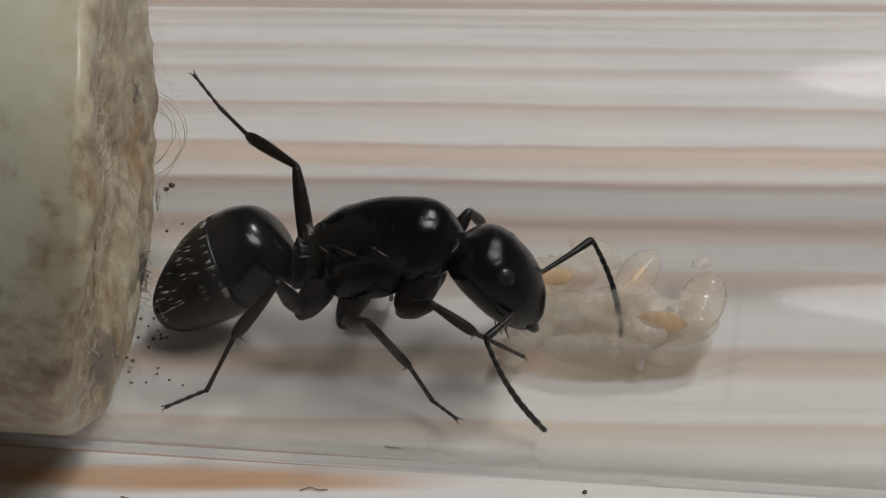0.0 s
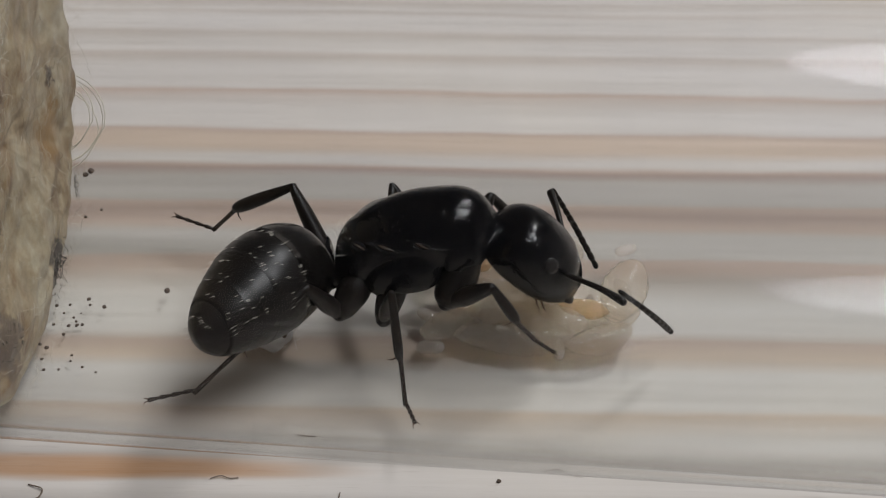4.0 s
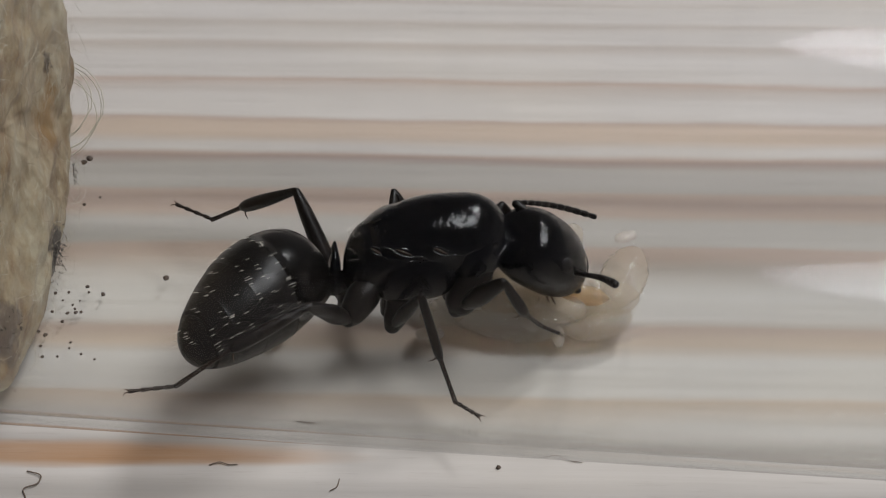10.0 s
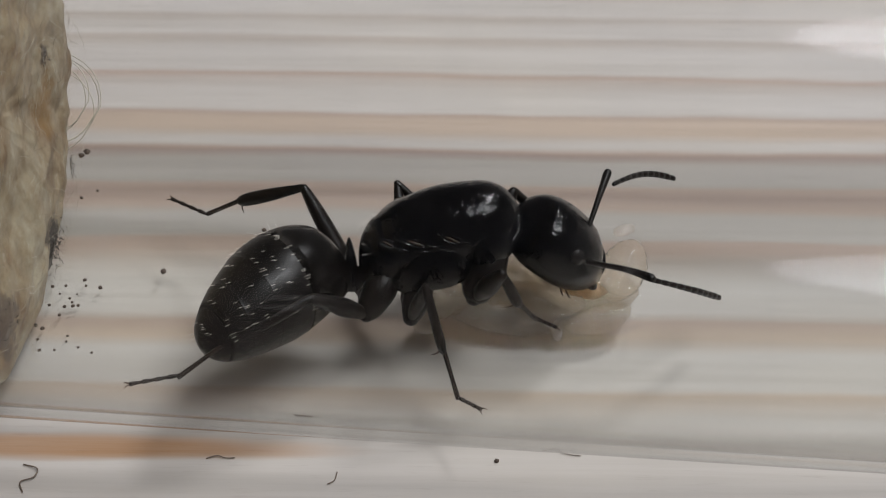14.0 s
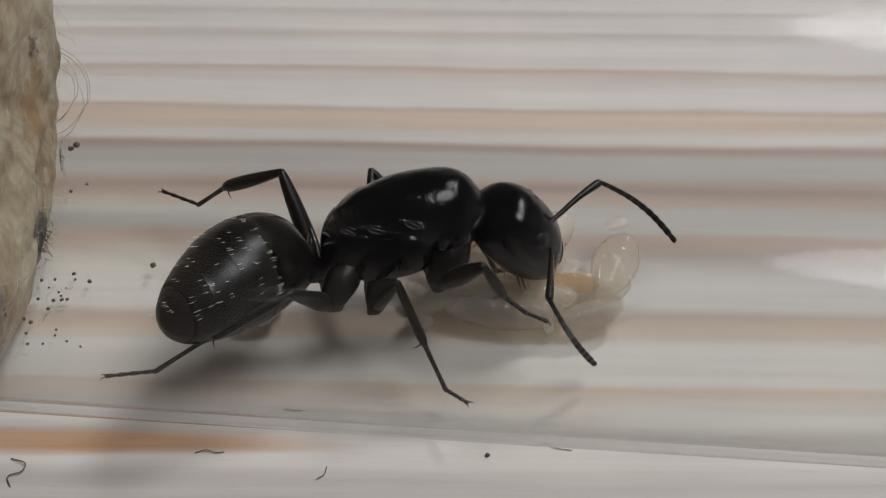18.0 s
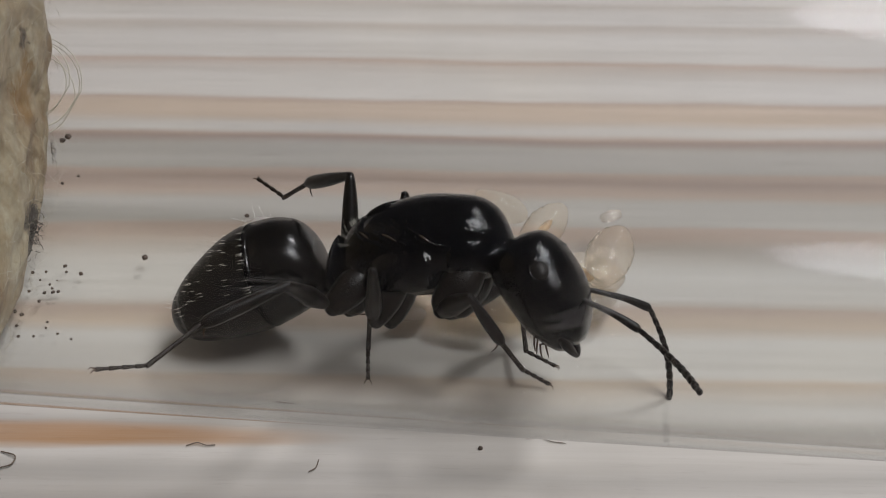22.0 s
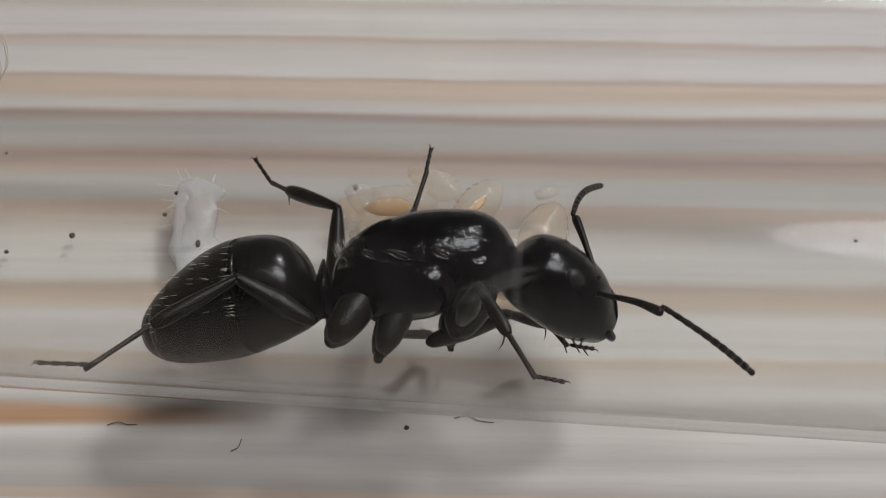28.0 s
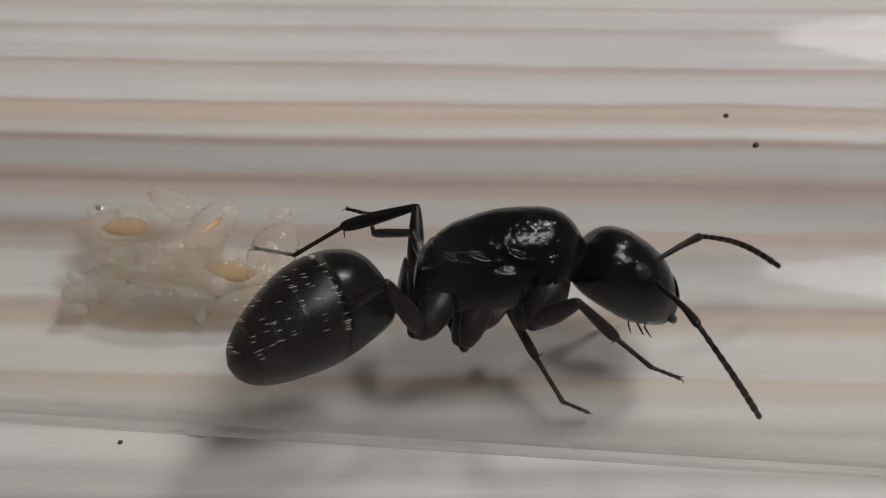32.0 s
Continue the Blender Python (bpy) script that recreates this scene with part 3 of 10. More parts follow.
def build_plug():
    plug = tagged(new("cotton_plug"), "dirty wet cotton plug stained brown, filling the tube", "cotton plug")
    bm = bmesh.new()
    ring, rows = 240, 90
    prev = None
    for i in range(rows + 1):
        u = i / rows
        cur = []
        for k in range(ring):
            a = 2 * math.pi * k / ring
            if u < 0.4:
                r = 10.45
                rim = face_x(r * math.cos(a), AXIS + r * math.sin(a)) - 1.05
                x = -48 + (rim + 48) * u / 0.4
            else:
                f = (u - 0.4) / 0.6
                r = 10.45 * (1 - f ** 1.7)
                dent = 1 - 0.06 * max(0.0, noise.noise(Vector((9.0, 5 * math.cos(a), 5 * math.sin(a))))) * min(1, f * 4)
                x = face_x(r * math.cos(a), AXIS + r * math.sin(a)) - 1.05 * (1 - min(1, f * 2.2)) ** 2
                r *= dent
            cur.append(bm.verts.new(Vector((x, r * math.cos(a), AXIS + r * math.sin(a))) * MM))
        if prev:
            for k in range(ring):
                bm.faces.new((prev[k], prev[(k + 1) % ring], cur[(k + 1) % ring], cur[k]))
        prev = cur
    part("wadding", bm, COTTON, plug)
    rnd = random.Random(4)

    def fibre(bm, y, z, lift, steps, step, wild, r):
        p = Vector((face_x(y, z) - 0.1, y, z))
        d = Vector((rnd.uniform(0.0, 0.8), rnd.uniform(-1, 1), rnd.uniform(-1, 1))).normalized()
        pts = []
        for k in range(steps):
            pts.append(p.copy())
            d = (d + wild * Vector((rnd.uniform(-1, 1), rnd.uniform(-1, 1), rnd.uniform(-1, 1)))).normalized()
            p = p + d * rnd.uniform(0.5, 1.3) * step
            q = Vector((0, p.y, p.z - AXIS))
            if q.length > 10.3:
                q = q * (10.3 / q.length)
                p = Vector((p.x, q.y, q.z + AXIS))
            x0 = face_x(p.y, p.z)
            p.x = max(x0 - 0.1, min(p.x, x0 + lift))
        tube_along(spline(pts, 2), r, 3, bm)

    for name, mat, count, label in (("loose_fibres", FIBRE, 300, "pale loose cotton fibres"), ("soiled_fibres", DIRTY_FIBRE, 240, "brown soiled cotton fibres")):
        bm = bmesh.new()
        for i in range(count):
            a = rnd.uniform(0, 2 * math.pi)
            r = 10.3 * math.sqrt(rnd.uniform(0.02, 1) if i % 3 else rnd.uniform(0.75, 1))
            fibre(bm, r * math.cos(a), AXIS + r * math.sin(a), 0.4, 9, 0.2, 0.45, 0.0055)
        tagged(part(name, bm, mat, plug, label), kind="stuff")
    # matted dark mould in the face: y, z, reach along the wall, strands
    for y, z, reach, count in ((2.0, 2.4, 1.0, 110), (1.3, 3.5, 0.7, 50), (6.4, 2.9, 0.6, 24), (-4.9, 5.2, 0.9, 40), (-3.9, 4.4, 0.5, 20), (5.9, 9.5, 0.4, 26), (-2.4, 8.6, 0.4, 12)):
        bm = bmesh.new()
        for i in range(count):
            fibre(bm, y + rnd.gauss(0, reach * 0.5), z + rnd.gauss(0, reach * 0.5), 0.12, 5, 0.09, 0.9, rnd.uniform(0.006, 0.016))
        part("mould_patch", bm, MOULD, plug, "matted dark mould")
    # a curl of fibre that sticks out of the face
    for cy, cz, s in ((8.0, 6.2, 1.0), (7.7, 5.7, 0.8), (7.9, 6.5, 0.7), (8.1, 6.0, 0.9), (7.8, 6.3, 0.6)):
        pts = [(-17.0 + 1.5 * s * math.sin(t) * (1 if t < 2 else 0.9), cy + 0.9 * s * math.cos(t) - 0.25 * t, cz + 0.9 * s * math.cos(t) - 0.3 * t) for t in np.linspace(-0.2, 3.4, 12)]
        part("curled_fibre", tube_along(pts, 0.022, 5), FIBRE, plug)
    return plug


build_plug()


# ---- the ant ----
PART = {}
ant = tagged(new("ant"), "large glossy black queen ant walking inside the glass tube", "ant")


def bristle_mesh(spots, length, r=0.012):
    """Short pale bristles; spots are (place, direction) in millimetres."""
    bm = bmesh.new()
    for p, d in spots:
        p, d = Vector(p), Vector(d).normalized()
        tube_along([p, p + d * length * 0.6, p + d * length], [r, r * 0.8, r * 0.25], 4, bm)
    return bm


def build_thorax():
    th = part("thorax", loft([(-2.35, 0, 0.1, 0.3, 0.4), (-2.25, 0, 0.2, 1.1, 1.3), (-2.0, 0, 0.24, 1.36, 1.55), (-1.5, 0, 0.32, 1.52, 1.72), (-1.0, 0, 0.39, 1.6, 1.84), (-0.5, 0, 0.46, 1.68, 1.9), (0.0, 0, 0.54, 1.72, 1.9),
                              (0.5, 0, 0.6, 1.75, 1.87), (1.0, 0, 0.63, 1.75, 1.83), (1.5, 0, 0.67, 1.7, 1.76), (2.0, 0, 0.71, 1.6, 1.66), (2.5, 0, 0.71, 1.4, 1.47), (2.95, 0, 0.66, 1.08, 1.14), (3.3, 0, 0.5, 0.65, 0.68), (3.5, 0, 0.35, 0.3, 0.3)], 4, 48), BLACK, ant)
    # the hind part behind a notch, steep at its back
    part("propodeum", loft([(-3.35, 0, -0.55, 0.15, 0.15), (-3.22, 0, -0.32, 0.6, 0.75), (-2.95, 0, -0.05, 0.95, 1.12), (-2.5, 0, 0.1, 1.2, 1.46), (-2.1, 0, 0.14, 1.34, 1.52), (-1.7, 0, 0.14, 1.36, 1.45), (-1.5, 0, 0.1, 1.0, 1.0)], 4, 40), BLACK, th)
    part("scutellum", loft([(-2.3, 0, 1.55, 0.3, 0.12), (-2.0, 0, 1.68, 0.7, 0.2), (-1.5, 0, 1.92, 0.8, 0.2), (-1.0, 0, 2.12, 0.5, 0.1)], 3, 18), BLACK, th)
    for s in (-1, 1):
        # plates of the flank: lower side, fore side, and the collar that sweeps from the neck to the fore coxa
        part("side_plate", loft([(-2.2, s * 0.7, -0.75, 0.3, 0.35), (-1.6, s * 0.95, -0.6, 0.58, 0.85), (-0.7, s * 1.1, -0.42, 0.68, 1.0), (0.3, s * 1.15, -0.35, 0.68, 0.98), (0.9, s * 1.05, -0.35, 0.45, 0.7), (1.15, s * 0.95, -0.3, 0.1, 0.2)], 4, 24), BLACK, th)
        part("fore_plate", loft([(0.95, s * 0.95, 0.0, 0.12, 0.3), (1.3, s * 1.1, 0.05, 0.56, 0.88), (2.0, s * 1.02, 0.15, 0.62, 0.95), (2.6, s * 0.8, 0.25, 0.55, 0.85), (3.1, s * 0.5, 0.35, 0.2, 0.4)], 4, 24), BLACK, th)
        collar = [(1.35, s * 1.2, -0.95), (1.75, s * 1.42, -0.62), (2.25, s * 1.36, -0.28), (2.75, s * 1.08, 0.05), (3.12, s * 0.78, 0.36), (3.3, s * 0.5, 0.66)]
        part("collar", tube_along(spline(collar, 4), 0.1, 8), GLOSS_BLACK, th)
        for x, z, l in ((0.45, 0.62, 0.36), (-0.95, 0.66, 0.44), (-2.02, 0.76, 0.3)):
            # a torn wing root: a raised rim round a shiny pale-brown scar
            y = s * (1.74 if x > 0 else 1.6 if x > -1.5 else 1.34)
            rim = [(x + l * math.cos(q) - 0.1 * math.sin(q), y - s * 0.05 * math.sin(q), z + 0.17 * math.sin(q) - 0.26 * l * math.cos(q)) for q in np.linspace(0, 2 * math.pi, 19)]
            part("wing_scar", tube_along(rim, 0.06, 8), GLOSS_BLACK, th)
            part("wing_scar", loft([(x - l * 0.7, y * 0.99, z + 0.14, 0.03, 0.03), (x - l * 0.2, y * 1.02, z + 0.05, 0.08, 0.08), (x + l * 0.4, y * 1.02, z - 0.08, 0.08, 0.06), (x + l * 0.8, y * 0.99, z - 0.16, 0.02, 0.02)], 3, 12), SCAR, th, "shiny brown wing scar")
        # glossy knobs and ridges round the wing roots
        for x, y, z, l, q in ((-1.45, 1.5, 0.46, 0.3, 0.12), (-0.3, 1.7, 0.46, 0.3, 0.12), (0.1, 1.72, 0.86, 0.22, 0.1), (-1.5, 1.46, 0.86, 0.25, 0.1), (-0.7, 1.62, 0.3, 0.4, 0.1), (0.95, 1.74, 0.42, 0.28, 0.1)):
            part("wing_root", loft([(x - l, s * y * 0.97, z + 0.06, 0.03, 0.03), (x - l * 0.4, s * y, z + 0.03, q, q * 0.8), (x + l * 0.4, s * y, z - 0.03, q, q * 0.7), (x + l, s * y * 0.97, z - 0.08, 0.03, 0.03)], 2, 10), GLOSS_BLACK, th)
    rnd = random.Random(8)
    spots = []
    for i in range(70):
        x = rnd.uniform(-3.1, -2.3)
        a = rnd.uniform(0.2, 2.9)
        spots.append(((x, 1.0 * math.cos(a), 0.0 + (1.45 + 0.5 * (x + 2.3)) * math.sin(a)), (rnd.uniform(-0.6, 0.1), math.cos(a), math.sin(a))))
    tagged(part("bristles", bristle_mesh(spots, 0.38, 0.005), BRISTLE, th, "fine pale bristles"), kind="stuff")
    return th


def build_petiole():
    pt = part("petiole", loft([(-4.35, 0.48, -0.85, 0.26, 0.26), (-4.0, 0.4, -0.85, 0.38, 0.4), (-3.6, 0.25, -0.82, 0.42, 0.44), (-3.3, 0.12, -0.72, 0.42, 0.45), (-3.0, 0.0, -0.55, 0.4, 0.4)], 3, 18), BLACK, ant)
    bm = bmesh.new()
    loft([(-0.3, 0, 0, 0.5, 0.28), (0.2, 0, 0, 0.75, 0.3), (0.9, 0, 0, 0.8, 0.26), (1.5, 0, 0, 0.5, 0.14), (1.8, 0, 0, 0.08, 0.04)], 3, 20, bm)
    bmesh.ops.transform(bm, matrix=Matrix.Translation((-3.72 * MM, 0.25 * MM, -0.9 * MM)) @ Matrix.Rotation(radians(-84), 4, "Y"), verts=bm.verts)
    part("petiole_scale", bm, BLACK, pt)
    return pt


def build_gaster():
    prof = [(0.3, 0, 0.0, 0.22, 0.22), (0.22, 0, 0.45, 0.75, 0.62), (0.06, 0, 0.95, 1.35, 1.1), (-0.4, 0, 1.24, 1.85, 1.5), (-1.0, 0, 1.3, 2.12, 1.72), (-1.6, 0, 1.27, 2.3, 1.84), (-2.6, 0, 1.15, 2.4, 1.92),
            (-3.5, 0, 1.0, 2.25, 1.8), (-4.2, 0, 0.82, 2.02, 1.62), (-5.0, 0, 0.6, 1.66, 1.34), (-5.6, 0, 0.44, 1.25, 1.02), (-6.05, 0, 0.36, 0.75, 0.62), (-6.3, 0, 0.3, 0.1, 0.1)]
    prof = [(x * 1.03, y, z * 0.88, a * 0.91, c * 1.1) for x, y, z, a, c in prof]
    core = [(x, y, z, a * 0.965, b * 0.965) for x, y, z, a, b in prof]
    ga = part("gaster", loft(core, 4, 36), GASTER_BLACK, ant, "matt brown-black gaster with rows of pale bristles")
    dense = spline(prof, 12)
    cuts = [0.34, -2.25, -3.7, -4.85, -5.65, -6.5]
    rnd = random.Random(21)
    spots = []
    for i in range(5):
        hi, lo = cuts[i], cuts[i + 1]
        rows = [r for r in dense if lo - 0.12 <= r[0] <= hi]
        rows = rows[::4] + [rows[-1]]
        n = len(rows)
        out = []
        for j, (x, y, z, a, b) in enumerate(rows):
            k = 1.0 + 0.007 * (j / max(1, n - 1))
            out.append((x, y, z, a * k, b * k))
        x, y, z, a, b = out[-1]
        out.insert(-1, (x + 0.014, y, z, a, b))
        out.append((x + 0.012, y, z, a * 0.99, b * 0.99))
        out.append((x + 0.05, y, z, a * 0.955, b * 0.955))
        part("tergite", loft(out, 1, 44, close=False), GASTER_BLACK if i else GASTER_GLOSS, ga)
        # combs of short bristles lie back over each plate from the second on
        for back in (0.1, 0.65) if i < 4 else (0.3,):
            xr = lo + back if i else lo + 0.1 * back - 0.05
            r = min(dense, key=lambda q: abs(q[0] - xr))
            for k in range(24 if i < 2 else 13):
                an = rnd.uniform(-0.5, math.pi + 0.5)
                ln = rnd.uniform(0.7, 1.2)
                spots.append(((xr + rnd.uniform(-0.1, 0.1), r[3] * 1.015 * math.cos(an), r[2] + r[4] * 1.015 * math.sin(an)), (-ln, 0.16 * math.cos(an), 0.16 * math.sin(an) + 0.02)))
    tagged(part("bristles", bristle_mesh(spots, 0.24, 0.008), BRISTLE, ga, "short pale bristles in rows"), kind="stuff")
    return ga


def build_head():
    he = part("head", loft([(-0.42, 0, 0.08, 0.3, 0.3), (-0.25, 0, 0.24, 1.05, 0.95), (0.1, 0, 0.32, 1.5, 1.32), (0.8, 0, 0.37, 1.78, 1.52), (1.8, 0, 0.38, 1.83, 1.54), (2.6, 0, 0.33, 1.7, 1.44), (3.2, 0, 0.25, 1.46, 1.2),
                            (3.7, 0, 0.16, 1.12, 0.9), (4.05, 0, 0.1, 0.82, 0.6), (4.2, 0, 0.05, 0.3, 0.15)], 4, 44), HEAD_BLACK, ant)
    for s in (-1, 1):
        bm = bmesh.new()
        bmesh.ops.create_uvsphere(bm, u_segments=24, v_segments=16, radius=1)
        tilt = Matrix.Translation((1.4 * MM, s * 1.66 * MM, 0.86 * MM)) @ Matrix.Rotation(radians(s * 24), 4, "X")
        bmesh.ops.transform(bm, matrix=tilt @ Matrix.Diagonal((0.4 * MM, 0.2 * MM, 0.34 * MM, 1)), verts=bm.verts)
        part("eye", bm, EYE, he, "glossy black compound eye")
        bm = tube_along([(0.43 * math.cos(q), 0, 0.37 * math.sin(q)) for q in np.linspace(0, 2 * math.pi, 25)], 0.05, 8)
        bmesh.ops.transform(bm, matrix=tilt, verts=bm.verts)
        part("eye_rim", bm, GLOSS_BLACK, he)
        part("mandible", loft([(3.55, s * 0.75, 0.0, 0.3, 0.22), (3.95, s * 0.72, -0.02, 0.32, 0.2), (4.3, s * 0.5, -0.05, 0.28, 0.16), (4.52, s * 0.2, -0.06, 0.13, 0.1), (4.6, s * 0.05, -0.06, 0.04, 0.04)], 3, 14), LEG_BLACK, he)
        sy, sz = (-1.22, 0.92) if s < 0 else (0.12, 1.5)
        part("antenna_socket", loft([(2.5, sy, sz, 0.2, 0.2), (2.72, sy, sz + 0.06, 0.24, 0.2), (2.92, sy, sz, 0.1, 0.1)], 2, 14), BLACK, he)
        for dx, l in ((3.15, 0.5 + 0.12 * s), (3.5, 0.3)):
            part("palp", tube_along([(dx, s * 0.3, -0.8), (dx - 0.05, s * 0.42, -0.8 - l * 0.35), (dx + 0.2, s * 0.5, -0.8 - l * 0.75), (dx + 0.42, s * 0.5, -0.8 - l)], [0.04, 0.042, 0.036, 0.02], 8), PALP, he)
    for x, y in ((1.1, 0), (0.85, 0.25), (0.85, -0.25)):
        bm = bmesh.new()
        bmesh.ops.create_uvsphere(bm, u_segments=14, v_segments=10, radius=0.12 * MM)
        bmesh.ops.translate(bm, vec=(x * MM, y * MM, 1.8 * MM), verts=bm.verts)
        part("ocellus", bm, EYE, he)
    part("clypeus", loft([(2.9, 0, 1.4, 0.3, 0.1), (3.35, 0, 1.16, 0.8, 0.25), (3.85, 0, 0.72, 0.82, 0.22), (4.15, 0, 0.4, 0.5, 0.1)], 3, 20), HEAD_BLACK, he)
    return he


COXA_FROM = {"F": (1.95, 0.75, -0.45), "M": (-0.9, 0.7, -0.9), "H": (-2.3, 0.6, -0.75)}
HIP = {"F": (0.95, 1.0, -2.0), "M": (-1.6, 1.0, -2.4), "H": (-3.3, 1.05, -1.95)}
COXA_R = {"F": 0.76, "M": 0.56, "H": 0.64}
ROOT = {"RF": 0.45, "RM": 0.5, "RH": 1.25, "LF": -0.9, "LM": -1.5, "LH": -0.7}
LENGTHS = {"F": (3.0, 2.1, 1.7, 1.3), "M": (3.6, 2.8, 2.1, 1.4), "H": (4.3, 3.3, 2.5, 1.9)}


def build_leg(code, s):
    a, b, r = Vector(COXA_FROM[code]), Vector(HIP[code]), COXA_R[code]
    a.y, b.y = a.y * s, b.y * s
    n = (b - a).length
    bm = loft([(-0.2, 0, 0, r * 0.8, r * 0.8), (n * 0.3, 0, 0, r, r * 1.05), (n * 0.72, 0, 0, r * 0.86, r * 0.9), (n * 0.95, 0, 0, r * 0.7, r * 0.72), (n + 0.14, 0, 0, r * 0.4, r * 0.4), (n + 0.2, 0, 0, 0.02, 0.02)], 3, 18)
    m = (b - a).to_track_quat("X", "Z").to_matrix().to_4x4()
    bmesh.ops.transform(bm, matrix=Matrix.Translation(a * MM) @ m, verts=bm.verts)
    cx = part("coxa", bm, LEG_BLACK, ant)
    bm = bmesh.new()
    bmesh.ops.create_uvsphere(bm, u_segments=16, v_segments=12, radius=0.33 * MM)
    bmesh.ops.translate(bm, vec=b * MM, verts=bm.verts)
    part("trochanter", bm, LEG_BLACK, cx)
    fe, ti, ba, ta = LENGTHS[code]
    w = {"F": 1.1, "M": 0.76, "H": 1.04}[code]
    q = {"F": 1.05, "M": 0.88, "H": 1.25}[code]
    key = ("R" if s < 0 else "L") + code
    r0 = ROOT[key]
    f = part("femur", loft([(r0 - 0.1, 0, 0, 0.1, 0.1), (r0, 0, 0, 0.17, 0.18), (r0 + 0.25, 0, 0, 0.24 * w, 0.25 * w), (r0 + (fe - r0) * 0.4, 0, 0, 0.35 * w, 0.37 * w),
                            (fe * 0.7, 0, 0, 0.3 * w, 0.32 * w), (fe * 0.94, 0, 0, 0.2 * w, 0.22 * w), (fe + 0.08, 0, 0, 0.13, 0.14)], 3, 18), LEG_BLACK, ant)
    t = part("tibia", loft([(-0.1, 0, 0, 0.1, 0.11), (0.1, 0, 0, 0.15, 0.17), (0.35, 0, 0, 0.165, 0.18), (ti * 0.5, 0, 0, 0.2 * q, 0.22 * q), (ti * 0.85, 0, 0, 0.21 * q, 0.225 * q), (ti, 0, 0, 0.14 * q, 0.15 * q), (ti + 0.05, 0, 0, 0.05, 0.05)], 3, 16), LEG_BLACK, ant)
    part("spur", tube_along([(ti - 0.08, 0, -0.1), (ti + 0.1, 0.02, -0.35), (ti + 0.16, 0.03, -0.62)], [0.04, 0.03, 0.008], 6), PALP, t)
    bs = part("basitarsus", loft([(-0.04, 0, 0, 0.07, 0.07), (0.15, 0, 0, 0.095, 0.1), (ba * 0.6, 0, 0, 0.085, 0.09), (ba, 0, 0, 0.1, 0.1), (ba + 0.04, 0, 0, 0.05, 0.05)], 3, 12), TARSUS_BROWN, ant)
    rows = []
    for i in range(4):
        x0, x1 = ta * i / 4, ta * (i + 1) / 4
        rows += [(x0, 0, 0, 0.05, 0.05), (x0 + (x1 - x0) * 0.75, 0, 0, 0.09, 0.09), (x1 - 0.03, 0, 0, 0.085, 0.085)]
    rows.append((ta, 0, 0, 0.05, 0.05))
    tr = part("tarsus", loft(rows, 2, 10), TARSUS_BROWN, ant)
    for cs in (-1, 1):
        part("claw", tube_along([(ta - 0.03, cs * 0.03, 0), (ta + 0.12, cs * 0.11, 0.03), (ta + 0.2, cs * 0.15, -0.08)], [0.03, 0.025, 0.006], 6), PALP, tr)
    for nm, ob in (("femur", f), ("tibia", t), ("basitarsus", bs), ("tarsus", tr)):
        PART[nm + "." + key] = ob


def build_antenna(s):
    key = "R" if s < 0 else "L"
    PART["scape." + key] = part("scape", loft([(-0.1, 0, 0, 0.14, 0.14), (0.1, 0, 0, 0.1, 0.1), (0.3, 0, 0, 0.1, 0.1), (1.6, 0, 0.09, 0.125, 0.125), (2.55, 0, 0.03, 0.17, 0.17), (2.78, 0, 0, 0.14, 0.14), (2.85, 0, 0, 0.05, 0.05)], 3, 14), LEG_BLACK, ant)
    rows = []
    for i in range(11):
        x0 = 4.8 * i / 11
        d = 4.8 / 11
        sag = lambda x: -0.3 * math.sin(math.pi * x / 4.8) * -1
        r = 0.10 + 0.03 * min(1, i / 6) - (0.02 if i == 10 else 0)
        rows += [(x0, 0, sag(x0), r * 0.72, r * 0.72), (x0 + d * 0.35, 0, sag(x0 + d * 0.35), r, r), (x0 + d * 0.85, 0, sag(x0 + d * 0.85), r * 1.05, r * 1.05)]
    rows.append((4.8, 0, 0, 0.05, 0.05))
    PART["flag." + key] = part("flagellum", loft(rows, 2, 12), LEG_BLACK, ant, "beaded dark antenna whip")


build_thorax()
build_petiole()
PART["gaster"] = build_gaster()
PART["head"] = build_head()
for side_sign in (-1, 1):
    build_antenna(side_sign)
    for leg_code in "FMH":
        build_leg(leg_code, side_sign)


# ---- brood ----
def larva_mesh(length, r, bend, seed, segs=9):
    rnd = random.Random(seed)
    rows = []
    for i in range(segs * 2 + 1):
        u = i / (segs * 2)
        env = math.sin(math.pi * min(1, 0.06 + u * 0.94)) ** 0.55 if 0 < u < 1 else 0.06
        env *= 0.62 + 0.5 * u
        rr = r * env * (1.0 + (0.06 if i % 2 else -0.05))
        rows.append((length * (u - 0.5), 0, bend * ((u - 0.5) * 2) ** 2, rr, rr))
    return loft(rows, 2, 22, lump=0.05, lump_scale=1.3)


def lay(name, bm, mat, x, y, lift, rz, ry=0.0, rx=0.0, label="", cat="larva", group="brood pile", core=None):
    ob = tagged(part(name, bm, mat), label, cat, group)
    lean = math.degrees(math.asin(max(-1, min(1, -y / R_IN))))
    y += 0.6
    ob.matrix_basis = pose(x * MM, y * MM, (floor_z(y) + lift) * MM, -lean + rx, ry, rz)
    if core:
        part("gut", core, GUT, ob, "amber gut showing through")
    return ob


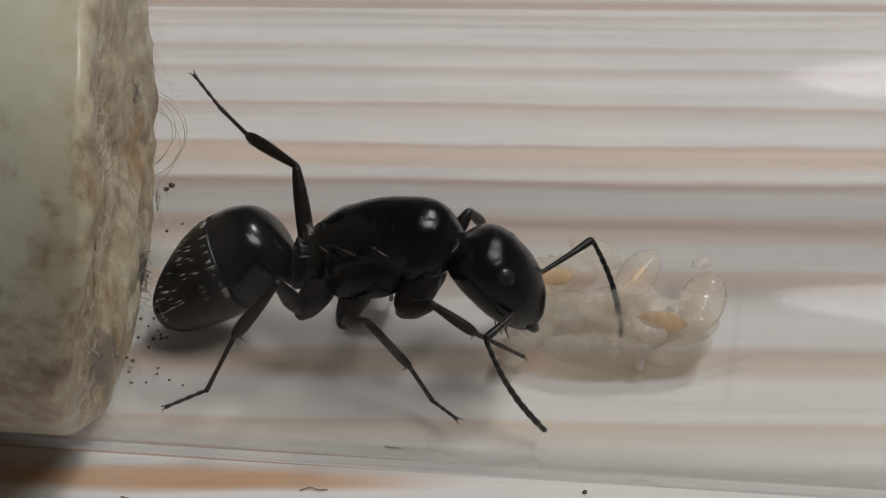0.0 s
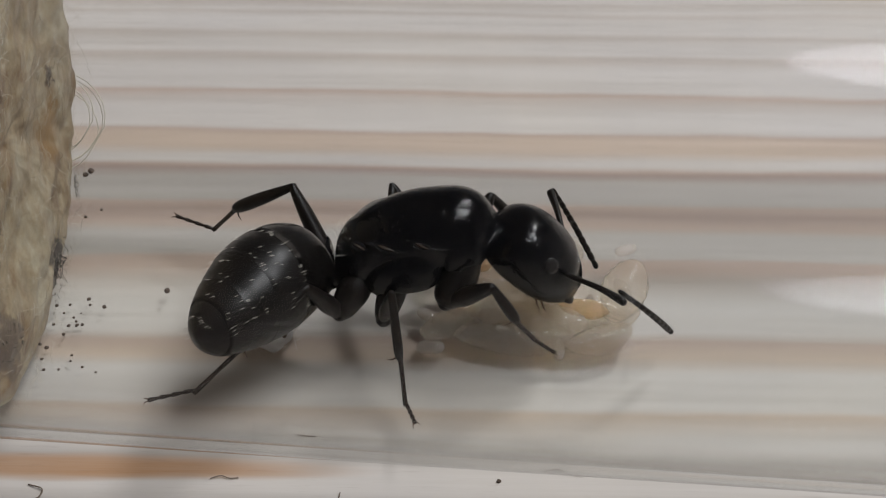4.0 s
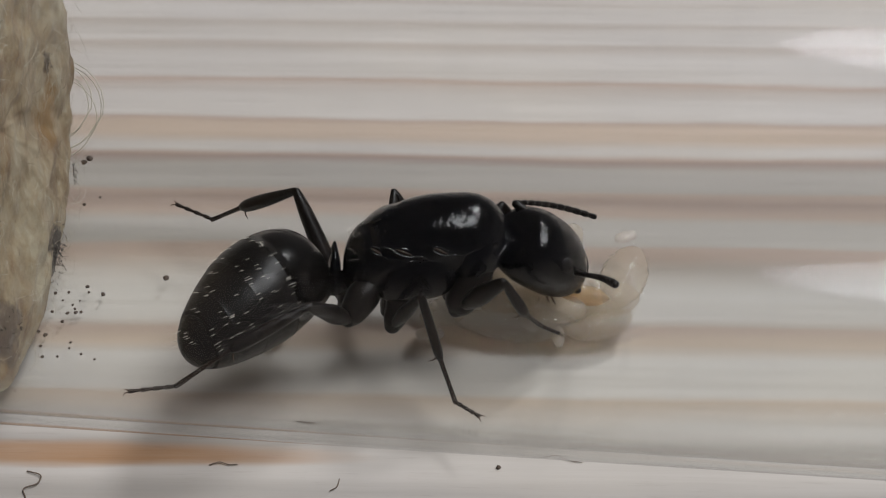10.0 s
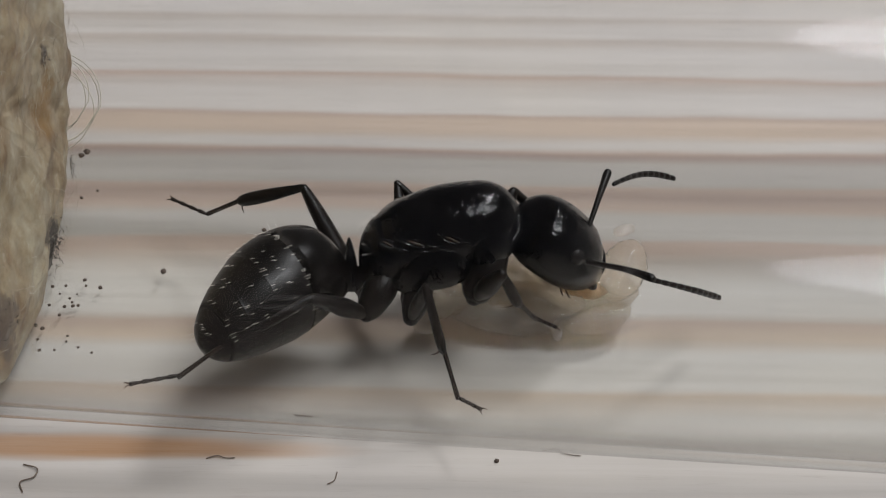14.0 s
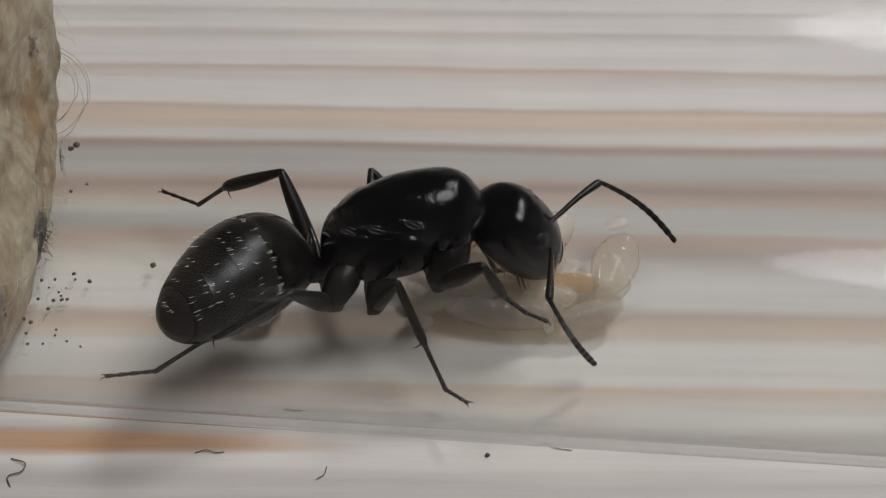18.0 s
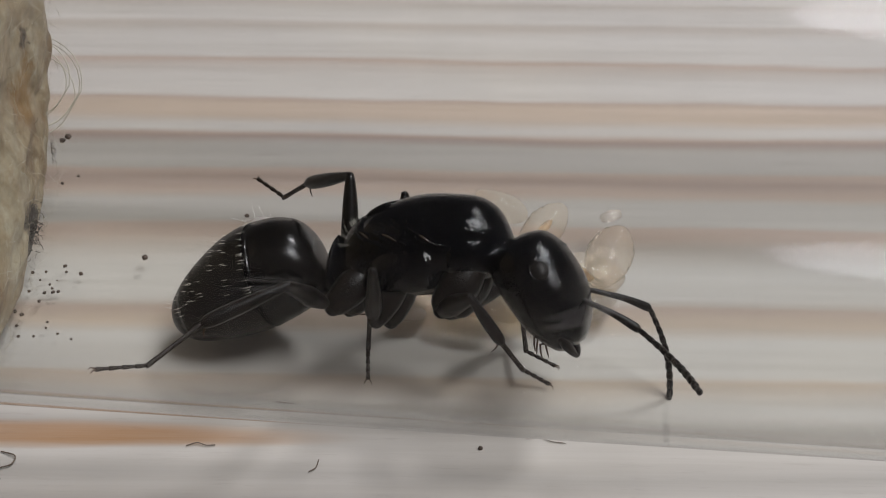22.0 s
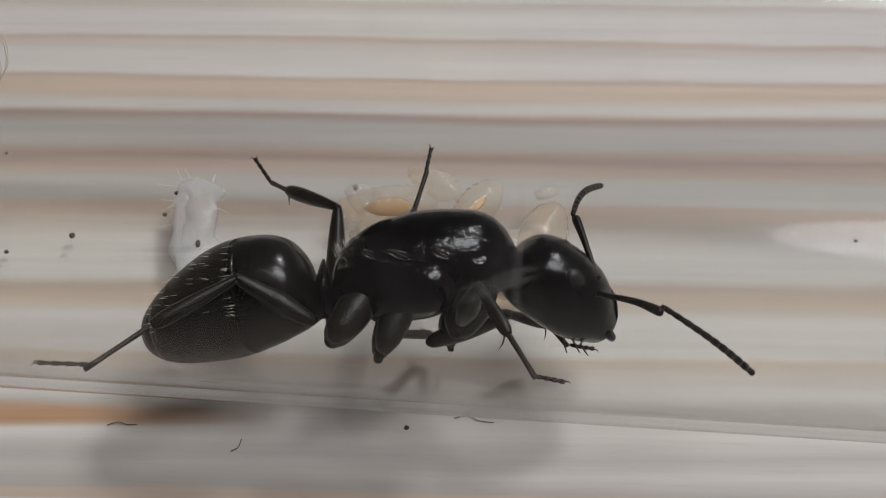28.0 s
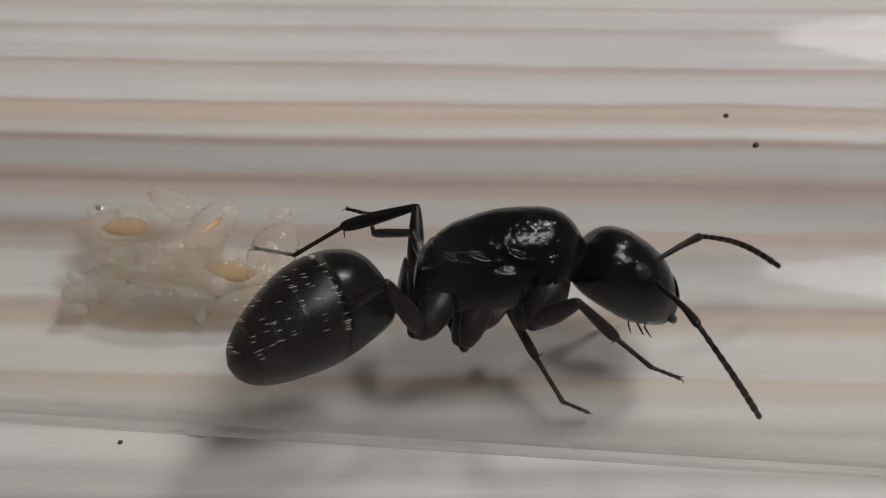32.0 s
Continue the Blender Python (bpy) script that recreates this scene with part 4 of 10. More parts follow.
def build_brood():
    # x, y, lift, length, radius, turn, bend, amber gut
    spec = [(2.6, -0.05, 0.8, 5.0, 0.85, 2, 0.2, 0), (5.3, 1.5, 0.95, 4.9, 1.1, -6, 0.25, 2), (0.6, 3.3, 0.85, 4.2, 1.0, 10, 0.2, 2), (4.2, 3.5, 0.8, 3.2, 0.85, 58, 0.25, 1),
            (7.0, 2.3, 0.95, 3.4, 1.05, 72, 0.25, 0), (1.5, 1.6, 0.95, 4.4, 1.05, -18, 0.2, 0), (-0.2, 0.6, 0.7, 2.8, 0.72, 40, 0.2, 0), (3.3, 1.8, 1.5, 3.8, 0.9, 15, 0.2, 0), (2.5, 4.5, 0.65, 2.6, 0.66, -30, 0.15, 0),
            (6.1, 0.2, 0.65, 3.0, 0.68, 25, 0.2, 0), (3.8, 0.7, 1.2, 3.6, 0.75, -12, 0.2, 0)]
    for i, (x, y, lift, ln, r, rz, bend, gut) in enumerate(spec):
        core = loft([(-ln * 0.22, 0, 0.02, 0.04, 0.04), (-ln * 0.1, 0, 0.02, r * 0.15 * gut, r * 0.14 * gut), (ln * 0.12, 0, 0.02, r * 0.19 * gut, r * 0.16 * gut), (ln * 0.24, 0, 0.02, 0.05, 0.05)], 3, 14) if gut else None
        lay("larva", larva_mesh(ln, r, bend, i), JELLY, x, y, lift, rz, label="translucent cream ant larva with beaded segments", core=core)
    rnd = random.Random(12)
    for i in range(16):
        x, y = rnd.uniform(-1.2, 7.2), rnd.uniform(-0.9, 4.8)
        r = rnd.uniform(0.24, 0.33)
        bm = loft([(-r * 2, 0, 0, 0.03, 0.03), (-r * 1.6, 0, 0, r * 0.7, r * 0.7), (0, 0, 0.02, r, r), (r * 1.6, 0, 0, r * 0.7, r * 0.7), (r * 2, 0, 0, 0.03, 0.03)], 3, 16)
        lay("egg", bm, EGG, x, y, r + (rnd.uniform(0, 0.5) if i > 6 else 0), rnd.uniform(0, 180), label="small translucent white ant egg", cat="egg")
    bm = loft([(-0.6, 0, 0, 0.03, 0.03), (-0.45, 0, 0, 0.24, 0.24), (0, 0, 0.02, 0.3, 0.3), (0.45, 0, 0, 0.24, 0.24), (0.6, 0, 0, 0.03, 0.03)], 3, 16)
    lay("egg", bm, EGG, -0.85, -0.4, 0.3, 6, label="small translucent white ant egg lying apart", cat="egg")


build_brood()


# ---- silk tuft ----
def build_silk():
    """A tuft of shed white skin and silk; its long side lies along x."""
    silk = tagged(new("silk_tuft"), "shrivelled white silky larva skin on the tube floor", "silk tuft")
    part("skin", loft([(-2.3, 0, 0.4, 0.2, 0.2), (-1.9, 0, 0.5, 0.75, 0.5), (-0.8, 0.1, 0.55, 0.85, 0.55), (0.4, -0.1, 0.55, 0.7, 0.5), (1.6, 0, 0.55, 0.9, 0.5), (2.3, 0.1, 0.5, 0.75, 0.35), (2.6, 0, 0.4, 0.2, 0.15)], 6, 36,
                      lump=0.55, lump_scale=1.4), JELLY_WHITE, silk)
    part("fold", loft([(-1.9, 0.5, 0.5, 0.1, 0.1), (-1.2, 0.75, 0.6, 0.3, 0.4), (0.2, 0.8, 0.55, 0.25, 0.45), (1.4, 0.7, 0.6, 0.3, 0.3), (2.1, 0.55, 0.5, 0.08, 0.08)], 5, 20, lump=0.5, lump_scale=2.0), JELLY_WHITE, silk)
    rnd = random.Random(31)
    bm = bmesh.new()
    for i in range(110):
        p = Vector((rnd.uniform(-2.0, 2.1), rnd.uniform(-0.75, 0.85), rnd.uniform(0.45, 1.1)))
        d = Vector((rnd.uniform(-1, 1), rnd.uniform(-0.5, 0.5), rnd.uniform(-0.2, 0.2))).normalized()
        pts = []
        for k in range(6):
            pts.append(p.copy())
            d = (d + 0.4 * Vector((rnd.uniform(-1, 1), rnd.uniform(-1, 1), rnd.uniform(-0.5, 0.5)))).normalized()
            p = p + d * 0.18
        tube_along(pts, 0.0065, 4, bm)
    tagged(part("silk_threads", bm, SILK, silk, "fine white silk threads"), kind="stuff")
    for x, y in ((-0.9, -0.1), (-1.9, -0.5)):
        bm = bmesh.new()
        bmesh.ops.create_icosphere(bm, subdivisions=2, radius=0.13 * MM)
        bmesh.ops.transform(bm, matrix=Matrix.Translation((x * MM, y * MM, 1.05 * MM)) @ Matrix.Diagonal((1.4, 0.8, 0.7, 1)), verts=bm.verts)
        part("dark_grain", bm, SPECK, silk)
    return silk


def silk_pose(x, y, turn):
    """Lying on the tube floor at x, y (mm), its long side across the tube."""
    lean = math.degrees(math.asin(y / R_IN))
    return pose(x * MM, y * MM, floor_z(y) * MM, lean, 0, 0) @ pose(0, 0, 0, 0, 0, turn)


JELLY_WHITE = jelly_material("silk_skin", (0.96, 0.965, 0.975), 0.85, 0.35, 1.03)
silk_tuft = build_silk()


# ---- specks and hairs ----
def speck(x, y, r, seed, on_glass=True):
    rnd = random.Random(seed)
    bm = bmesh.new()
    bmesh.ops.create_icosphere(bm, subdivisions=2, radius=r)
    for v in bm.verts:
        v.co *= 1 + 0.5 * noise.noise(v.co * (1.6 / r) + Vector((seed, 0, 0)))
        v.co.z *= 0.7
        v.co *= MM
    ob = tagged(part("speck", bm, SPECK), "tiny dark brown crumb of dirt", "crumb", "crumbs of dirt")
    z = floor_z(y) if on_glass else 0.0
    ob.matrix_basis = pose(x * MM, y * MM, (z + r * 0.55) * MM, 0, 0, rnd.uniform(0, 360))


for i, (x, y, r) in enumerate(((-16.62, 6.95, 0.15), (-16.38, 7.08, 0.17), (-15.77, 5.76, 0.08), (-16.43, 5.45, 0.1), (-12.36, 2.46, 0.16), (-15.64, 1.83, 0.11), (-14.9, 1.5, 0.12), (-16.94, 1.42, 0.1), (-16.85, 0.43, 0.09),
                               (-16.19, 0.39, 0.1), (-15.84, 0.45, 0.1), (-15.63, 0.5, 0.09), (-16.08, 0.86, 0.07), (-16.29, -0.09, 0.1), (-16.79, -0.93, 0.12), (-16.54, -2.3, 0.09), (-14.38, -2.24, 0.07), (-15.6, -1.63, 0.07),
                               (-17.12, -0.75, 0.1), (-8.31, 4.57, 0.13), (-8.68, 3.65, 0.12), (-0.83, 5.15, 0.14), (19.8, 4.2, 0.1))):
    speck(x, y, r * 0.8, i)
speck(2.35, -5.95, 0.09, 40, False)
speck(27.9, 13.6, 0.14, 41, False)
speck(26.6, 15.6, 0.11, 42, False)
for i in range(10):
    rr = random.Random(100 + i)
    speck(-16.4 + rr.gauss(0, 0.7), -1.0 + rr.gauss(0, 1.9), rr.uniform(0.03, 0.07), 60 + i)


def hair(points, r, label="thin dark hair lying on the wood"):
    tagged(part("hair", tube_along(spline(points, 5), r * 0.62, 6), HAIR), label, "hair", "hairs on the board")


hair([(-8.9, -6.75, 0.06), (-8.5, -6.6, 0.1), (-8.15, -6.68, 0.08), (-7.8, -6.62, 0.06)], 0.035)
hair([(-3.75, -7.0, 0.05), (-3.8, -7.4, 0.08), (-4.05, -7.6, 0.06)], 0.035)
hair([(-15.9, -7.6, 0.06), (-15.3, -7.8, 0.12), (-15.35, -8.2, 0.1), (-15.8, -8.45, 0.08), (-15.6, -8.9, 0.05)], 0.045)
hair([(4.1, -5.35, 0.05), (4.6, -5.2, 0.08), (5.0, -5.4, 0.06), (5.6, -5.45, 0.05)], 0.025, "thin pale scratch-like hair on the wood")
hair([(-5.8, -4.3, 0.05), (-5.4, -4.35, 0.07), (-5.05, -4.33, 0.05)], 0.035)


# ---- what moves ----
def motions():
    walk(ant, [
        (0, pose(-0.00629, 0.00109, 0.00550, -28.7, -9.5, -2.6)), (0.5, pose(-0.00546, 0.00083, 0.00547, -30.5, -9.8, -1.3)),
        (1, pose(-0.00423, 0.00059, 0.00547, -32.1, -10.4, 0.1)), (1.5, pose(-0.00332, 0.00057, 0.00550, -31.9, -11.1, 1.1)),
        (2, pose(-0.00293, 0.00086, 0.00556, -29.3, -13.5, 1.5)), (2.5, pose(-0.00258, 0.00097, 0.00560, -28.1, -12.9, 2.2)),
        (3, pose(-0.00245, 0.00064, 0.00562, -30.3, -8.1, 4.2)), (3.5, pose(-0.00190, 0.00099, 0.00563, -27.7, -10.1, 3.9)),
        (5.5, pose(-0.00106, 0.00081, 0.00551, -29.7, -5.9, 6.8)), (6, pose(-0.00108, 0.00076, 0.00547, -30.2, -5.6, 7.5)),
        (6.5, pose(-0.00095, 0.00069, 0.00543, -30.8, -5.1, 8.2)), (7, pose(-0.00082, 0.00062, 0.00539, -31.5, -4.6, 8.9)),
        (7.5, pose(-0.00072, 0.00056, 0.00535, -31.3, -3.3, 9.5)), (8, pose(-0.00063, 0.00049, 0.00531, -31.1, -2.0, 10.1)),
        (8.5, pose(-0.00031, 0.00040, 0.00527, -31.1, -1.3, 10.6)), (9, pose(0.00001, 0.00031, 0.00522, -31.2, -0.7, 11.2)),
        (9.5, pose(-0.00049, 0.00032, 0.00519, -30.4, -0.4, 11.6)), (10, pose(-0.00099, 0.00032, 0.00515, -29.7, -0.2, 12.1)),
        (10.5, pose(-0.00113, 0.00038, 0.00515, -29.7, -3.0, 11.3)), (11, pose(-0.00127, 0.00043, 0.00515, -29.6, -5.8, 10.5)),
        (11.5, pose(-0.00122, 0.00042, 0.00516, -30.1, -6.5, 9.9)), (12, pose(-0.00117, 0.00041, 0.00516, -30.5, -7.1, 9.4)),
        (12.5, pose(-0.00095, 0.00030, 0.00518, -31.7, -6.2, 9.0)), (13, pose(-0.00074, 0.00020, 0.00519, -32.8, -5.3, 8.7)),
        (13.5, pose(-0.00014, 0.00039, 0.00515, -32.0, -5.4, 10.0)), (14.5, pose(-0.00077, 0.00068, 0.00506, -31.3, -6.5, 12.7)),
        (15.5, pose(-0.00141, 0.00096, 0.00498, -30.5, -7.6, 15.5)), (16, pose(-0.00145, 0.00081, 0.00493, -32.2, -5.1, 17.7)),
        (16.5, pose(-0.00170, 0.00117, 0.00501, -29.4, -14.6, 15.2)), (17, pose(-0.00176, 0.00121, 0.00510, -29.1, -15.4, 14.0)),
        (17.5, pose(-0.00161, 0.00089, 0.00518, -31.6, -10.5, 14.0)), (18, pose(-0.00146, 0.00056, 0.00527, -34.1, -5.7, 14.0)),
        (18.5, pose(-0.00149, 0.00028, 0.00530, -35.3, -6.5, 11.4)), (19, pose(-0.00152, -0.00000, 0.00533, -36.4, -7.2, 8.9)),
        (19.5, pose(-0.00154, 0.00002, 0.00536, -35.1, -9.5, 5.7)), (20, pose(-0.00138, -0.00061, 0.00546, -38.6, -5.6, 3.1)),
        (20.5, pose(-0.00124, -0.00063, 0.00541, -39.9, -8.9, 1.1)), (21, pose(-0.00114, -0.00019, 0.00530, -37.6, -13.5, -1.5)),
        (21.5, pose(-0.00101, -0.00067, 0.00532, -42.4, -10.1, -3.6)), (22, pose(-0.00017, -0.00116, 0.00538, -47.0, -10.1, -5.7)),
        (22.25, pose(0.00005, -0.00120, 0.00537, -47.5, -11.1, -3.8)), (22.5, pose(0.00026, -0.00124, 0.00536, -47.9, -12.1, -1.9)),
        (23, pose(0.00099, -0.00128, 0.00536, -48.1, -9.1, 0.4)), (23.25, pose(0.00114, -0.00142, 0.00540, -49.1, -6.4, 1.3)),
        (23.5, pose(0.00129, -0.00155, 0.00544, -50.1, -3.7, 2.2)), (23.75, pose(0.00145, -0.00175, 0.00551, -51.6, -2.2, 3.5)),
        (24, pose(0.00161, -0.00195, 0.00557, -53.1, -0.8, 4.8)), (24.5, pose(0.00147, -0.00273, 0.00596, -60.7, 1.3, 2.7)),
        (25, pose(0.00163, -0.00344, 0.00657, -59.9, 0.8, 1.2)), (25.5, pose(0.00192, -0.00379, 0.00625, -57.6, -0.3, -0.1)),
        (26, pose(0.00196, -0.00377, 0.00623, -55.1, -0.8, -1.7)), (26.5, pose(0.00212, -0.00392, 0.00613, -54.6, 0.1, 1.7)),
        (28.5, pose(0.00298, -0.00402, 0.00613, -51.3, 4.4, 14.2)), (29, pose(0.00304, -0.00429, 0.00597, -50.2, 7.9, 16.4)),
        (29.5, pose(0.00422, -0.00408, 0.00649, -57.0, 9.7, 17.8)), (29.75, pose(0.00539, -0.00275, 0.00594, -54.1, 7.0, 18.4)),
        (30, pose(0.00657, -0.00143, 0.00540, -51.2, 4.3, 19.4)), (30.5, pose(0.00865, -0.00176, 0.00547, -48.2, -2.6, 18.0)),
        (31, pose(0.01145, 0.00124, 0.00476, -42.3, -8.4, 18.4)), (31.25, pose(0.01236, 0.00077, 0.00475, -44.1, -0.6, 20.8)),
        (31.5, pose(0.01326, 0.00029, 0.00474, -45.8, 7.3, 23.0)), (31.75, pose(0.01496, -0.00023, 0.00505, -46.1, 4.6, 18.2)),
        (32, pose(0.01667, -0.00076, 0.00536, -45.7, 2.3, 14.0))])
    walk(PART["gaster"], [
        (0, pose(-0.00408, 0.00065, -0.00030, -1.5, -21.6, 1.0)), (0.5, pose(-0.00411, 0.00059, -0.00045, -2.6, -17.4, 5.2)),
        (1, pose(-0.00413, 0.00054, -0.00060, -4.4, -12.4, 14.9)), (1.5, pose(-0.00417, 0.00049, -0.00075, -5.7, -9.3, 25.9)),
        (2, pose(-0.00421, 0.00045, -0.00090, -7.5, -3.7, 46.1)), (2.5, pose(-0.00426, 0.00039, -0.00104, -6.5, -0.4, 52.3)),
        (3, pose(-0.00430, 0.00036, -0.00120, -5.9, -1.6, 48.5)), (3.5, pose(-0.00431, 0.00035, -0.00118, -6.1, -0.7, 55.3)),
        (5.5, pose(-0.00433, 0.00039, -0.00112, -7.6, -6.5, 45.2)), (6, pose(-0.00434, 0.00040, -0.00111, -7.7, -7.4, 42.9)),
        (6.5, pose(-0.00434, 0.00041, -0.00109, -7.7, -7.7, 40.2)), (7, pose(-0.00435, 0.00042, -0.00108, -7.6, -8.0, 37.5)),
        (7.5, pose(-0.00435, 0.00042, -0.00108, -7.6, -8.3, 36.6)), (8, pose(-0.00434, 0.00042, -0.00108, -7.5, -8.7, 35.7)),
        (8.5, pose(-0.00434, 0.00043, -0.00108, -7.2, -8.2, 34.6)), (9, pose(-0.00434, 0.00043, -0.00108, -7.0, -7.8, 33.5)),
        (9.5, pose(-0.00434, 0.00043, -0.00108, -7.1, -9.0, 34.1)), (10, pose(-0.00434, 0.00043, -0.00108, -7.1, -10.1, 34.6)),
        (10.5, pose(-0.00434, 0.00042, -0.00107, -6.9, -7.9, 35.6)), (11, pose(-0.00435, 0.00041, -0.00107, -6.8, -5.6, 36.6)),
        (11.5, pose(-0.00435, 0.00041, -0.00107, -6.8, -5.8, 36.4)), (12, pose(-0.00435, 0.00041, -0.00106, -6.7, -6.1, 36.2)),
        (12.5, pose(-0.00434, 0.00041, -0.00107, -6.8, -7.2, 35.0)), (13, pose(-0.00434, 0.00042, -0.00108, -6.8, -8.4, 33.8)),
        (13.5, pose(-0.00434, 0.00042, -0.00107, -6.8, -7.5, 34.6)), (14.5, pose(-0.00435, 0.00042, -0.00106, -6.6, -4.4, 36.9)),
        (15.5, pose(-0.00436, 0.00043, -0.00105, -6.3, -1.4, 39.3)), (16, pose(-0.00436, 0.00045, -0.00106, -6.3, -1.3, 37.8)),
        (16.5, pose(-0.00438, 0.00040, -0.00102, -5.4, 6.5, 44.0)), (17, pose(-0.00437, 0.00040, -0.00102, -5.5, 7.2, 44.6)),
        (17.5, pose(-0.00436, 0.00042, -0.00104, -6.1, 3.0, 41.1)), (18, pose(-0.00434, 0.00044, -0.00106, -6.6, -1.3, 37.6)),
        (18.5, pose(-0.00429, 0.00045, -0.00100, -7.6, -4.0, 30.7)), (19, pose(-0.00424, 0.00047, -0.00094, -7.5, -6.9, 23.6)),
        (19.5, pose(-0.00420, 0.00048, -0.00087, -6.9, -10.9, 18.6)), (20, pose(-0.00416, 0.00050, -0.00081, 3.1, -18.6, -10.8)),
        (20.5, pose(-0.00417, 0.00048, -0.00087, 1.9, -16.7, -6.1)), (21, pose(-0.00418, 0.00046, -0.00092, 0.7, -12.7, 0.7)),
        (21.5, pose(-0.00418, 0.00046, -0.00099, -0.2, -16.5, -1.2)), (22, pose(-0.00419, 0.00047, -0.00106, -2.2, -14.9, -1.5)),
        (22.25, pose(-0.00421, 0.00047, -0.00106, -1.1, -12.8, -1.4)), (22.5, pose(-0.00423, 0.00047, -0.00106, -0.1, -10.8, -1.3)),
        (23, pose(-0.00425, 0.00048, -0.00108, 2.0, -15.5, -6.4)), (23.25, pose(-0.00426, 0.00049, -0.00109, 3.2, -16.9, -10.1)),
        (23.5, pose(-0.00427, 0.00050, -0.00110, 4.5, -18.3, -13.8)), (23.75, pose(-0.00428, 0.00051, -0.00110, 5.4, -17.0, -17.7)),
        (24, pose(-0.00430, 0.00053, -0.00111, 6.1, -15.6, -21.4)), (24.5, pose(-0.00409, 0.00061, -0.00122, -1.1, -11.3, -27.2)),
        (25, pose(-0.00389, 0.00064, -0.00133, -7.4, -9.8, -26.1)), (25.5, pose(-0.00396, 0.00062, -0.00135, -6.4, -8.9, -21.0)),
        (26, pose(-0.00403, 0.00059, -0.00138, -5.2, -11.8, -18.5)), (26.5, pose(-0.00404, 0.00057, -0.00128, -4.7, -8.7, -17.3)),
        (28.5, pose(-0.00400, 0.00050, -0.00089, -3.1, -2.8, -22.0)), (29, pose(-0.00398, 0.00049, -0.00079, -2.8, 0.7, -29.3)),
        (29.5, pose(-0.00404, 0.00051, -0.00088, -1.5, -1.8, -22.4)), (29.75, pose(-0.00407, 0.00051, -0.00092, -1.2, -4.7, -4.7)),
        (30, pose(-0.00411, 0.00052, -0.00097, -1.1, -7.2, 13.0)), (30.5, pose(-0.00429, 0.00052, -0.00044, -1.6, -6.0, 13.0)),
        (31, pose(-0.00484, 0.00040, -0.00112, -2.0, -7.9, -1.2)), (31.25, pose(-0.00463, 0.00051, -0.00103, -1.3, -11.1, -0.1)),
        (31.5, pose(-0.00443, 0.00056, -0.00092, -1.3, -14.4, 1.1)), (31.75, pose(-0.00447, 0.00055, -0.00109, -2.9, -13.8, 9.7)),
        (32, pose(-0.00451, 0.00053, -0.00127, -6.0, -13.2, 18.4))])
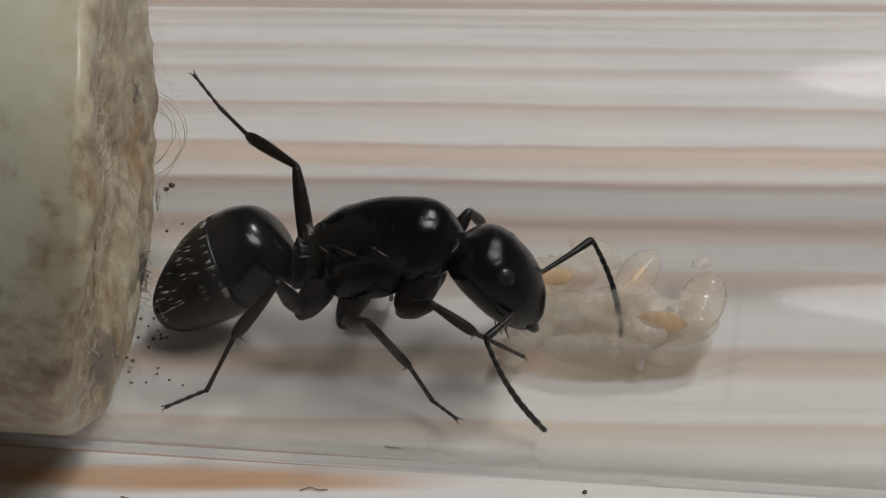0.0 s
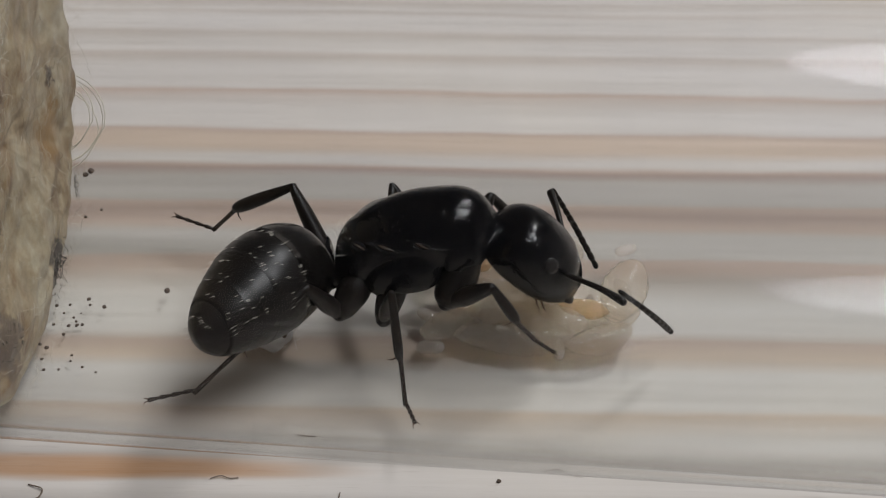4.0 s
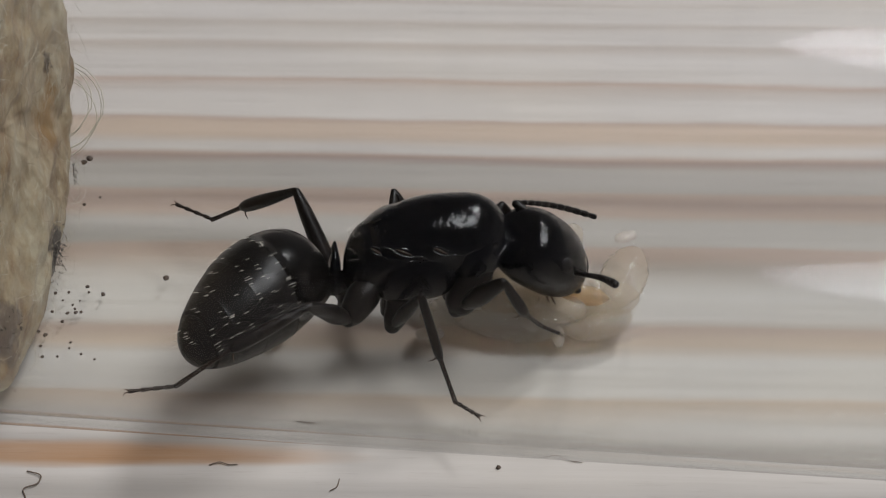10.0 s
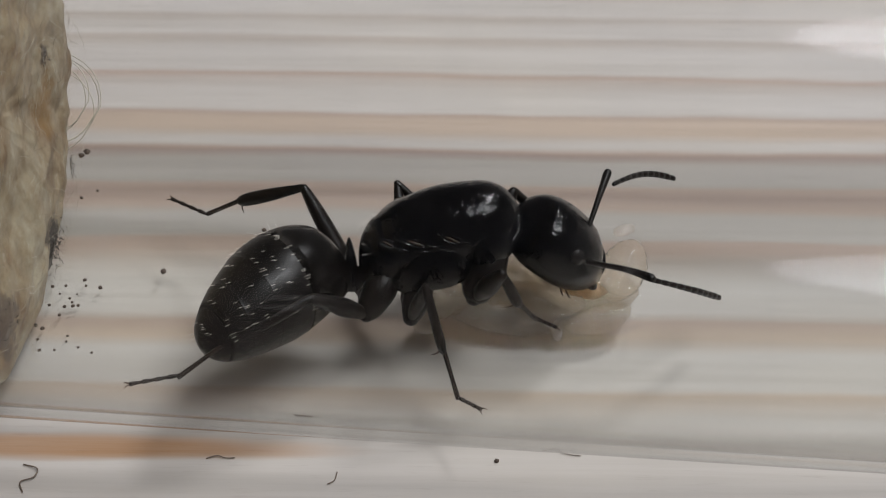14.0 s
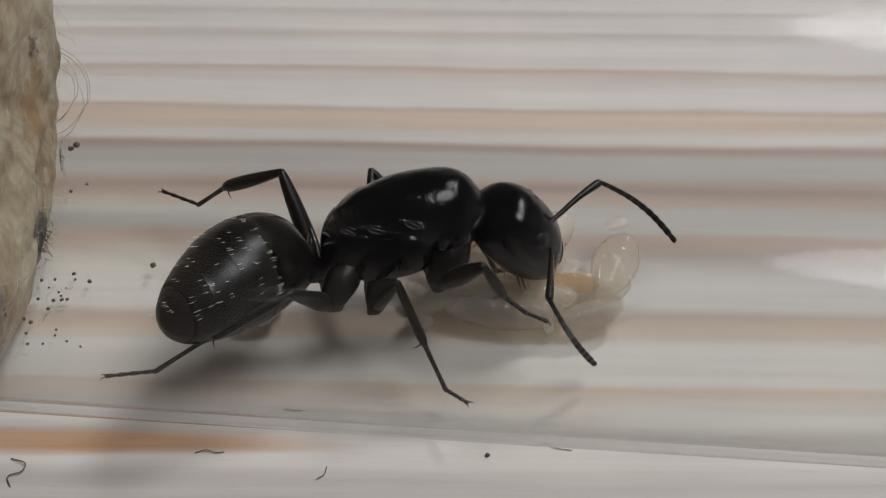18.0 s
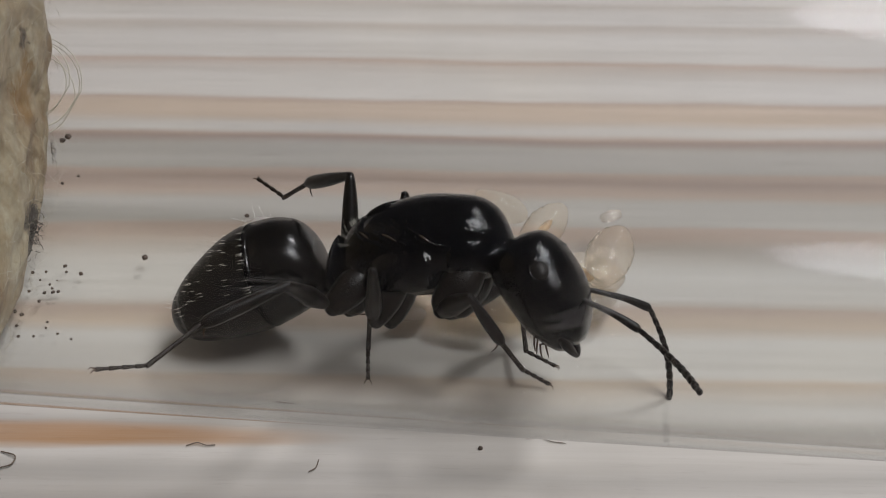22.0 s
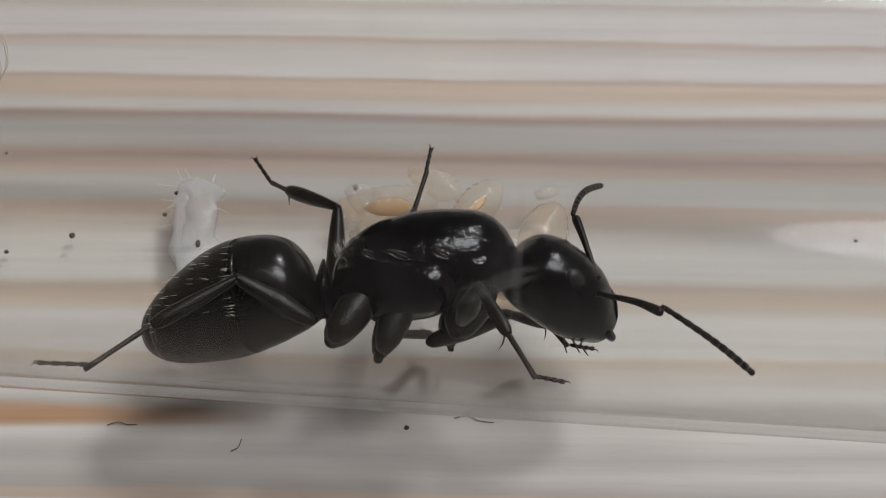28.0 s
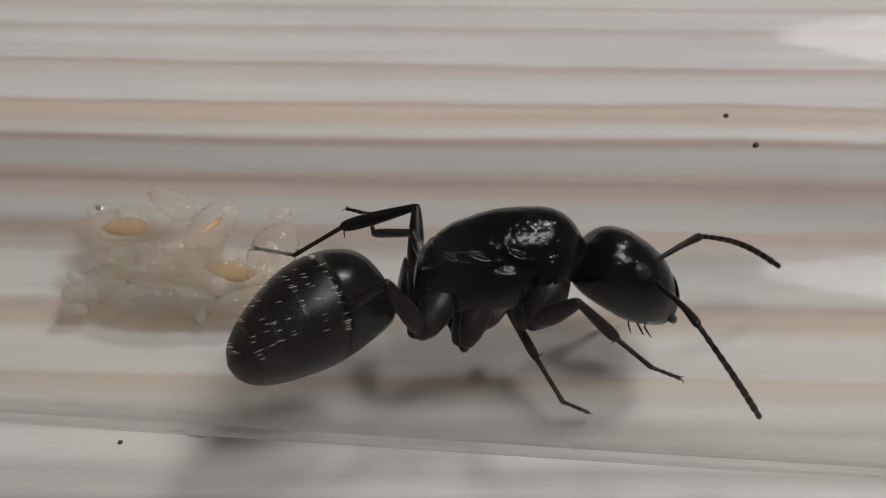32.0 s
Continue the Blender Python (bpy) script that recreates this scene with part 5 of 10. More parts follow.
    walk(PART["head"], [
        (0, pose(0.00340, -0.00008, 0.00013, 9.9, 52.0, 20.5)), (0.5, pose(0.00340, -0.00008, 0.00013, 12.8, 51.4, 22.7)),
        (1, pose(0.00340, -0.00008, 0.00013, 18.2, 49.2, 28.2)), (1.5, pose(0.00340, -0.00008, 0.00013, 24.7, 46.2, 35.6)),
        (2, pose(0.00340, -0.00008, 0.00013, 27.9, 46.1, 39.0)), (2.5, pose(0.00340, -0.00008, 0.00013, 30.5, 47.3, 41.0)),
        (3, pose(0.00340, -0.00008, 0.00013, 32.9, 45.3, 42.1)), (3.5, pose(0.00340, -0.00008, 0.00013, 32.5, 47.8, 42.0)),
        (5.5, pose(0.00340, -0.00008, 0.00013, 27.2, 41.8, 36.4)), (6, pose(0.00340, -0.00008, 0.00013, 25.6, 42.0, 34.6)),
        (6.5, pose(0.00340, -0.00008, 0.00013, 24.2, 43.5, 32.9)), (7, pose(0.00340, -0.00008, 0.00013, 22.7, 45.0, 31.1)),
        (7.5, pose(0.00340, -0.00008, 0.00013, 18.1, 47.2, 24.4)), (8, pose(0.00340, -0.00008, 0.00013, 13.6, 49.4, 17.7)),
        (8.5, pose(0.00340, -0.00008, 0.00013, 18.9, 45.7, 24.8)), (9, pose(0.00340, -0.00008, 0.00013, 24.5, 42.2, 32.1)),
        (9.5, pose(0.00340, -0.00008, 0.00013, 26.9, 37.8, 36.0)), (10, pose(0.00340, -0.00008, 0.00013, 29.4, 33.5, 39.9)),
        (10.5, pose(0.00340, -0.00008, 0.00013, 33.5, 32.6, 43.2)), (11, pose(0.00340, -0.00008, 0.00013, 37.6, 31.8, 46.2)),
        (11.5, pose(0.00340, -0.00008, 0.00013, 39.6, 35.5, 45.3)), (12, pose(0.00340, -0.00008, 0.00013, 41.9, 39.4, 45.0)),
        (12.5, pose(0.00340, -0.00008, 0.00013, 42.3, 41.4, 42.2)), (13, pose(0.00340, -0.00008, 0.00013, 43.1, 43.7, 40.1)),
        (13.5, pose(0.00340, -0.00008, 0.00013, 39.9, 42.9, 39.1)), (14.5, pose(0.00340, -0.00008, 0.00013, 36.7, 39.6, 41.5)),
        (15.5, pose(0.00340, -0.00008, 0.00013, 34.4, 37.3, 45.6)), (16, pose(0.00340, -0.00008, 0.00013, 31.3, 36.9, 44.0)),
        (16.5, pose(0.00340, -0.00008, 0.00013, 28.9, 34.0, 42.8)), (17, pose(0.00340, -0.00008, 0.00013, 33.3, 35.6, 46.4)),
        (17.5, pose(0.00340, -0.00008, 0.00013, 35.6, 40.0, 46.3)), (18, pose(0.00340, -0.00008, 0.00013, 38.0, 44.4, 46.9)),
        (18.5, pose(0.00340, -0.00008, 0.00013, 39.6, 49.5, 51.4)), (19, pose(0.00340, -0.00008, 0.00013, 40.7, 54.5, 55.4)),
        (19.5, pose(0.00340, -0.00008, 0.00013, 25.2, 61.3, 39.5)), (20, pose(0.00340, -0.00008, 0.00013, 27.6, 54.0, 44.0)),
        (20.5, pose(0.00340, -0.00008, 0.00013, 6.6, 61.3, 16.3)), (21, pose(0.00340, -0.00008, 0.00013, -5.0, 52.8, -6.5)),
        (21.5, pose(0.00340, -0.00008, 0.00013, -7.5, 61.1, -6.4)), (22, pose(0.00340, -0.00008, 0.00013, 1.3, 55.1, -1.9)),
        (22.25, pose(0.00340, -0.00008, 0.00013, 1.4, 54.4, -1.5)), (22.5, pose(0.00340, -0.00008, 0.00013, 1.6, 53.7, -0.8)),
        (23, pose(0.00340, -0.00008, 0.00013, 2.5, 45.8, -2.6)), (23.25, pose(0.00340, -0.00008, 0.00013, 7.1, 38.5, 4.0)),
        (23.5, pose(0.00340, -0.00008, 0.00013, 12.1, 31.4, 11.1)), (23.75, pose(0.00340, -0.00008, 0.00013, 15.6, 32.3, 18.9)),
        (24, pose(0.00340, -0.00008, 0.00013, 19.3, 33.2, 26.7)), (24.5, pose(0.00340, -0.00008, 0.00013, 15.4, 30.2, 20.7)),
        (25, pose(0.00340, -0.00008, 0.00013, 18.2, 30.2, 28.8)), (25.5, pose(0.00340, -0.00008, 0.00013, 16.3, 35.8, 24.1)),
        (26, pose(0.00340, -0.00008, 0.00013, 18.6, 25.9, 29.3)), (26.5, pose(0.00340, -0.00008, 0.00013, 14.2, 37.2, 17.5)),
        (28.5, pose(0.00340, -0.00008, 0.00013, 17.9, 29.7, 17.0)), (29, pose(0.00340, -0.00008, 0.00013, 15.2, 16.1, 15.6)),
        (29.5, pose(0.00340, -0.00008, 0.00013, 15.6, -1.7, 23.6)), (29.75, pose(0.00340, -0.00008, 0.00013, 20.1, 7.4, 23.7)),
        (30, pose(0.00340, -0.00008, 0.00013, 24.4, 16.5, 23.3)), (30.5, pose(0.00340, -0.00008, 0.00013, 32.9, 31.8, 27.9)),
        (31, pose(0.00340, -0.00008, 0.00013, 35.8, 35.0, 41.6)), (31.25, pose(0.00340, -0.00008, 0.00013, 19.6, 26.2, 35.5)),
        (31.5, pose(0.00340, -0.00008, 0.00013, 3.3, 19.6, 28.8)), (31.75, pose(0.00340, -0.00008, 0.00013, 13.5, 25.2, 24.0)),
        (32, pose(0.00340, -0.00008, 0.00013, 19.1, 34.2, 16.9))])
    walk(PART["scape.R"], [
        (0, pose(0.00601, -0.00016, -0.00181, -73.2, 21.8, -129.1)), (0.5, pose(0.00600, -0.00026, -0.00175, -51.4, 46.1, -95.3)),
        (1, pose(0.00601, -0.00021, -0.00169, -19.6, 41.3, -52.9)), (1.5, pose(0.00599, -0.00006, -0.00161, -7.5, 32.8, -34.5)),
        (2, pose(0.00592, -0.00010, -0.00160, -15.5, 29.0, -51.5)), (2.5, pose(0.00583, -0.00021, -0.00160, -15.5, 26.1, -53.5)),
        (3, pose(0.00581, -0.00029, -0.00154, -22.0, 31.4, -69.3)), (3.5, pose(0.00575, -0.00038, -0.00159, -0.2, 19.9, -22.7)),
        (5.5, pose(0.00596, -0.00061, -0.00130, -19.5, 7.9, -95.8)), (6, pose(0.00598, -0.00072, -0.00128, -16.4, 12.0, -77.5)),
        (6.5, pose(0.00595, -0.00085, -0.00133, -18.2, 18.4, -84.9)), (7, pose(0.00592, -0.00098, -0.00137, -18.1, 17.6, -84.7)),
        (7.5, pose(0.00585, -0.00131, -0.00139, -23.9, 10.8, -108.6)), (8, pose(0.00576, -0.00164, -0.00140, -15.9, 14.0, -73.4)),
        (8.5, pose(0.00581, -0.00143, -0.00136, -6.7, 23.5, -44.4)), (9, pose(0.00583, -0.00120, -0.00130, -15.8, 27.5, -64.5)),
        (9.5, pose(0.00587, -0.00105, -0.00118, -15.2, 5.3, -61.8)), (10, pose(0.00589, -0.00090, -0.00104, -15.7, -3.9, -69.6)),
        (10.5, pose(0.00585, -0.00069, -0.00105, -16.7, -12.7, -62.0)), (11, pose(0.00582, -0.00047, -0.00105, -16.9, 15.4, -66.2)),
        (11.5, pose(0.00576, -0.00053, -0.00122, -22.1, 2.5, -96.6)), (12, pose(0.00569, -0.00061, -0.00136, -21.8, 18.6, -92.8)),
        (12.5, pose(0.00569, -0.00072, -0.00139, -26.2, 27.4, -101.8)), (13, pose(0.00569, -0.00082, -0.00142, -15.3, 29.2, -77.5)),
        (13.5, pose(0.00566, -0.00101, -0.00136, 5.6, 23.0, -34.7)), (15.5, pose(0.00554, -0.00143, -0.00106, 3.5, 1.9, -53.3)),
        (16, pose(0.00548, -0.00171, -0.00106, 2.6, 14.9, -60.8)), (16.5, pose(0.00575, -0.00157, -0.00074, 5.1, -1.3, -36.5)),
        (17, pose(0.00572, -0.00131, -0.00091, 3.4, -7.0, -0.0)), (17.5, pose(0.00561, -0.00128, -0.00121, 1.5, 14.9, -49.3)),
        (18, pose(0.00553, -0.00125, -0.00149, -19.8, 26.5, -105.2)), (18.5, pose(0.00545, -0.00097, -0.00178, -40.9, 29.9, -143.6)),
        (19, pose(0.00536, -0.00070, -0.00199, -37.5, 18.1, -131.6)), (19.5, pose(0.00548, -0.00097, -0.00196, -31.8, 14.3, -109.2)),
        (20, pose(0.00574, -0.00039, -0.00185, -68.4, 55.9, -162.2)), (20.5, pose(0.00564, -0.00100, -0.00179, -7.9, 13.7, -71.4)),
        (21.5, pose(0.00561, -0.00111, -0.00158, -8.0, 1.5, -67.8)), (22, pose(0.00579, -0.00079, -0.00137, 13.5, 26.7, 6.9)),
        (22.5, pose(0.00578, -0.00106, -0.00138, 2.1, 3.5, -37.3)), (23, pose(0.00586, -0.00145, -0.00111, 3.1, 22.0, -32.2)),
        (23.5, pose(0.00614, -0.00123, -0.00070, 2.6, -23.3, -75.9)), (24, pose(0.00608, -0.00090, -0.00102, -9.9, -4.6, -33.8)),
        (24.5, pose(0.00623, -0.00146, -0.00091, -14.5, -37.2, -20.9)), (25, pose(0.00635, -0.00142, -0.00099, -9.4, 12.5, -39.4)),
        (25.5, pose(0.00640, -0.00124, -0.00120, -12.8, 3.4, -43.8)), (26, pose(0.00661, -0.00044, -0.00084, -14.9, -18.7, -46.1)),
        (26.5, pose(0.00640, -0.00133, -0.00124, -19.1, -4.5, -33.2)), (28.5, pose(0.00593, -0.00223, -0.00081, -25.2, 20.7, -57.6)),
        (29, pose(0.00591, -0.00238, -0.00009, -23.6, 17.7, -54.2)), (29.5, pose(0.00588, -0.00194, 0.00045, -21.1, 13.9, -63.5)),
        (30, pose(0.00573, -0.00206, -0.00052, -11.8, 35.0, -59.3)), (30.5, pose(0.00557, -0.00196, -0.00059, -19.7, 25.9, -59.7)),
        (31, pose(0.00463, -0.00333, -0.00078, 5.0, 4.9, -14.5)), (31.5, pose(0.00459, -0.00355, -0.00025, -4.1, 34.3, -67.8)),
        (32, pose(0.00564, -0.00211, -0.00101, -26.9, 32.3, -73.2))])
    walk(PART["flag.R"], [
        (0, pose(0.00436, -0.00217, -0.00284, 154.8, 63.1, 23.5)), (0.5, pose(0.00582, -0.00218, -0.00377, 171.3, 27.0, 72.6)),
        (1, pose(0.00728, -0.00189, -0.00353, 137.2, 32.8, 62.9)), (1.5, pose(0.00794, -0.00140, -0.00313, 119.2, 34.5, 58.2)),
        (2, pose(0.00744, -0.00202, -0.00295, 138.8, 27.2, 83.1)), (2.5, pose(0.00731, -0.00222, -0.00285, 114.5, 55.9, 48.2)),
        (3, pose(0.00666, -0.00254, -0.00299, 117.7, 60.8, 34.7)), (3.5, pose(0.00818, -0.00139, -0.00255, 96.8, 39.7, 52.6)),
        (5.5, pose(0.00568, -0.00337, -0.00168, 162.3, 35.9, 71.7)), (6, pose(0.00656, -0.00340, -0.00187, 133.3, 56.9, 55.4)),
        (6.5, pose(0.00619, -0.00349, -0.00221, 123.2, 49.1, 33.3)), (7, pose(0.00617, -0.00364, -0.00220, 125.4, 55.8, 36.5)),
        (7.5, pose(0.00497, -0.00391, -0.00191, 135.0, 60.9, 26.1)), (8, pose(0.00653, -0.00425, -0.00208, 88.0, 45.5, -0.3)),
        (8.5, pose(0.00764, -0.00322, -0.00248, 87.5, 45.4, 17.1)), (9, pose(0.00691, -0.00345, -0.00260, 140.0, 8.9, 82.8)),
        (9.5, pose(0.00718, -0.00351, -0.00145, 81.9, 40.6, 9.8)), (10, pose(0.00686, -0.00353, -0.00086, 108.6, 12.4, 87.4)),
        (10.5, pose(0.00714, -0.00310, -0.00044, 93.1, 14.2, 100.7)), (11, pose(0.00692, -0.00295, -0.00181, 140.1, 11.8, 91.2)),
        (11.5, pose(0.00544, -0.00331, -0.00133, 108.7, 42.1, 17.8)), (12, pose(0.00556, -0.00325, -0.00225, 158.1, 39.5, 67.1)),
        (12.5, pose(0.00518, -0.00314, -0.00268, 152.0, 49.7, 46.6)), (13, pose(0.00622, -0.00321, -0.00280, 112.3, 54.7, 18.5)),
        (13.5, pose(0.00779, -0.00248, -0.00246, 93.3, 36.3, 25.6)), (15.5, pose(0.00720, -0.00368, -0.00116, 117.5, 21.6, 88.5)),
        (16, pose(0.00680, -0.00407, -0.00177, 124.9, 10.5, 83.3)), (16.5, pose(0.00801, -0.00323, -0.00068, 88.9, 1.8, 64.5)),
        (17, pose(0.00850, -0.00132, -0.00057, 60.5, 10.1, 29.0)), (17.5, pose(0.00737, -0.00333, -0.00194, 107.7, 50.2, 51.3)),
        (18, pose(0.00487, -0.00367, -0.00275, 164.9, 49.0, 58.3)), (18.5, pose(0.00350, -0.00241, -0.00316, -142.7, 21.0, 75.0)),
        (19, pose(0.00359, -0.00270, -0.00286, -160.7, 43.6, 66.7)), (19.5, pose(0.00459, -0.00353, -0.00265, 171.7, 63.6, 62.4)),
        (20, pose(0.00424, -0.00087, -0.00417, -144.5, 25.4, 99.7)), (20.5, pose(0.00651, -0.00357, -0.00245, 130.1, 44.7, 59.5)),
        (21, pose(0.00659, -0.00361, -0.00208, -5.0, 71.6, -60.5)), (21.5, pose(0.00668, -0.00369, -0.00165, -41.5, 15.8, -80.0)),
        (22, pose(0.00828, -0.00050, -0.00263, -104.6, 26.7, -53.0)), (22.25, pose(0.00817, -0.00163, -0.00209, -32.9, 36.3, -36.3)),
        (22.5, pose(0.00801, -0.00275, -0.00154, 37.4, 24.7, -21.8)), (23, pose(0.00806, -0.00283, -0.00216, -11.7, 46.2, -37.4)),
        (23.5, pose(0.00678, -0.00373, 0.00041, 24.7, 0.7, -64.0)), (23.75, pose(0.00757, -0.00306, -0.00018, 45.2, 14.5, -28.9)),
        (24, pose(0.00840, -0.00244, -0.00079, 70.7, 12.8, 9.3)), (24.5, pose(0.00831, -0.00226, 0.00078, 26.4, -6.7, -2.3)),
        (25, pose(0.00845, -0.00316, -0.00158, 91.7, 34.3, 34.8)), (25.5, pose(0.00842, -0.00318, -0.00136, 90.8, 23.9, 40.3)),
        (26, pose(0.00845, -0.00236, 0.00006, 58.9, 20.7, 11.1)), (26.5, pose(0.00873, -0.00287, -0.00102, 70.5, 32.9, 29.5)),
        (28.5, pose(0.00733, -0.00443, -0.00181, 106.0, 26.5, 25.5)), (29, pose(0.00747, -0.00455, -0.00094, 103.4, 17.8, 21.7)),
        (29.5, pose(0.00710, -0.00438, -0.00022, 103.9, 6.8, 27.4)), (30, pose(0.00689, -0.00402, -0.00213, 119.7, 34.3, 30.0)),
        (30.5, pose(0.00684, -0.00414, -0.00180, 104.8, 32.6, 13.7)), (31, pose(0.00733, -0.00403, -0.00101, 29.3, 22.1, -5.0)),
        (31.5, pose(0.00546, -0.00569, -0.00183, 119.4, 37.1, 24.1)), (32, pose(0.00633, -0.00437, -0.00251, 121.7, 51.7, 31.7))])
    walk(PART["scape.L"], [
        (0, pose(0.00618, 0.00123, -0.00127, 73.2, -18.8, 40.2)), (0.5, pose(0.00617, 0.00112, -0.00117, 66.3, -31.4, 52.0)),
        (1, pose(0.00614, 0.00112, -0.00100, 52.9, -29.5, 74.7)), (1.5, pose(0.00605, 0.00120, -0.00083, 54.0, -36.3, 69.3)),
        (2, pose(0.00596, 0.00116, -0.00078, 42.5, -34.1, 85.9)), (2.5, pose(0.00587, 0.00104, -0.00078, 47.7, -10.1, 68.0)),
        (3, pose(0.00585, 0.00093, -0.00068, 56.2, -31.2, 40.3)), (3.5, pose(0.00583, 0.00087, -0.00076, 21.1, -39.5, 96.7)),
        (5.5, pose(0.00605, 0.00059, -0.00039, 14.0, -32.0, 106.5)), (6, pose(0.00609, 0.00047, -0.00038, 10.3, -39.8, 112.3)),
        (6.5, pose(0.00611, 0.00037, -0.00045, 65.5, -57.6, 42.8)), (7, pose(0.00612, 0.00024, -0.00053, 55.9, -76.0, 52.3)),
        (7.5, pose(0.00613, -0.00004, -0.00064, 25.2, -40.8, 86.0)), (8, pose(0.00612, -0.00033, -0.00076, 46.5, -6.7, 36.3)),
        (8.5, pose(0.00607, -0.00016, -0.00061, 45.1, -26.2, 37.9)), (9, pose(0.00601, -0.00000, -0.00044, -33.7, -73.1, 126.6)),
        (9.5, pose(0.00597, 0.00009, -0.00023, -63.4, -44.7, 159.9)), (10, pose(0.00591, 0.00018, -0.00002, -64.9, -35.8, 162.9)),
        (10.5, pose(0.00586, 0.00038, 0.00001, -65.7, -39.5, 165.1)), (11, pose(0.00579, 0.00057, 0.00002, -58.7, -57.9, 156.7)),
        (11.5, pose(0.00579, 0.00056, -0.00018, -56.0, -61.2, 154.2)), (12, pose(0.00577, 0.00055, -0.00040, 8.0, -78.0, 88.0)),
        (12.5, pose(0.00580, 0.00047, -0.00049, 43.7, -10.2, 47.7)), (13, pose(0.00583, 0.00041, -0.00057, 45.7, -3.2, 38.4)),
        (13.5, pose(0.00582, 0.00019, -0.00050, 46.5, -25.5, 32.5)), (14.5, pose(0.00575, -0.00010, -0.00026, 0.9, -61.9, 88.3)),
        (15.5, pose(0.00568, -0.00037, -0.00002, -67.2, -37.9, 166.1)), (16, pose(0.00566, -0.00066, 0.00001, -55.1, -64.9, 149.0)),
        (16.5, pose(0.00585, -0.00048, 0.00027, -55.5, -66.4, 151.1)), (17, pose(0.00583, -0.00024, 0.00012, -56.9, -66.0, 153.3)),
        (17.5, pose(0.00580, -0.00018, -0.00023, -6.5, -29.3, 91.0)), (18, pose(0.00579, -0.00011, -0.00055, 25.8, -21.0, 25.3)),
        (18.5, pose(0.00571, 0.00025, -0.00092, 22.5, -12.2, 41.1)), (19, pose(0.00559, 0.00057, -0.00124, 24.7, -18.4, 36.6)),
        (19.5, pose(0.00573, 0.00043, -0.00148, 23.9, -0.1, 41.4)), (20, pose(0.00586, 0.00097, -0.00122, 24.0, -5.2, 42.3)),
        (20.5, pose(0.00589, 0.00046, -0.00150, 27.0, -3.6, 20.7)), (21, pose(0.00621, 0.00004, -0.00109, 26.1, 16.9, 4.7)),
        (21.5, pose(0.00589, 0.00036, -0.00145, 34.5, 18.4, 32.6)), (22, pose(0.00600, 0.00066, -0.00108, 33.3, 15.0, 29.9)),
        (22.5, pose(0.00606, 0.00038, -0.00104, 34.7, -8.8, 44.6)), (23, pose(0.00625, -0.00007, -0.00068, 33.4, 0.5, 62.6)),
        (23.5, pose(0.00632, 0.00007, 0.00004, 39.2, -56.1, 49.5)), (24, pose(0.00615, 0.00033, -0.00015, 13.2, -37.1, 82.0)),
        (24.5, pose(0.00634, -0.00019, -0.00012, -23.9, -46.0, 134.3)), (25, pose(0.00636, -0.00015, -0.00017, 24.7, -40.3, 65.6)),
        (25.5, pose(0.00640, 0.00007, -0.00045, 31.7, -22.0, 54.8)), (26, pose(0.00624, 0.00070, 0.00005, -67.9, -80.6, 163.2)),
        (26.5, pose(0.00638, -0.00002, -0.00052, -3.6, -56.2, 93.2)), (28.5, pose(0.00601, -0.00096, -0.00002, -22.9, -57.2, 104.9)),
        (29, pose(0.00582, -0.00113, 0.00074, -16.6, -47.9, 94.0)), (29.5, pose(0.00545, -0.00090, 0.00143, -66.5, -67.9, 146.0)),
        (30, pose(0.00578, -0.00107, 0.00060, 77.4, -66.1, -4.3)), (30.5, pose(0.00576, -0.00076, 0.00029, 61.3, -28.5, 18.3)),
        (31, pose(0.00496, -0.00224, 0.00020, 41.0, -86.6, 32.3)), (31.5, pose(0.00497, -0.00261, 0.00086, 103.0, -83.2, -40.5)),
        (32, pose(0.00588, -0.00093, -0.00009, 54.6, -16.5, 30.3))])
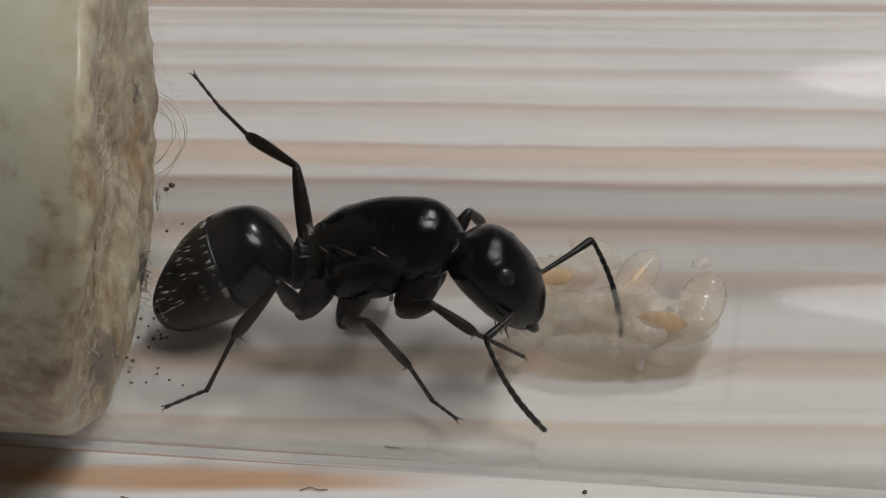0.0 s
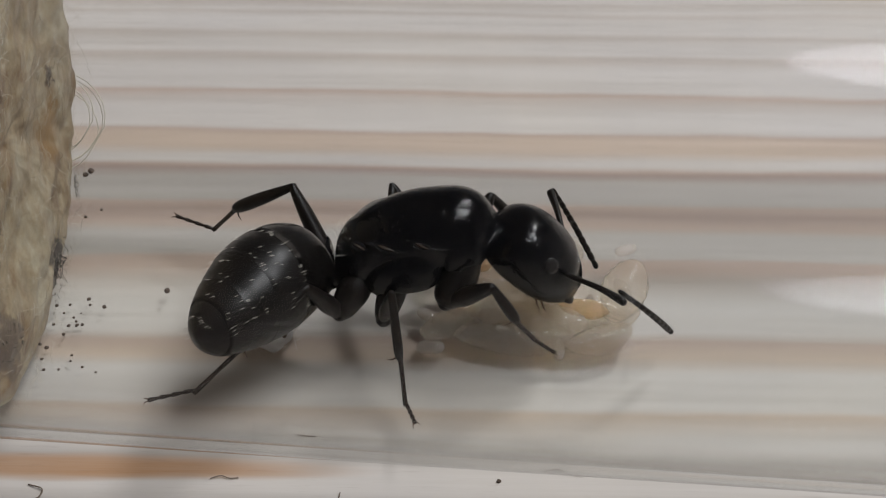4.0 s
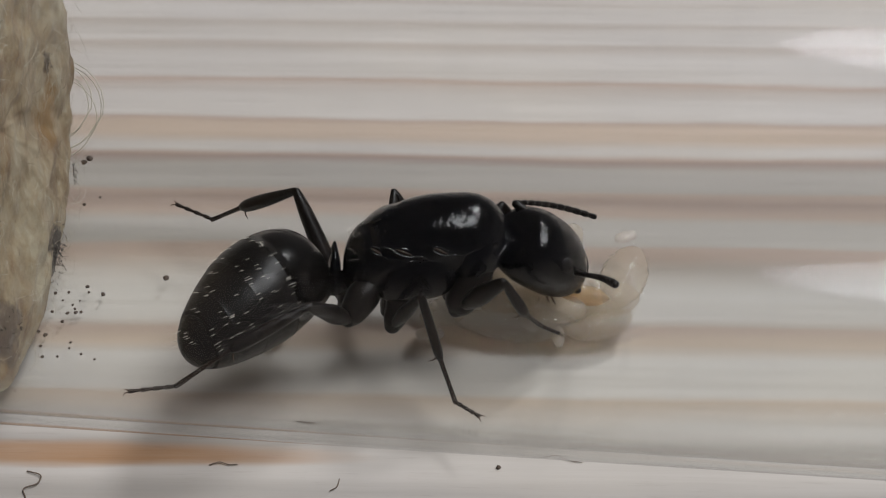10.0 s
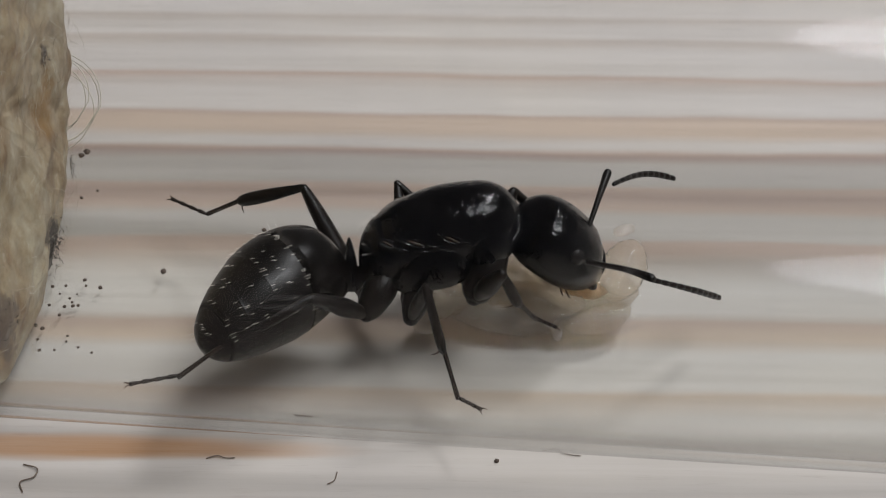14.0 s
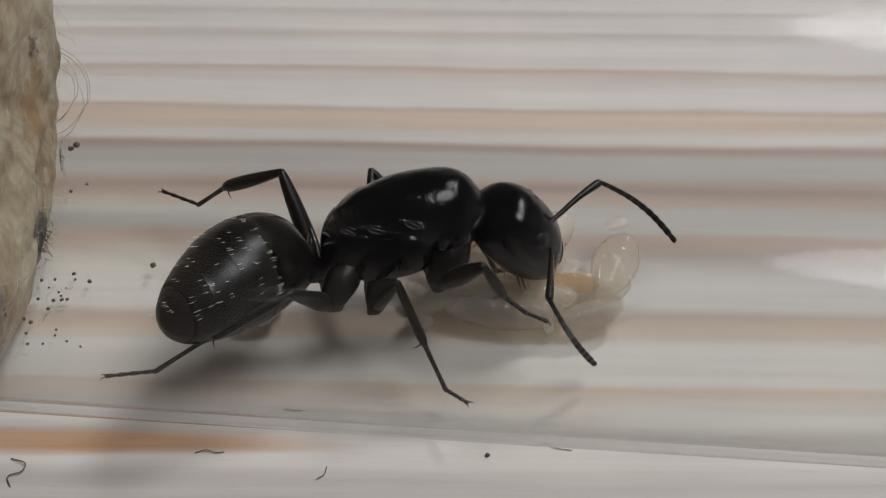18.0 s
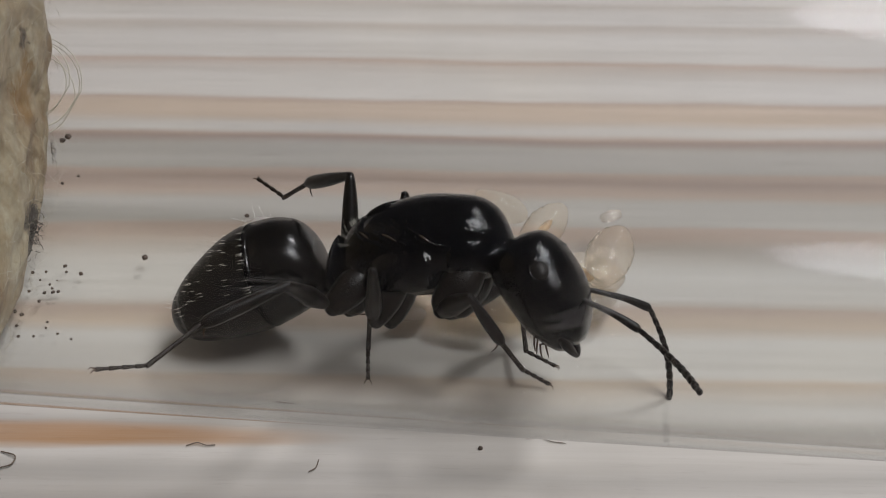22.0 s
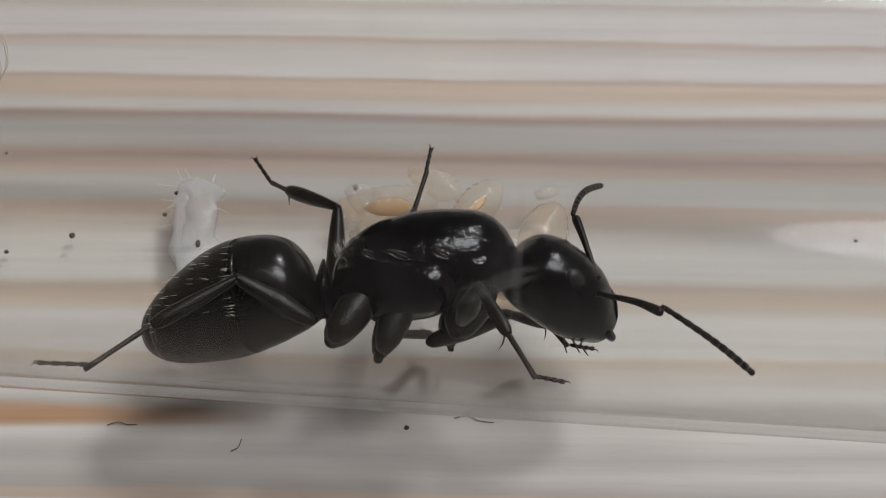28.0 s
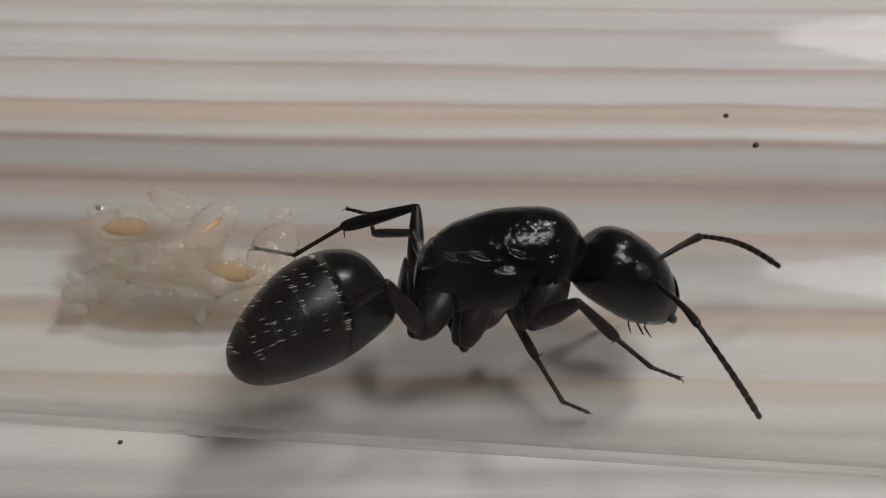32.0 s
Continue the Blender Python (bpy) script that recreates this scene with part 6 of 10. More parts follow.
    walk(PART["flag.L"], [
        (0, pose(0.00820, 0.00294, -0.00037, 5.1, 74.7, 45.6)), (0.5, pose(0.00764, 0.00301, 0.00030, -6.7, 50.1, 44.4)),
        (1, pose(0.00678, 0.00347, 0.00037, -15.6, 43.0, 57.4)), (1.5, pose(0.00685, 0.00331, 0.00084, -8.5, 22.6, 60.3)),
        (2, pose(0.00613, 0.00347, 0.00080, -17.6, 49.6, 64.5)), (2.5, pose(0.00691, 0.00361, -0.00029, -0.5, 49.7, 67.7)),
        (3, pose(0.00767, 0.00248, 0.00078, 0.2, 45.3, 40.6)), (3.5, pose(0.00557, 0.00302, 0.00101, -32.2, 55.5, 54.2)),
        (5.5, pose(0.00537, 0.00286, 0.00109, -46.0, 67.9, 52.5)), (6, pose(0.00527, 0.00247, 0.00140, -63.7, 69.1, 33.8)),
        (6.5, pose(0.00720, 0.00137, 0.00192, 0.6, 42.7, 44.1)), (7, pose(0.00654, 0.00078, 0.00219, -6.3, 58.6, 33.6)),
        (7.5, pose(0.00627, 0.00208, 0.00119, -32.6, 75.7, 47.5)), (8, pose(0.00835, 0.00131, -0.00043, -8.6, 49.4, 29.1)),
        (8.5, pose(0.00806, 0.00139, 0.00062, 1.2, 14.6, 38.8)), (9, pose(0.00553, 0.00066, 0.00224, -26.2, 51.2, 34.7)),
        (9.5, pose(0.00410, 0.00078, 0.00174, -49.0, 22.2, 31.0)), (10, pose(0.00373, 0.00085, 0.00163, -58.7, 19.4, 33.3)),
        (10.5, pose(0.00377, 0.00094, 0.00179, -50.4, 9.9, 79.0)), (11, pose(0.00444, 0.00115, 0.00240, -33.2, 16.0, 65.2)),
        (11.5, pose(0.00457, 0.00114, 0.00226, -33.6, 35.1, 66.4)), (12, pose(0.00578, 0.00113, 0.00234, -7.1, 29.5, 54.2)),
        (12.5, pose(0.00765, 0.00253, 0.00000, -12.9, 43.5, 37.1)), (13, pose(0.00802, 0.00214, -0.00042, -7.1, 43.5, 33.1)),
        (13.5, pose(0.00795, 0.00155, 0.00071, 4.2, 25.8, 36.2)), (14.5, pose(0.00578, 0.00071, 0.00123, -13.9, 2.7, 76.6)),
        (15.5, pose(0.00354, 0.00016, 0.00171, -42.2, 0.5, 121.2)), (16, pose(0.00464, -0.00005, 0.00255, -26.1, -15.3, 66.4)),
        (16.5, pose(0.00487, 0.00007, 0.00284, -39.7, -51.3, 90.8)), (17, pose(0.00482, 0.00029, 0.00269, -24.4, -9.8, 67.6)),
        (17.5, pose(0.00576, 0.00226, 0.00114, -50.4, 24.0, 30.9)), (18, pose(0.00815, 0.00100, 0.00045, 4.9, 44.4, 30.0)),
        (18.5, pose(0.00777, 0.00204, -0.00032, 26.5, 60.6, 67.4)), (19, pose(0.00773, 0.00215, -0.00037, 62.5, 68.1, 104.0)),
        (19.5, pose(0.00784, 0.00228, -0.00148, 64.8, 75.9, 105.4)), (20, pose(0.00792, 0.00284, -0.00098, 3.9, 58.7, 45.9)),
        (20.5, pose(0.00851, 0.00145, -0.00132, 11.9, 48.5, 30.2)), (21, pose(0.00888, 0.00025, -0.00191, 11.3, 49.2, 11.0)),
        (21.5, pose(0.00811, 0.00180, -0.00234, -55.8, 52.4, -5.5)), (22, pose(0.00834, 0.00201, -0.00180, 67.1, 52.6, 81.4)),
        (22.5, pose(0.00804, 0.00232, -0.00061, -15.3, 28.4, 35.1)), (23, pose(0.00754, 0.00242, -0.00070, 1.2, 27.9, 63.2)),
        (23.5, pose(0.00733, 0.00124, 0.00236, -8.2, -26.3, 42.1)), (24, pose(0.00645, 0.00254, 0.00154, -27.8, 7.8, 54.6)),
        (24.5, pose(0.00498, 0.00120, 0.00189, -43.8, 7.5, 26.2)), (25, pose(0.00724, 0.00179, 0.00164, 2.3, -3.8, 67.6)),
        (25.5, pose(0.00789, 0.00219, 0.00060, 27.2, 1.4, 67.5)), (26, pose(0.00581, 0.00084, 0.00281, -9.4, -9.9, 84.3)),
        (26.5, pose(0.00628, 0.00153, 0.00181, -29.6, 10.9, 31.2)), (28.5, pose(0.00562, 0.00051, 0.00233, -29.7, -26.5, 69.0)),
        (29, pose(0.00569, 0.00074, 0.00282, -34.4, -15.7, 58.7)), (29.5, pose(0.00457, -0.00031, 0.00403, -28.7, -39.0, 66.0)),
        (30, pose(0.00691, -0.00115, 0.00315, 18.5, -27.5, 28.2)), (30.5, pose(0.00809, 0.00001, 0.00162, 22.8, 1.7, 32.2)),
        (31, pose(0.00510, -0.00214, 0.00300, 2.1, -44.3, 55.7)), (31.5, pose(0.00523, -0.00283, 0.00365, 6.1, -1.2, 23.5)),
        (32, pose(0.00820, 0.00041, 0.00070, 0.2, 18.5, 30.5))])
    walk(PART["femur.RF"], [
        (0, pose(0.00032, -0.00043, -0.00228, 11.5, -18.0, -42.3)), (0.5, pose(0.00033, -0.00042, -0.00220, 13.3, -13.2, -43.1)),
        (1, pose(0.00035, -0.00050, -0.00212, 14.2, -8.9, -39.5)), (1.5, pose(0.00043, -0.00049, -0.00226, 12.1, -19.6, -44.3)),
        (2, pose(0.00051, -0.00082, -0.00204, 12.3, -4.3, -22.4)), (2.5, pose(0.00053, -0.00082, -0.00207, 11.2, -8.0, -23.4)),
        (3, pose(0.00050, -0.00074, -0.00212, 10.4, -12.7, -29.6)), (3.5, pose(0.00055, -0.00076, -0.00213, 10.4, -15.8, -30.5)),
        (5.5, pose(0.00063, -0.00074, -0.00219, 10.9, -24.9, -39.2)), (6, pose(0.00066, -0.00080, -0.00216, 9.3, -24.2, -34.4)),
        (7, pose(0.00069, -0.00076, -0.00218, 11.1, -27.0, -42.0)), (8, pose(0.00076, -0.00070, -0.00215, 15.8, -23.5, -57.4)),
        (9, pose(0.00079, -0.00085, -0.00204, 13.5, -10.2, -43.7)), (10, pose(0.00095, -0.00100, -0.00200, 12.0, -30.3, -49.2)),
        (11, pose(0.00092, -0.00098, -0.00202, 8.2, -27.3, -36.3)), (12, pose(0.00083, -0.00089, -0.00209, 11.6, -27.7, -43.1)),
        (13, pose(0.00076, -0.00070, -0.00218, 17.0, -26.3, -56.9)), (13.5, pose(0.00084, -0.00077, -0.00216, 19.3, -30.9, -64.4)),
        (15.5, pose(0.00092, -0.00096, -0.00202, 13.4, -22.1, -49.2)), (16, pose(0.00093, -0.00097, -0.00201, 13.8, -22.7, -52.9)),
        (16.5, pose(0.00094, -0.00100, -0.00200, 10.3, -14.7, -36.8)), (17, pose(0.00090, -0.00097, -0.00201, 10.8, -11.9, -33.5)),
        (18, pose(0.00072, -0.00076, -0.00210, 13.7, -17.1, -46.1)), (19, pose(0.00064, -0.00052, -0.00207, 15.4, -7.3, -57.2)),
        (19.5, pose(0.00058, -0.00055, -0.00205, 15.5, -4.8, -50.7)), (20, pose(0.00059, -0.00041, -0.00211, 14.5, -9.4, -58.3)),
        (20.5, pose(0.00054, -0.00038, -0.00207, 15.7, -5.3, -56.6)), (21, pose(0.00045, -0.00050, -0.00195, 18.1, 4.0, -44.7)),
        (21.5, pose(0.00042, -0.00057, -0.00191, 19.5, 7.2, -39.5)), (22, pose(0.00047, -0.00047, -0.00214, 16.5, -10.8, -48.2)),
        (22.5, pose(0.00053, -0.00049, -0.00217, 15.1, -14.3, -50.0)), (23, pose(0.00055, -0.00068, -0.00218, 10.8, -19.6, -38.7)),
        (23.5, pose(0.00060, -0.00072, -0.00223, 8.6, -27.0, -39.0)), (24, pose(0.00064, -0.00055, -0.00224, 12.8, -23.8, -55.6)),
        (24.5, pose(0.00079, -0.00069, -0.00205, 15.4, -7.6, -62.6)), (25, pose(0.00095, -0.00099, -0.00200, 17.1, -10.8, -64.4)),
        (25.5, pose(0.00096, -0.00101, -0.00200, 14.9, -12.3, -62.7)), (26, pose(0.00097, -0.00103, -0.00199, 12.2, -14.3, -59.3)),
        (26.5, pose(0.00098, -0.00106, -0.00199, 11.4, -11.2, -62.2)), (28.5, pose(0.00097, -0.00118, -0.00192, 12.6, -24.4, -83.7)),
        (29, pose(0.00094, -0.00097, -0.00201, 2.4, -20.4, -64.4)), (29.5, pose(0.00082, -0.00071, -0.00216, 7.6, -27.4, -64.8)),
        (30, pose(0.00051, -0.00065, -0.00201, 6.7, -1.5, -38.7)), (30.5, pose(0.00066, -0.00047, -0.00217, 3.6, -16.0, -61.0)),
        (31, pose(0.00035, -0.00066, -0.00182, 10.7, 14.7, -29.5)), (31.5, pose(0.00088, -0.00086, -0.00205, 21.9, -17.5, -62.7)),
        (32, pose(0.00068, -0.00060, -0.00213, 11.4, -15.3, -55.7))])
    walk(PART["tibia.RF"], [
        (0, pose(0.00243, -0.00235, -0.00135, 47.8, 41.4, 20.5)), (0.5, pose(0.00247, -0.00242, -0.00151, 65.7, 41.4, 46.7)),
        (1, pose(0.00263, -0.00239, -0.00166, 62.5, 45.7, 41.5)), (1.5, pose(0.00245, -0.00247, -0.00125, 71.5, 50.2, 52.9)),
        (2, pose(0.00327, -0.00196, -0.00181, 84.0, 52.2, 68.3)), (2.5, pose(0.00325, -0.00200, -0.00165, 87.2, 55.3, 71.9)),
        (3, pose(0.00304, -0.00219, -0.00146, 86.8, 50.9, 70.0)), (3.5, pose(0.00304, -0.00223, -0.00132, 76.7, 60.3, 57.5)),
        (5.5, pose(0.00274, -0.00246, -0.00093, 72.5, 45.0, 48.9)), (6, pose(0.00291, -0.00235, -0.00093, 73.6, 47.4, 49.5)),
        (7, pose(0.00267, -0.00255, -0.00082, 78.2, 43.4, 54.0)), (8, pose(0.00224, -0.00302, -0.00096, 74.5, 37.3, 48.7)),
        (9, pose(0.00293, -0.00289, -0.00151, 82.3, 50.0, 59.7)), (10, pose(0.00264, -0.00296, -0.00048, 71.7, 52.5, 46.0)),
        (11, pose(0.00307, -0.00256, -0.00064, 74.8, 60.0, 51.4)), (12, pose(0.00277, -0.00270, -0.00069, 74.6, 55.5, 52.2)),
        (13, pose(0.00222, -0.00295, -0.00085, 75.0, 42.9, 52.6)), (13.5, pose(0.00195, -0.00309, -0.00061, 83.8, 49.1, 63.1)),
        (15.5, pose(0.00273, -0.00306, -0.00089, 91.2, 57.0, 66.1)), (16, pose(0.00260, -0.00318, -0.00085, 85.8, 53.1, 57.2)),
        (16.5, pose(0.00327, -0.00274, -0.00124, 106.8, 66.5, 83.9)), (17, pose(0.00335, -0.00259, -0.00140, 111.3, 64.6, 89.8)),
        (18, pose(0.00271, -0.00283, -0.00122, 87.9, 48.0, 62.2)), (19, pose(0.00225, -0.00302, -0.00169, 98.8, 36.7, 84.4)),
        (19.5, pose(0.00247, -0.00286, -0.00180, 85.7, 54.0, 70.6)), (20, pose(0.00214, -0.00293, -0.00163, 41.1, 56.2, 20.8)),
        (20.5, pose(0.00219, -0.00288, -0.00179, 48.3, 56.4, 31.8)), (21, pose(0.00257, -0.00261, -0.00216, 59.1, 65.5, 46.6)),
        (21.5, pose(0.00272, -0.00246, -0.00229, 75.2, 47.9, 68.4)), (22, pose(0.00244, -0.00267, -0.00157, 53.2, 50.4, 42.4)),
        (22.5, pose(0.00239, -0.00272, -0.00143, 37.2, 67.4, 20.4)), (23, pose(0.00276, -0.00245, -0.00118, 26.4, 64.9, 5.7)),
        (23.5, pose(0.00268, -0.00240, -0.00087, 35.1, 76.3, 12.1)), (24, pose(0.00219, -0.00281, -0.00103, 89.8, 56.6, 66.7)),
        (24.5, pose(0.00216, -0.00333, -0.00165, 17.9, 50.5, -16.2)), (25, pose(0.00222, -0.00365, -0.00144, 24.2, 52.5, -7.6)),
        (25.5, pose(0.00230, -0.00362, -0.00136, 2.6, 43.8, -31.4)), (26, pose(0.00245, -0.00353, -0.00125, -2.6, 33.2, -33.8)),
        (26.5, pose(0.00235, -0.00366, -0.00141, -0.6, 36.4, -32.4)), (28.5, pose(0.00127, -0.00389, -0.00068, -11.5, 57.2, -56.2)),
        (29, pose(0.00215, -0.00351, -0.00097, 4.3, 43.5, -38.9)), (29.5, pose(0.00195, -0.00312, -0.00078, -4.8, 62.2, -57.0)),
        (30, pose(0.00285, -0.00252, -0.00194, 4.3, 54.8, -53.8)), (30.5, pose(0.00205, -0.00299, -0.00135, -22.5, 46.0, -78.0)),
        (31, pose(0.00288, -0.00209, -0.00258, 110.4, 65.1, 51.2)), (31.5, pose(0.00219, -0.00340, -0.00115, 138.5, 55.0, 73.6)),
        (32, pose(0.00231, -0.00299, -0.00134, 76.8, 45.3, 15.9))])
    walk(PART["basitarsus.RF"], [
        (0, pose(0.00390, -0.00180, -0.00274, 42.0, 34.4, 52.8)), (0.5, pose(0.00355, -0.00127, -0.00291, 43.0, 41.2, 54.1)),
        (1, pose(0.00373, -0.00143, -0.00316, 47.3, 36.4, 60.6)), (1.5, pose(0.00327, -0.00140, -0.00286, 54.2, 39.4, 71.5)),
        (2, pose(0.00375, -0.00076, -0.00347, 49.5, 44.2, 64.3)), (2.5, pose(0.00363, -0.00086, -0.00336, 52.9, 46.0, 68.7)),
        (3, pose(0.00350, -0.00096, -0.00308, 43.7, 41.5, 54.6)), (3.5, pose(0.00360, -0.00133, -0.00315, 54.4, 43.2, 70.3)),
        (5.5, pose(0.00372, -0.00133, -0.00241, 49.9, 34.6, 59.4)), (6, pose(0.00383, -0.00126, -0.00248, 52.9, 31.9, 63.9)),
        (7, pose(0.00357, -0.00132, -0.00226, 53.4, 31.8, 62.6)), (8, pose(0.00335, -0.00177, -0.00222, 50.8, 22.6, 57.3)),
        (9, pose(0.00362, -0.00173, -0.00311, 50.5, 37.0, 57.3)), (10, pose(0.00354, -0.00204, -0.00215, 50.6, 33.2, 57.8)),
        (11, pose(0.00372, -0.00174, -0.00246, 55.3, 37.0, 67.8)), (12, pose(0.00349, -0.00177, -0.00242, 56.0, 36.3, 69.1)),
        (13, pose(0.00315, -0.00174, -0.00226, 54.0, 30.2, 64.7)), (13.5, pose(0.00258, -0.00185, -0.00220, 54.8, 33.6, 64.7)),
        (15.5, pose(0.00319, -0.00203, -0.00265, 53.2, 45.3, 57.0)), (16, pose(0.00328, -0.00212, -0.00253, 53.0, 44.6, 53.9)),
        (16.5, pose(0.00335, -0.00191, -0.00318, 55.9, 53.9, 61.0)), (17, pose(0.00334, -0.00170, -0.00329, 54.3, 55.5, 60.0)),
        (18, pose(0.00335, -0.00158, -0.00278, 47.9, 39.9, 50.0)), (19, pose(0.00242, -0.00134, -0.00296, 58.5, 33.6, 74.0)),
        (19.5, pose(0.00288, -0.00169, -0.00350, 50.7, 46.6, 66.5)), (20, pose(0.00322, -0.00251, -0.00337, 29.4, 50.7, 41.5)),
        (20.5, pose(0.00317, -0.00226, -0.00354, 32.3, 52.0, 47.6)), (21, pose(0.00317, -0.00198, -0.00408, 44.2, 46.8, 65.6)),
        (21.5, pose(0.00324, -0.00116, -0.00385, 37.4, 35.5, 57.9)), (22, pose(0.00343, -0.00177, -0.00320, 41.3, 35.2, 67.7)),
        (22.5, pose(0.00314, -0.00243, -0.00337, 7.6, 62.3, 21.0)), (23, pose(0.00365, -0.00235, -0.00307, -3.4, 60.8, 5.8)),
        (23.5, pose(0.00315, -0.00230, -0.00291, 1.0, 67.6, 7.7)), (24, pose(0.00265, -0.00175, -0.00278, 28.0, 66.0, 33.8)),
        (24.5, pose(0.00344, -0.00370, -0.00326, -5.7, 52.3, -4.0)), (25, pose(0.00348, -0.00382, -0.00311, 1.9, 47.7, 7.3)),
        (25.5, pose(0.00359, -0.00440, -0.00282, -2.3, 37.3, 5.9)), (26, pose(0.00391, -0.00452, -0.00241, -18.0, 29.7, -15.8)),
        (26.5, pose(0.00377, -0.00456, -0.00266, -4.3, 40.6, 5.1)), (28.5, pose(0.00190, -0.00484, -0.00243, -1.8, 62.6, -2.3)),
        (29, pose(0.00334, -0.00447, -0.00241, -42.2, 38.4, -55.3)), (29.5, pose(0.00248, -0.00393, -0.00263, -34.3, 66.1, -52.1)),
        (30, pose(0.00357, -0.00350, -0.00364, -27.2, 44.8, -51.6)), (30.5, pose(0.00236, -0.00442, -0.00286, -56.2, 41.7, -81.8)),
        (31, pose(0.00344, -0.00139, -0.00449, 39.7, 72.5, 9.4)), (31.5, pose(0.00253, -0.00225, -0.00286, 96.2, 54.1, 60.0)),
        (32, pose(0.00373, -0.00258, -0.00284, 38.8, 43.0, 7.0))])
    walk(PART["tarsus.RF"], [
        (0, pose(0.00475, -0.00068, -0.00370, 43.3, 34.8, 49.3)), (0.5, pose(0.00430, -0.00023, -0.00403, 31.2, 43.5, 29.8)),
        (1, pose(0.00440, -0.00024, -0.00417, 32.8, 37.8, 31.7)), (1.5, pose(0.00368, -0.00015, -0.00394, 33.2, 45.8, 32.0)),
        (2, pose(0.00428, 0.00033, -0.00466, 35.7, 38.5, 35.5)), (2.5, pose(0.00405, 0.00024, -0.00460, 33.0, 44.6, 31.2)),
        (3, pose(0.00424, 0.00009, -0.00421, 38.3, 39.4, 38.4)), (3.5, pose(0.00401, -0.00018, -0.00430, 35.5, 46.3, 34.0)),
        (5.5, pose(0.00443, -0.00013, -0.00339, 41.0, 25.2, 39.1)), (6, pose(0.00448, 0.00003, -0.00338, 42.8, 23.4, 42.3)),
        (7, pose(0.00424, -0.00003, -0.00315, 42.6, 24.1, 39.2)), (8, pose(0.00420, -0.00045, -0.00288, 42.7, 23.5, 41.3)),
        (9, pose(0.00435, -0.00058, -0.00413, 34.6, 22.5, 22.9)), (10, pose(0.00429, -0.00085, -0.00308, 41.6, 29.8, 41.5)),
        (11, pose(0.00423, -0.00048, -0.00348, 39.8, 33.0, 39.5)), (12, pose(0.00398, -0.00048, -0.00344, 39.7, 33.5, 39.0)),
        (13, pose(0.00378, -0.00041, -0.00312, 42.0, 28.6, 41.6)), (13.5, pose(0.00318, -0.00058, -0.00314, 42.8, 31.7, 41.7)),
        (15.5, pose(0.00385, -0.00102, -0.00386, 36.9, 39.6, 26.5)), (16, pose(0.00399, -0.00115, -0.00373, 38.8, 38.7, 26.7)),
        (16.5, pose(0.00384, -0.00103, -0.00454, 45.2, 45.5, 40.1)), (17, pose(0.00383, -0.00086, -0.00469, 45.2, 45.7, 41.0)),
        (18, pose(0.00420, -0.00058, -0.00387, 46.8, 32.3, 40.2)), (19, pose(0.00280, 0.00002, -0.00390, 54.1, 29.7, 61.0)),
        (19.5, pose(0.00335, -0.00062, -0.00473, 33.3, 39.3, 29.8)), (20, pose(0.00403, -0.00180, -0.00468, 22.8, 34.0, 15.9)),
        (20.5, pose(0.00388, -0.00149, -0.00489, 26.7, 28.3, 24.6)), (21, pose(0.00366, -0.00091, -0.00531, 29.1, 31.8, 30.4)),
        (21.5, pose(0.00398, 0.00001, -0.00483, 29.1, 19.4, 32.2)), (22, pose(0.00396, -0.00047, -0.00417, 32.9, 24.8, 44.6)),
        (22.5, pose(0.00389, -0.00215, -0.00487, 34.8, 24.5, 44.5)), (23, pose(0.00447, -0.00226, -0.00455, 15.5, 42.7, 7.9)),
        (23.5, pose(0.00380, -0.00221, -0.00447, 35.5, 25.3, 39.7)), (24, pose(0.00322, -0.00136, -0.00434, 35.7, 22.1, 35.9)),
        (24.5, pose(0.00448, -0.00378, -0.00460, 14.0, 18.4, -19.3)), (25, pose(0.00462, -0.00367, -0.00436, 9.0, 24.6, -33.1)),
        (25.5, pose(0.00494, -0.00427, -0.00385, 7.6, 15.5, -27.6)), (26, pose(0.00532, -0.00492, -0.00324, 1.4, -0.4, -50.7)),
        (26.5, pose(0.00506, -0.00445, -0.00376, 1.7, 10.4, -41.4)), (28.5, pose(0.00268, -0.00487, -0.00394, -3.0, 12.0, -57.1)),
        (29, pose(0.00410, -0.00556, -0.00346, -3.9, 10.8, -60.9)), (29.5, pose(0.00290, -0.00449, -0.00418, -0.0, 23.0, -63.6)),
        (30, pose(0.00432, -0.00444, -0.00485, 10.4, 18.5, -55.5)), (30.5, pose(0.00254, -0.00568, -0.00398, -0.7, 20.8, -67.2)),
        (31, pose(0.00395, -0.00131, -0.00611, 55.3, 30.1, 15.7)), (31.5, pose(0.00303, -0.00138, -0.00425, 66.7, 26.9, 24.6)),
        (32, pose(0.00496, -0.00243, -0.00400, 52.0, 24.7, 13.5))])
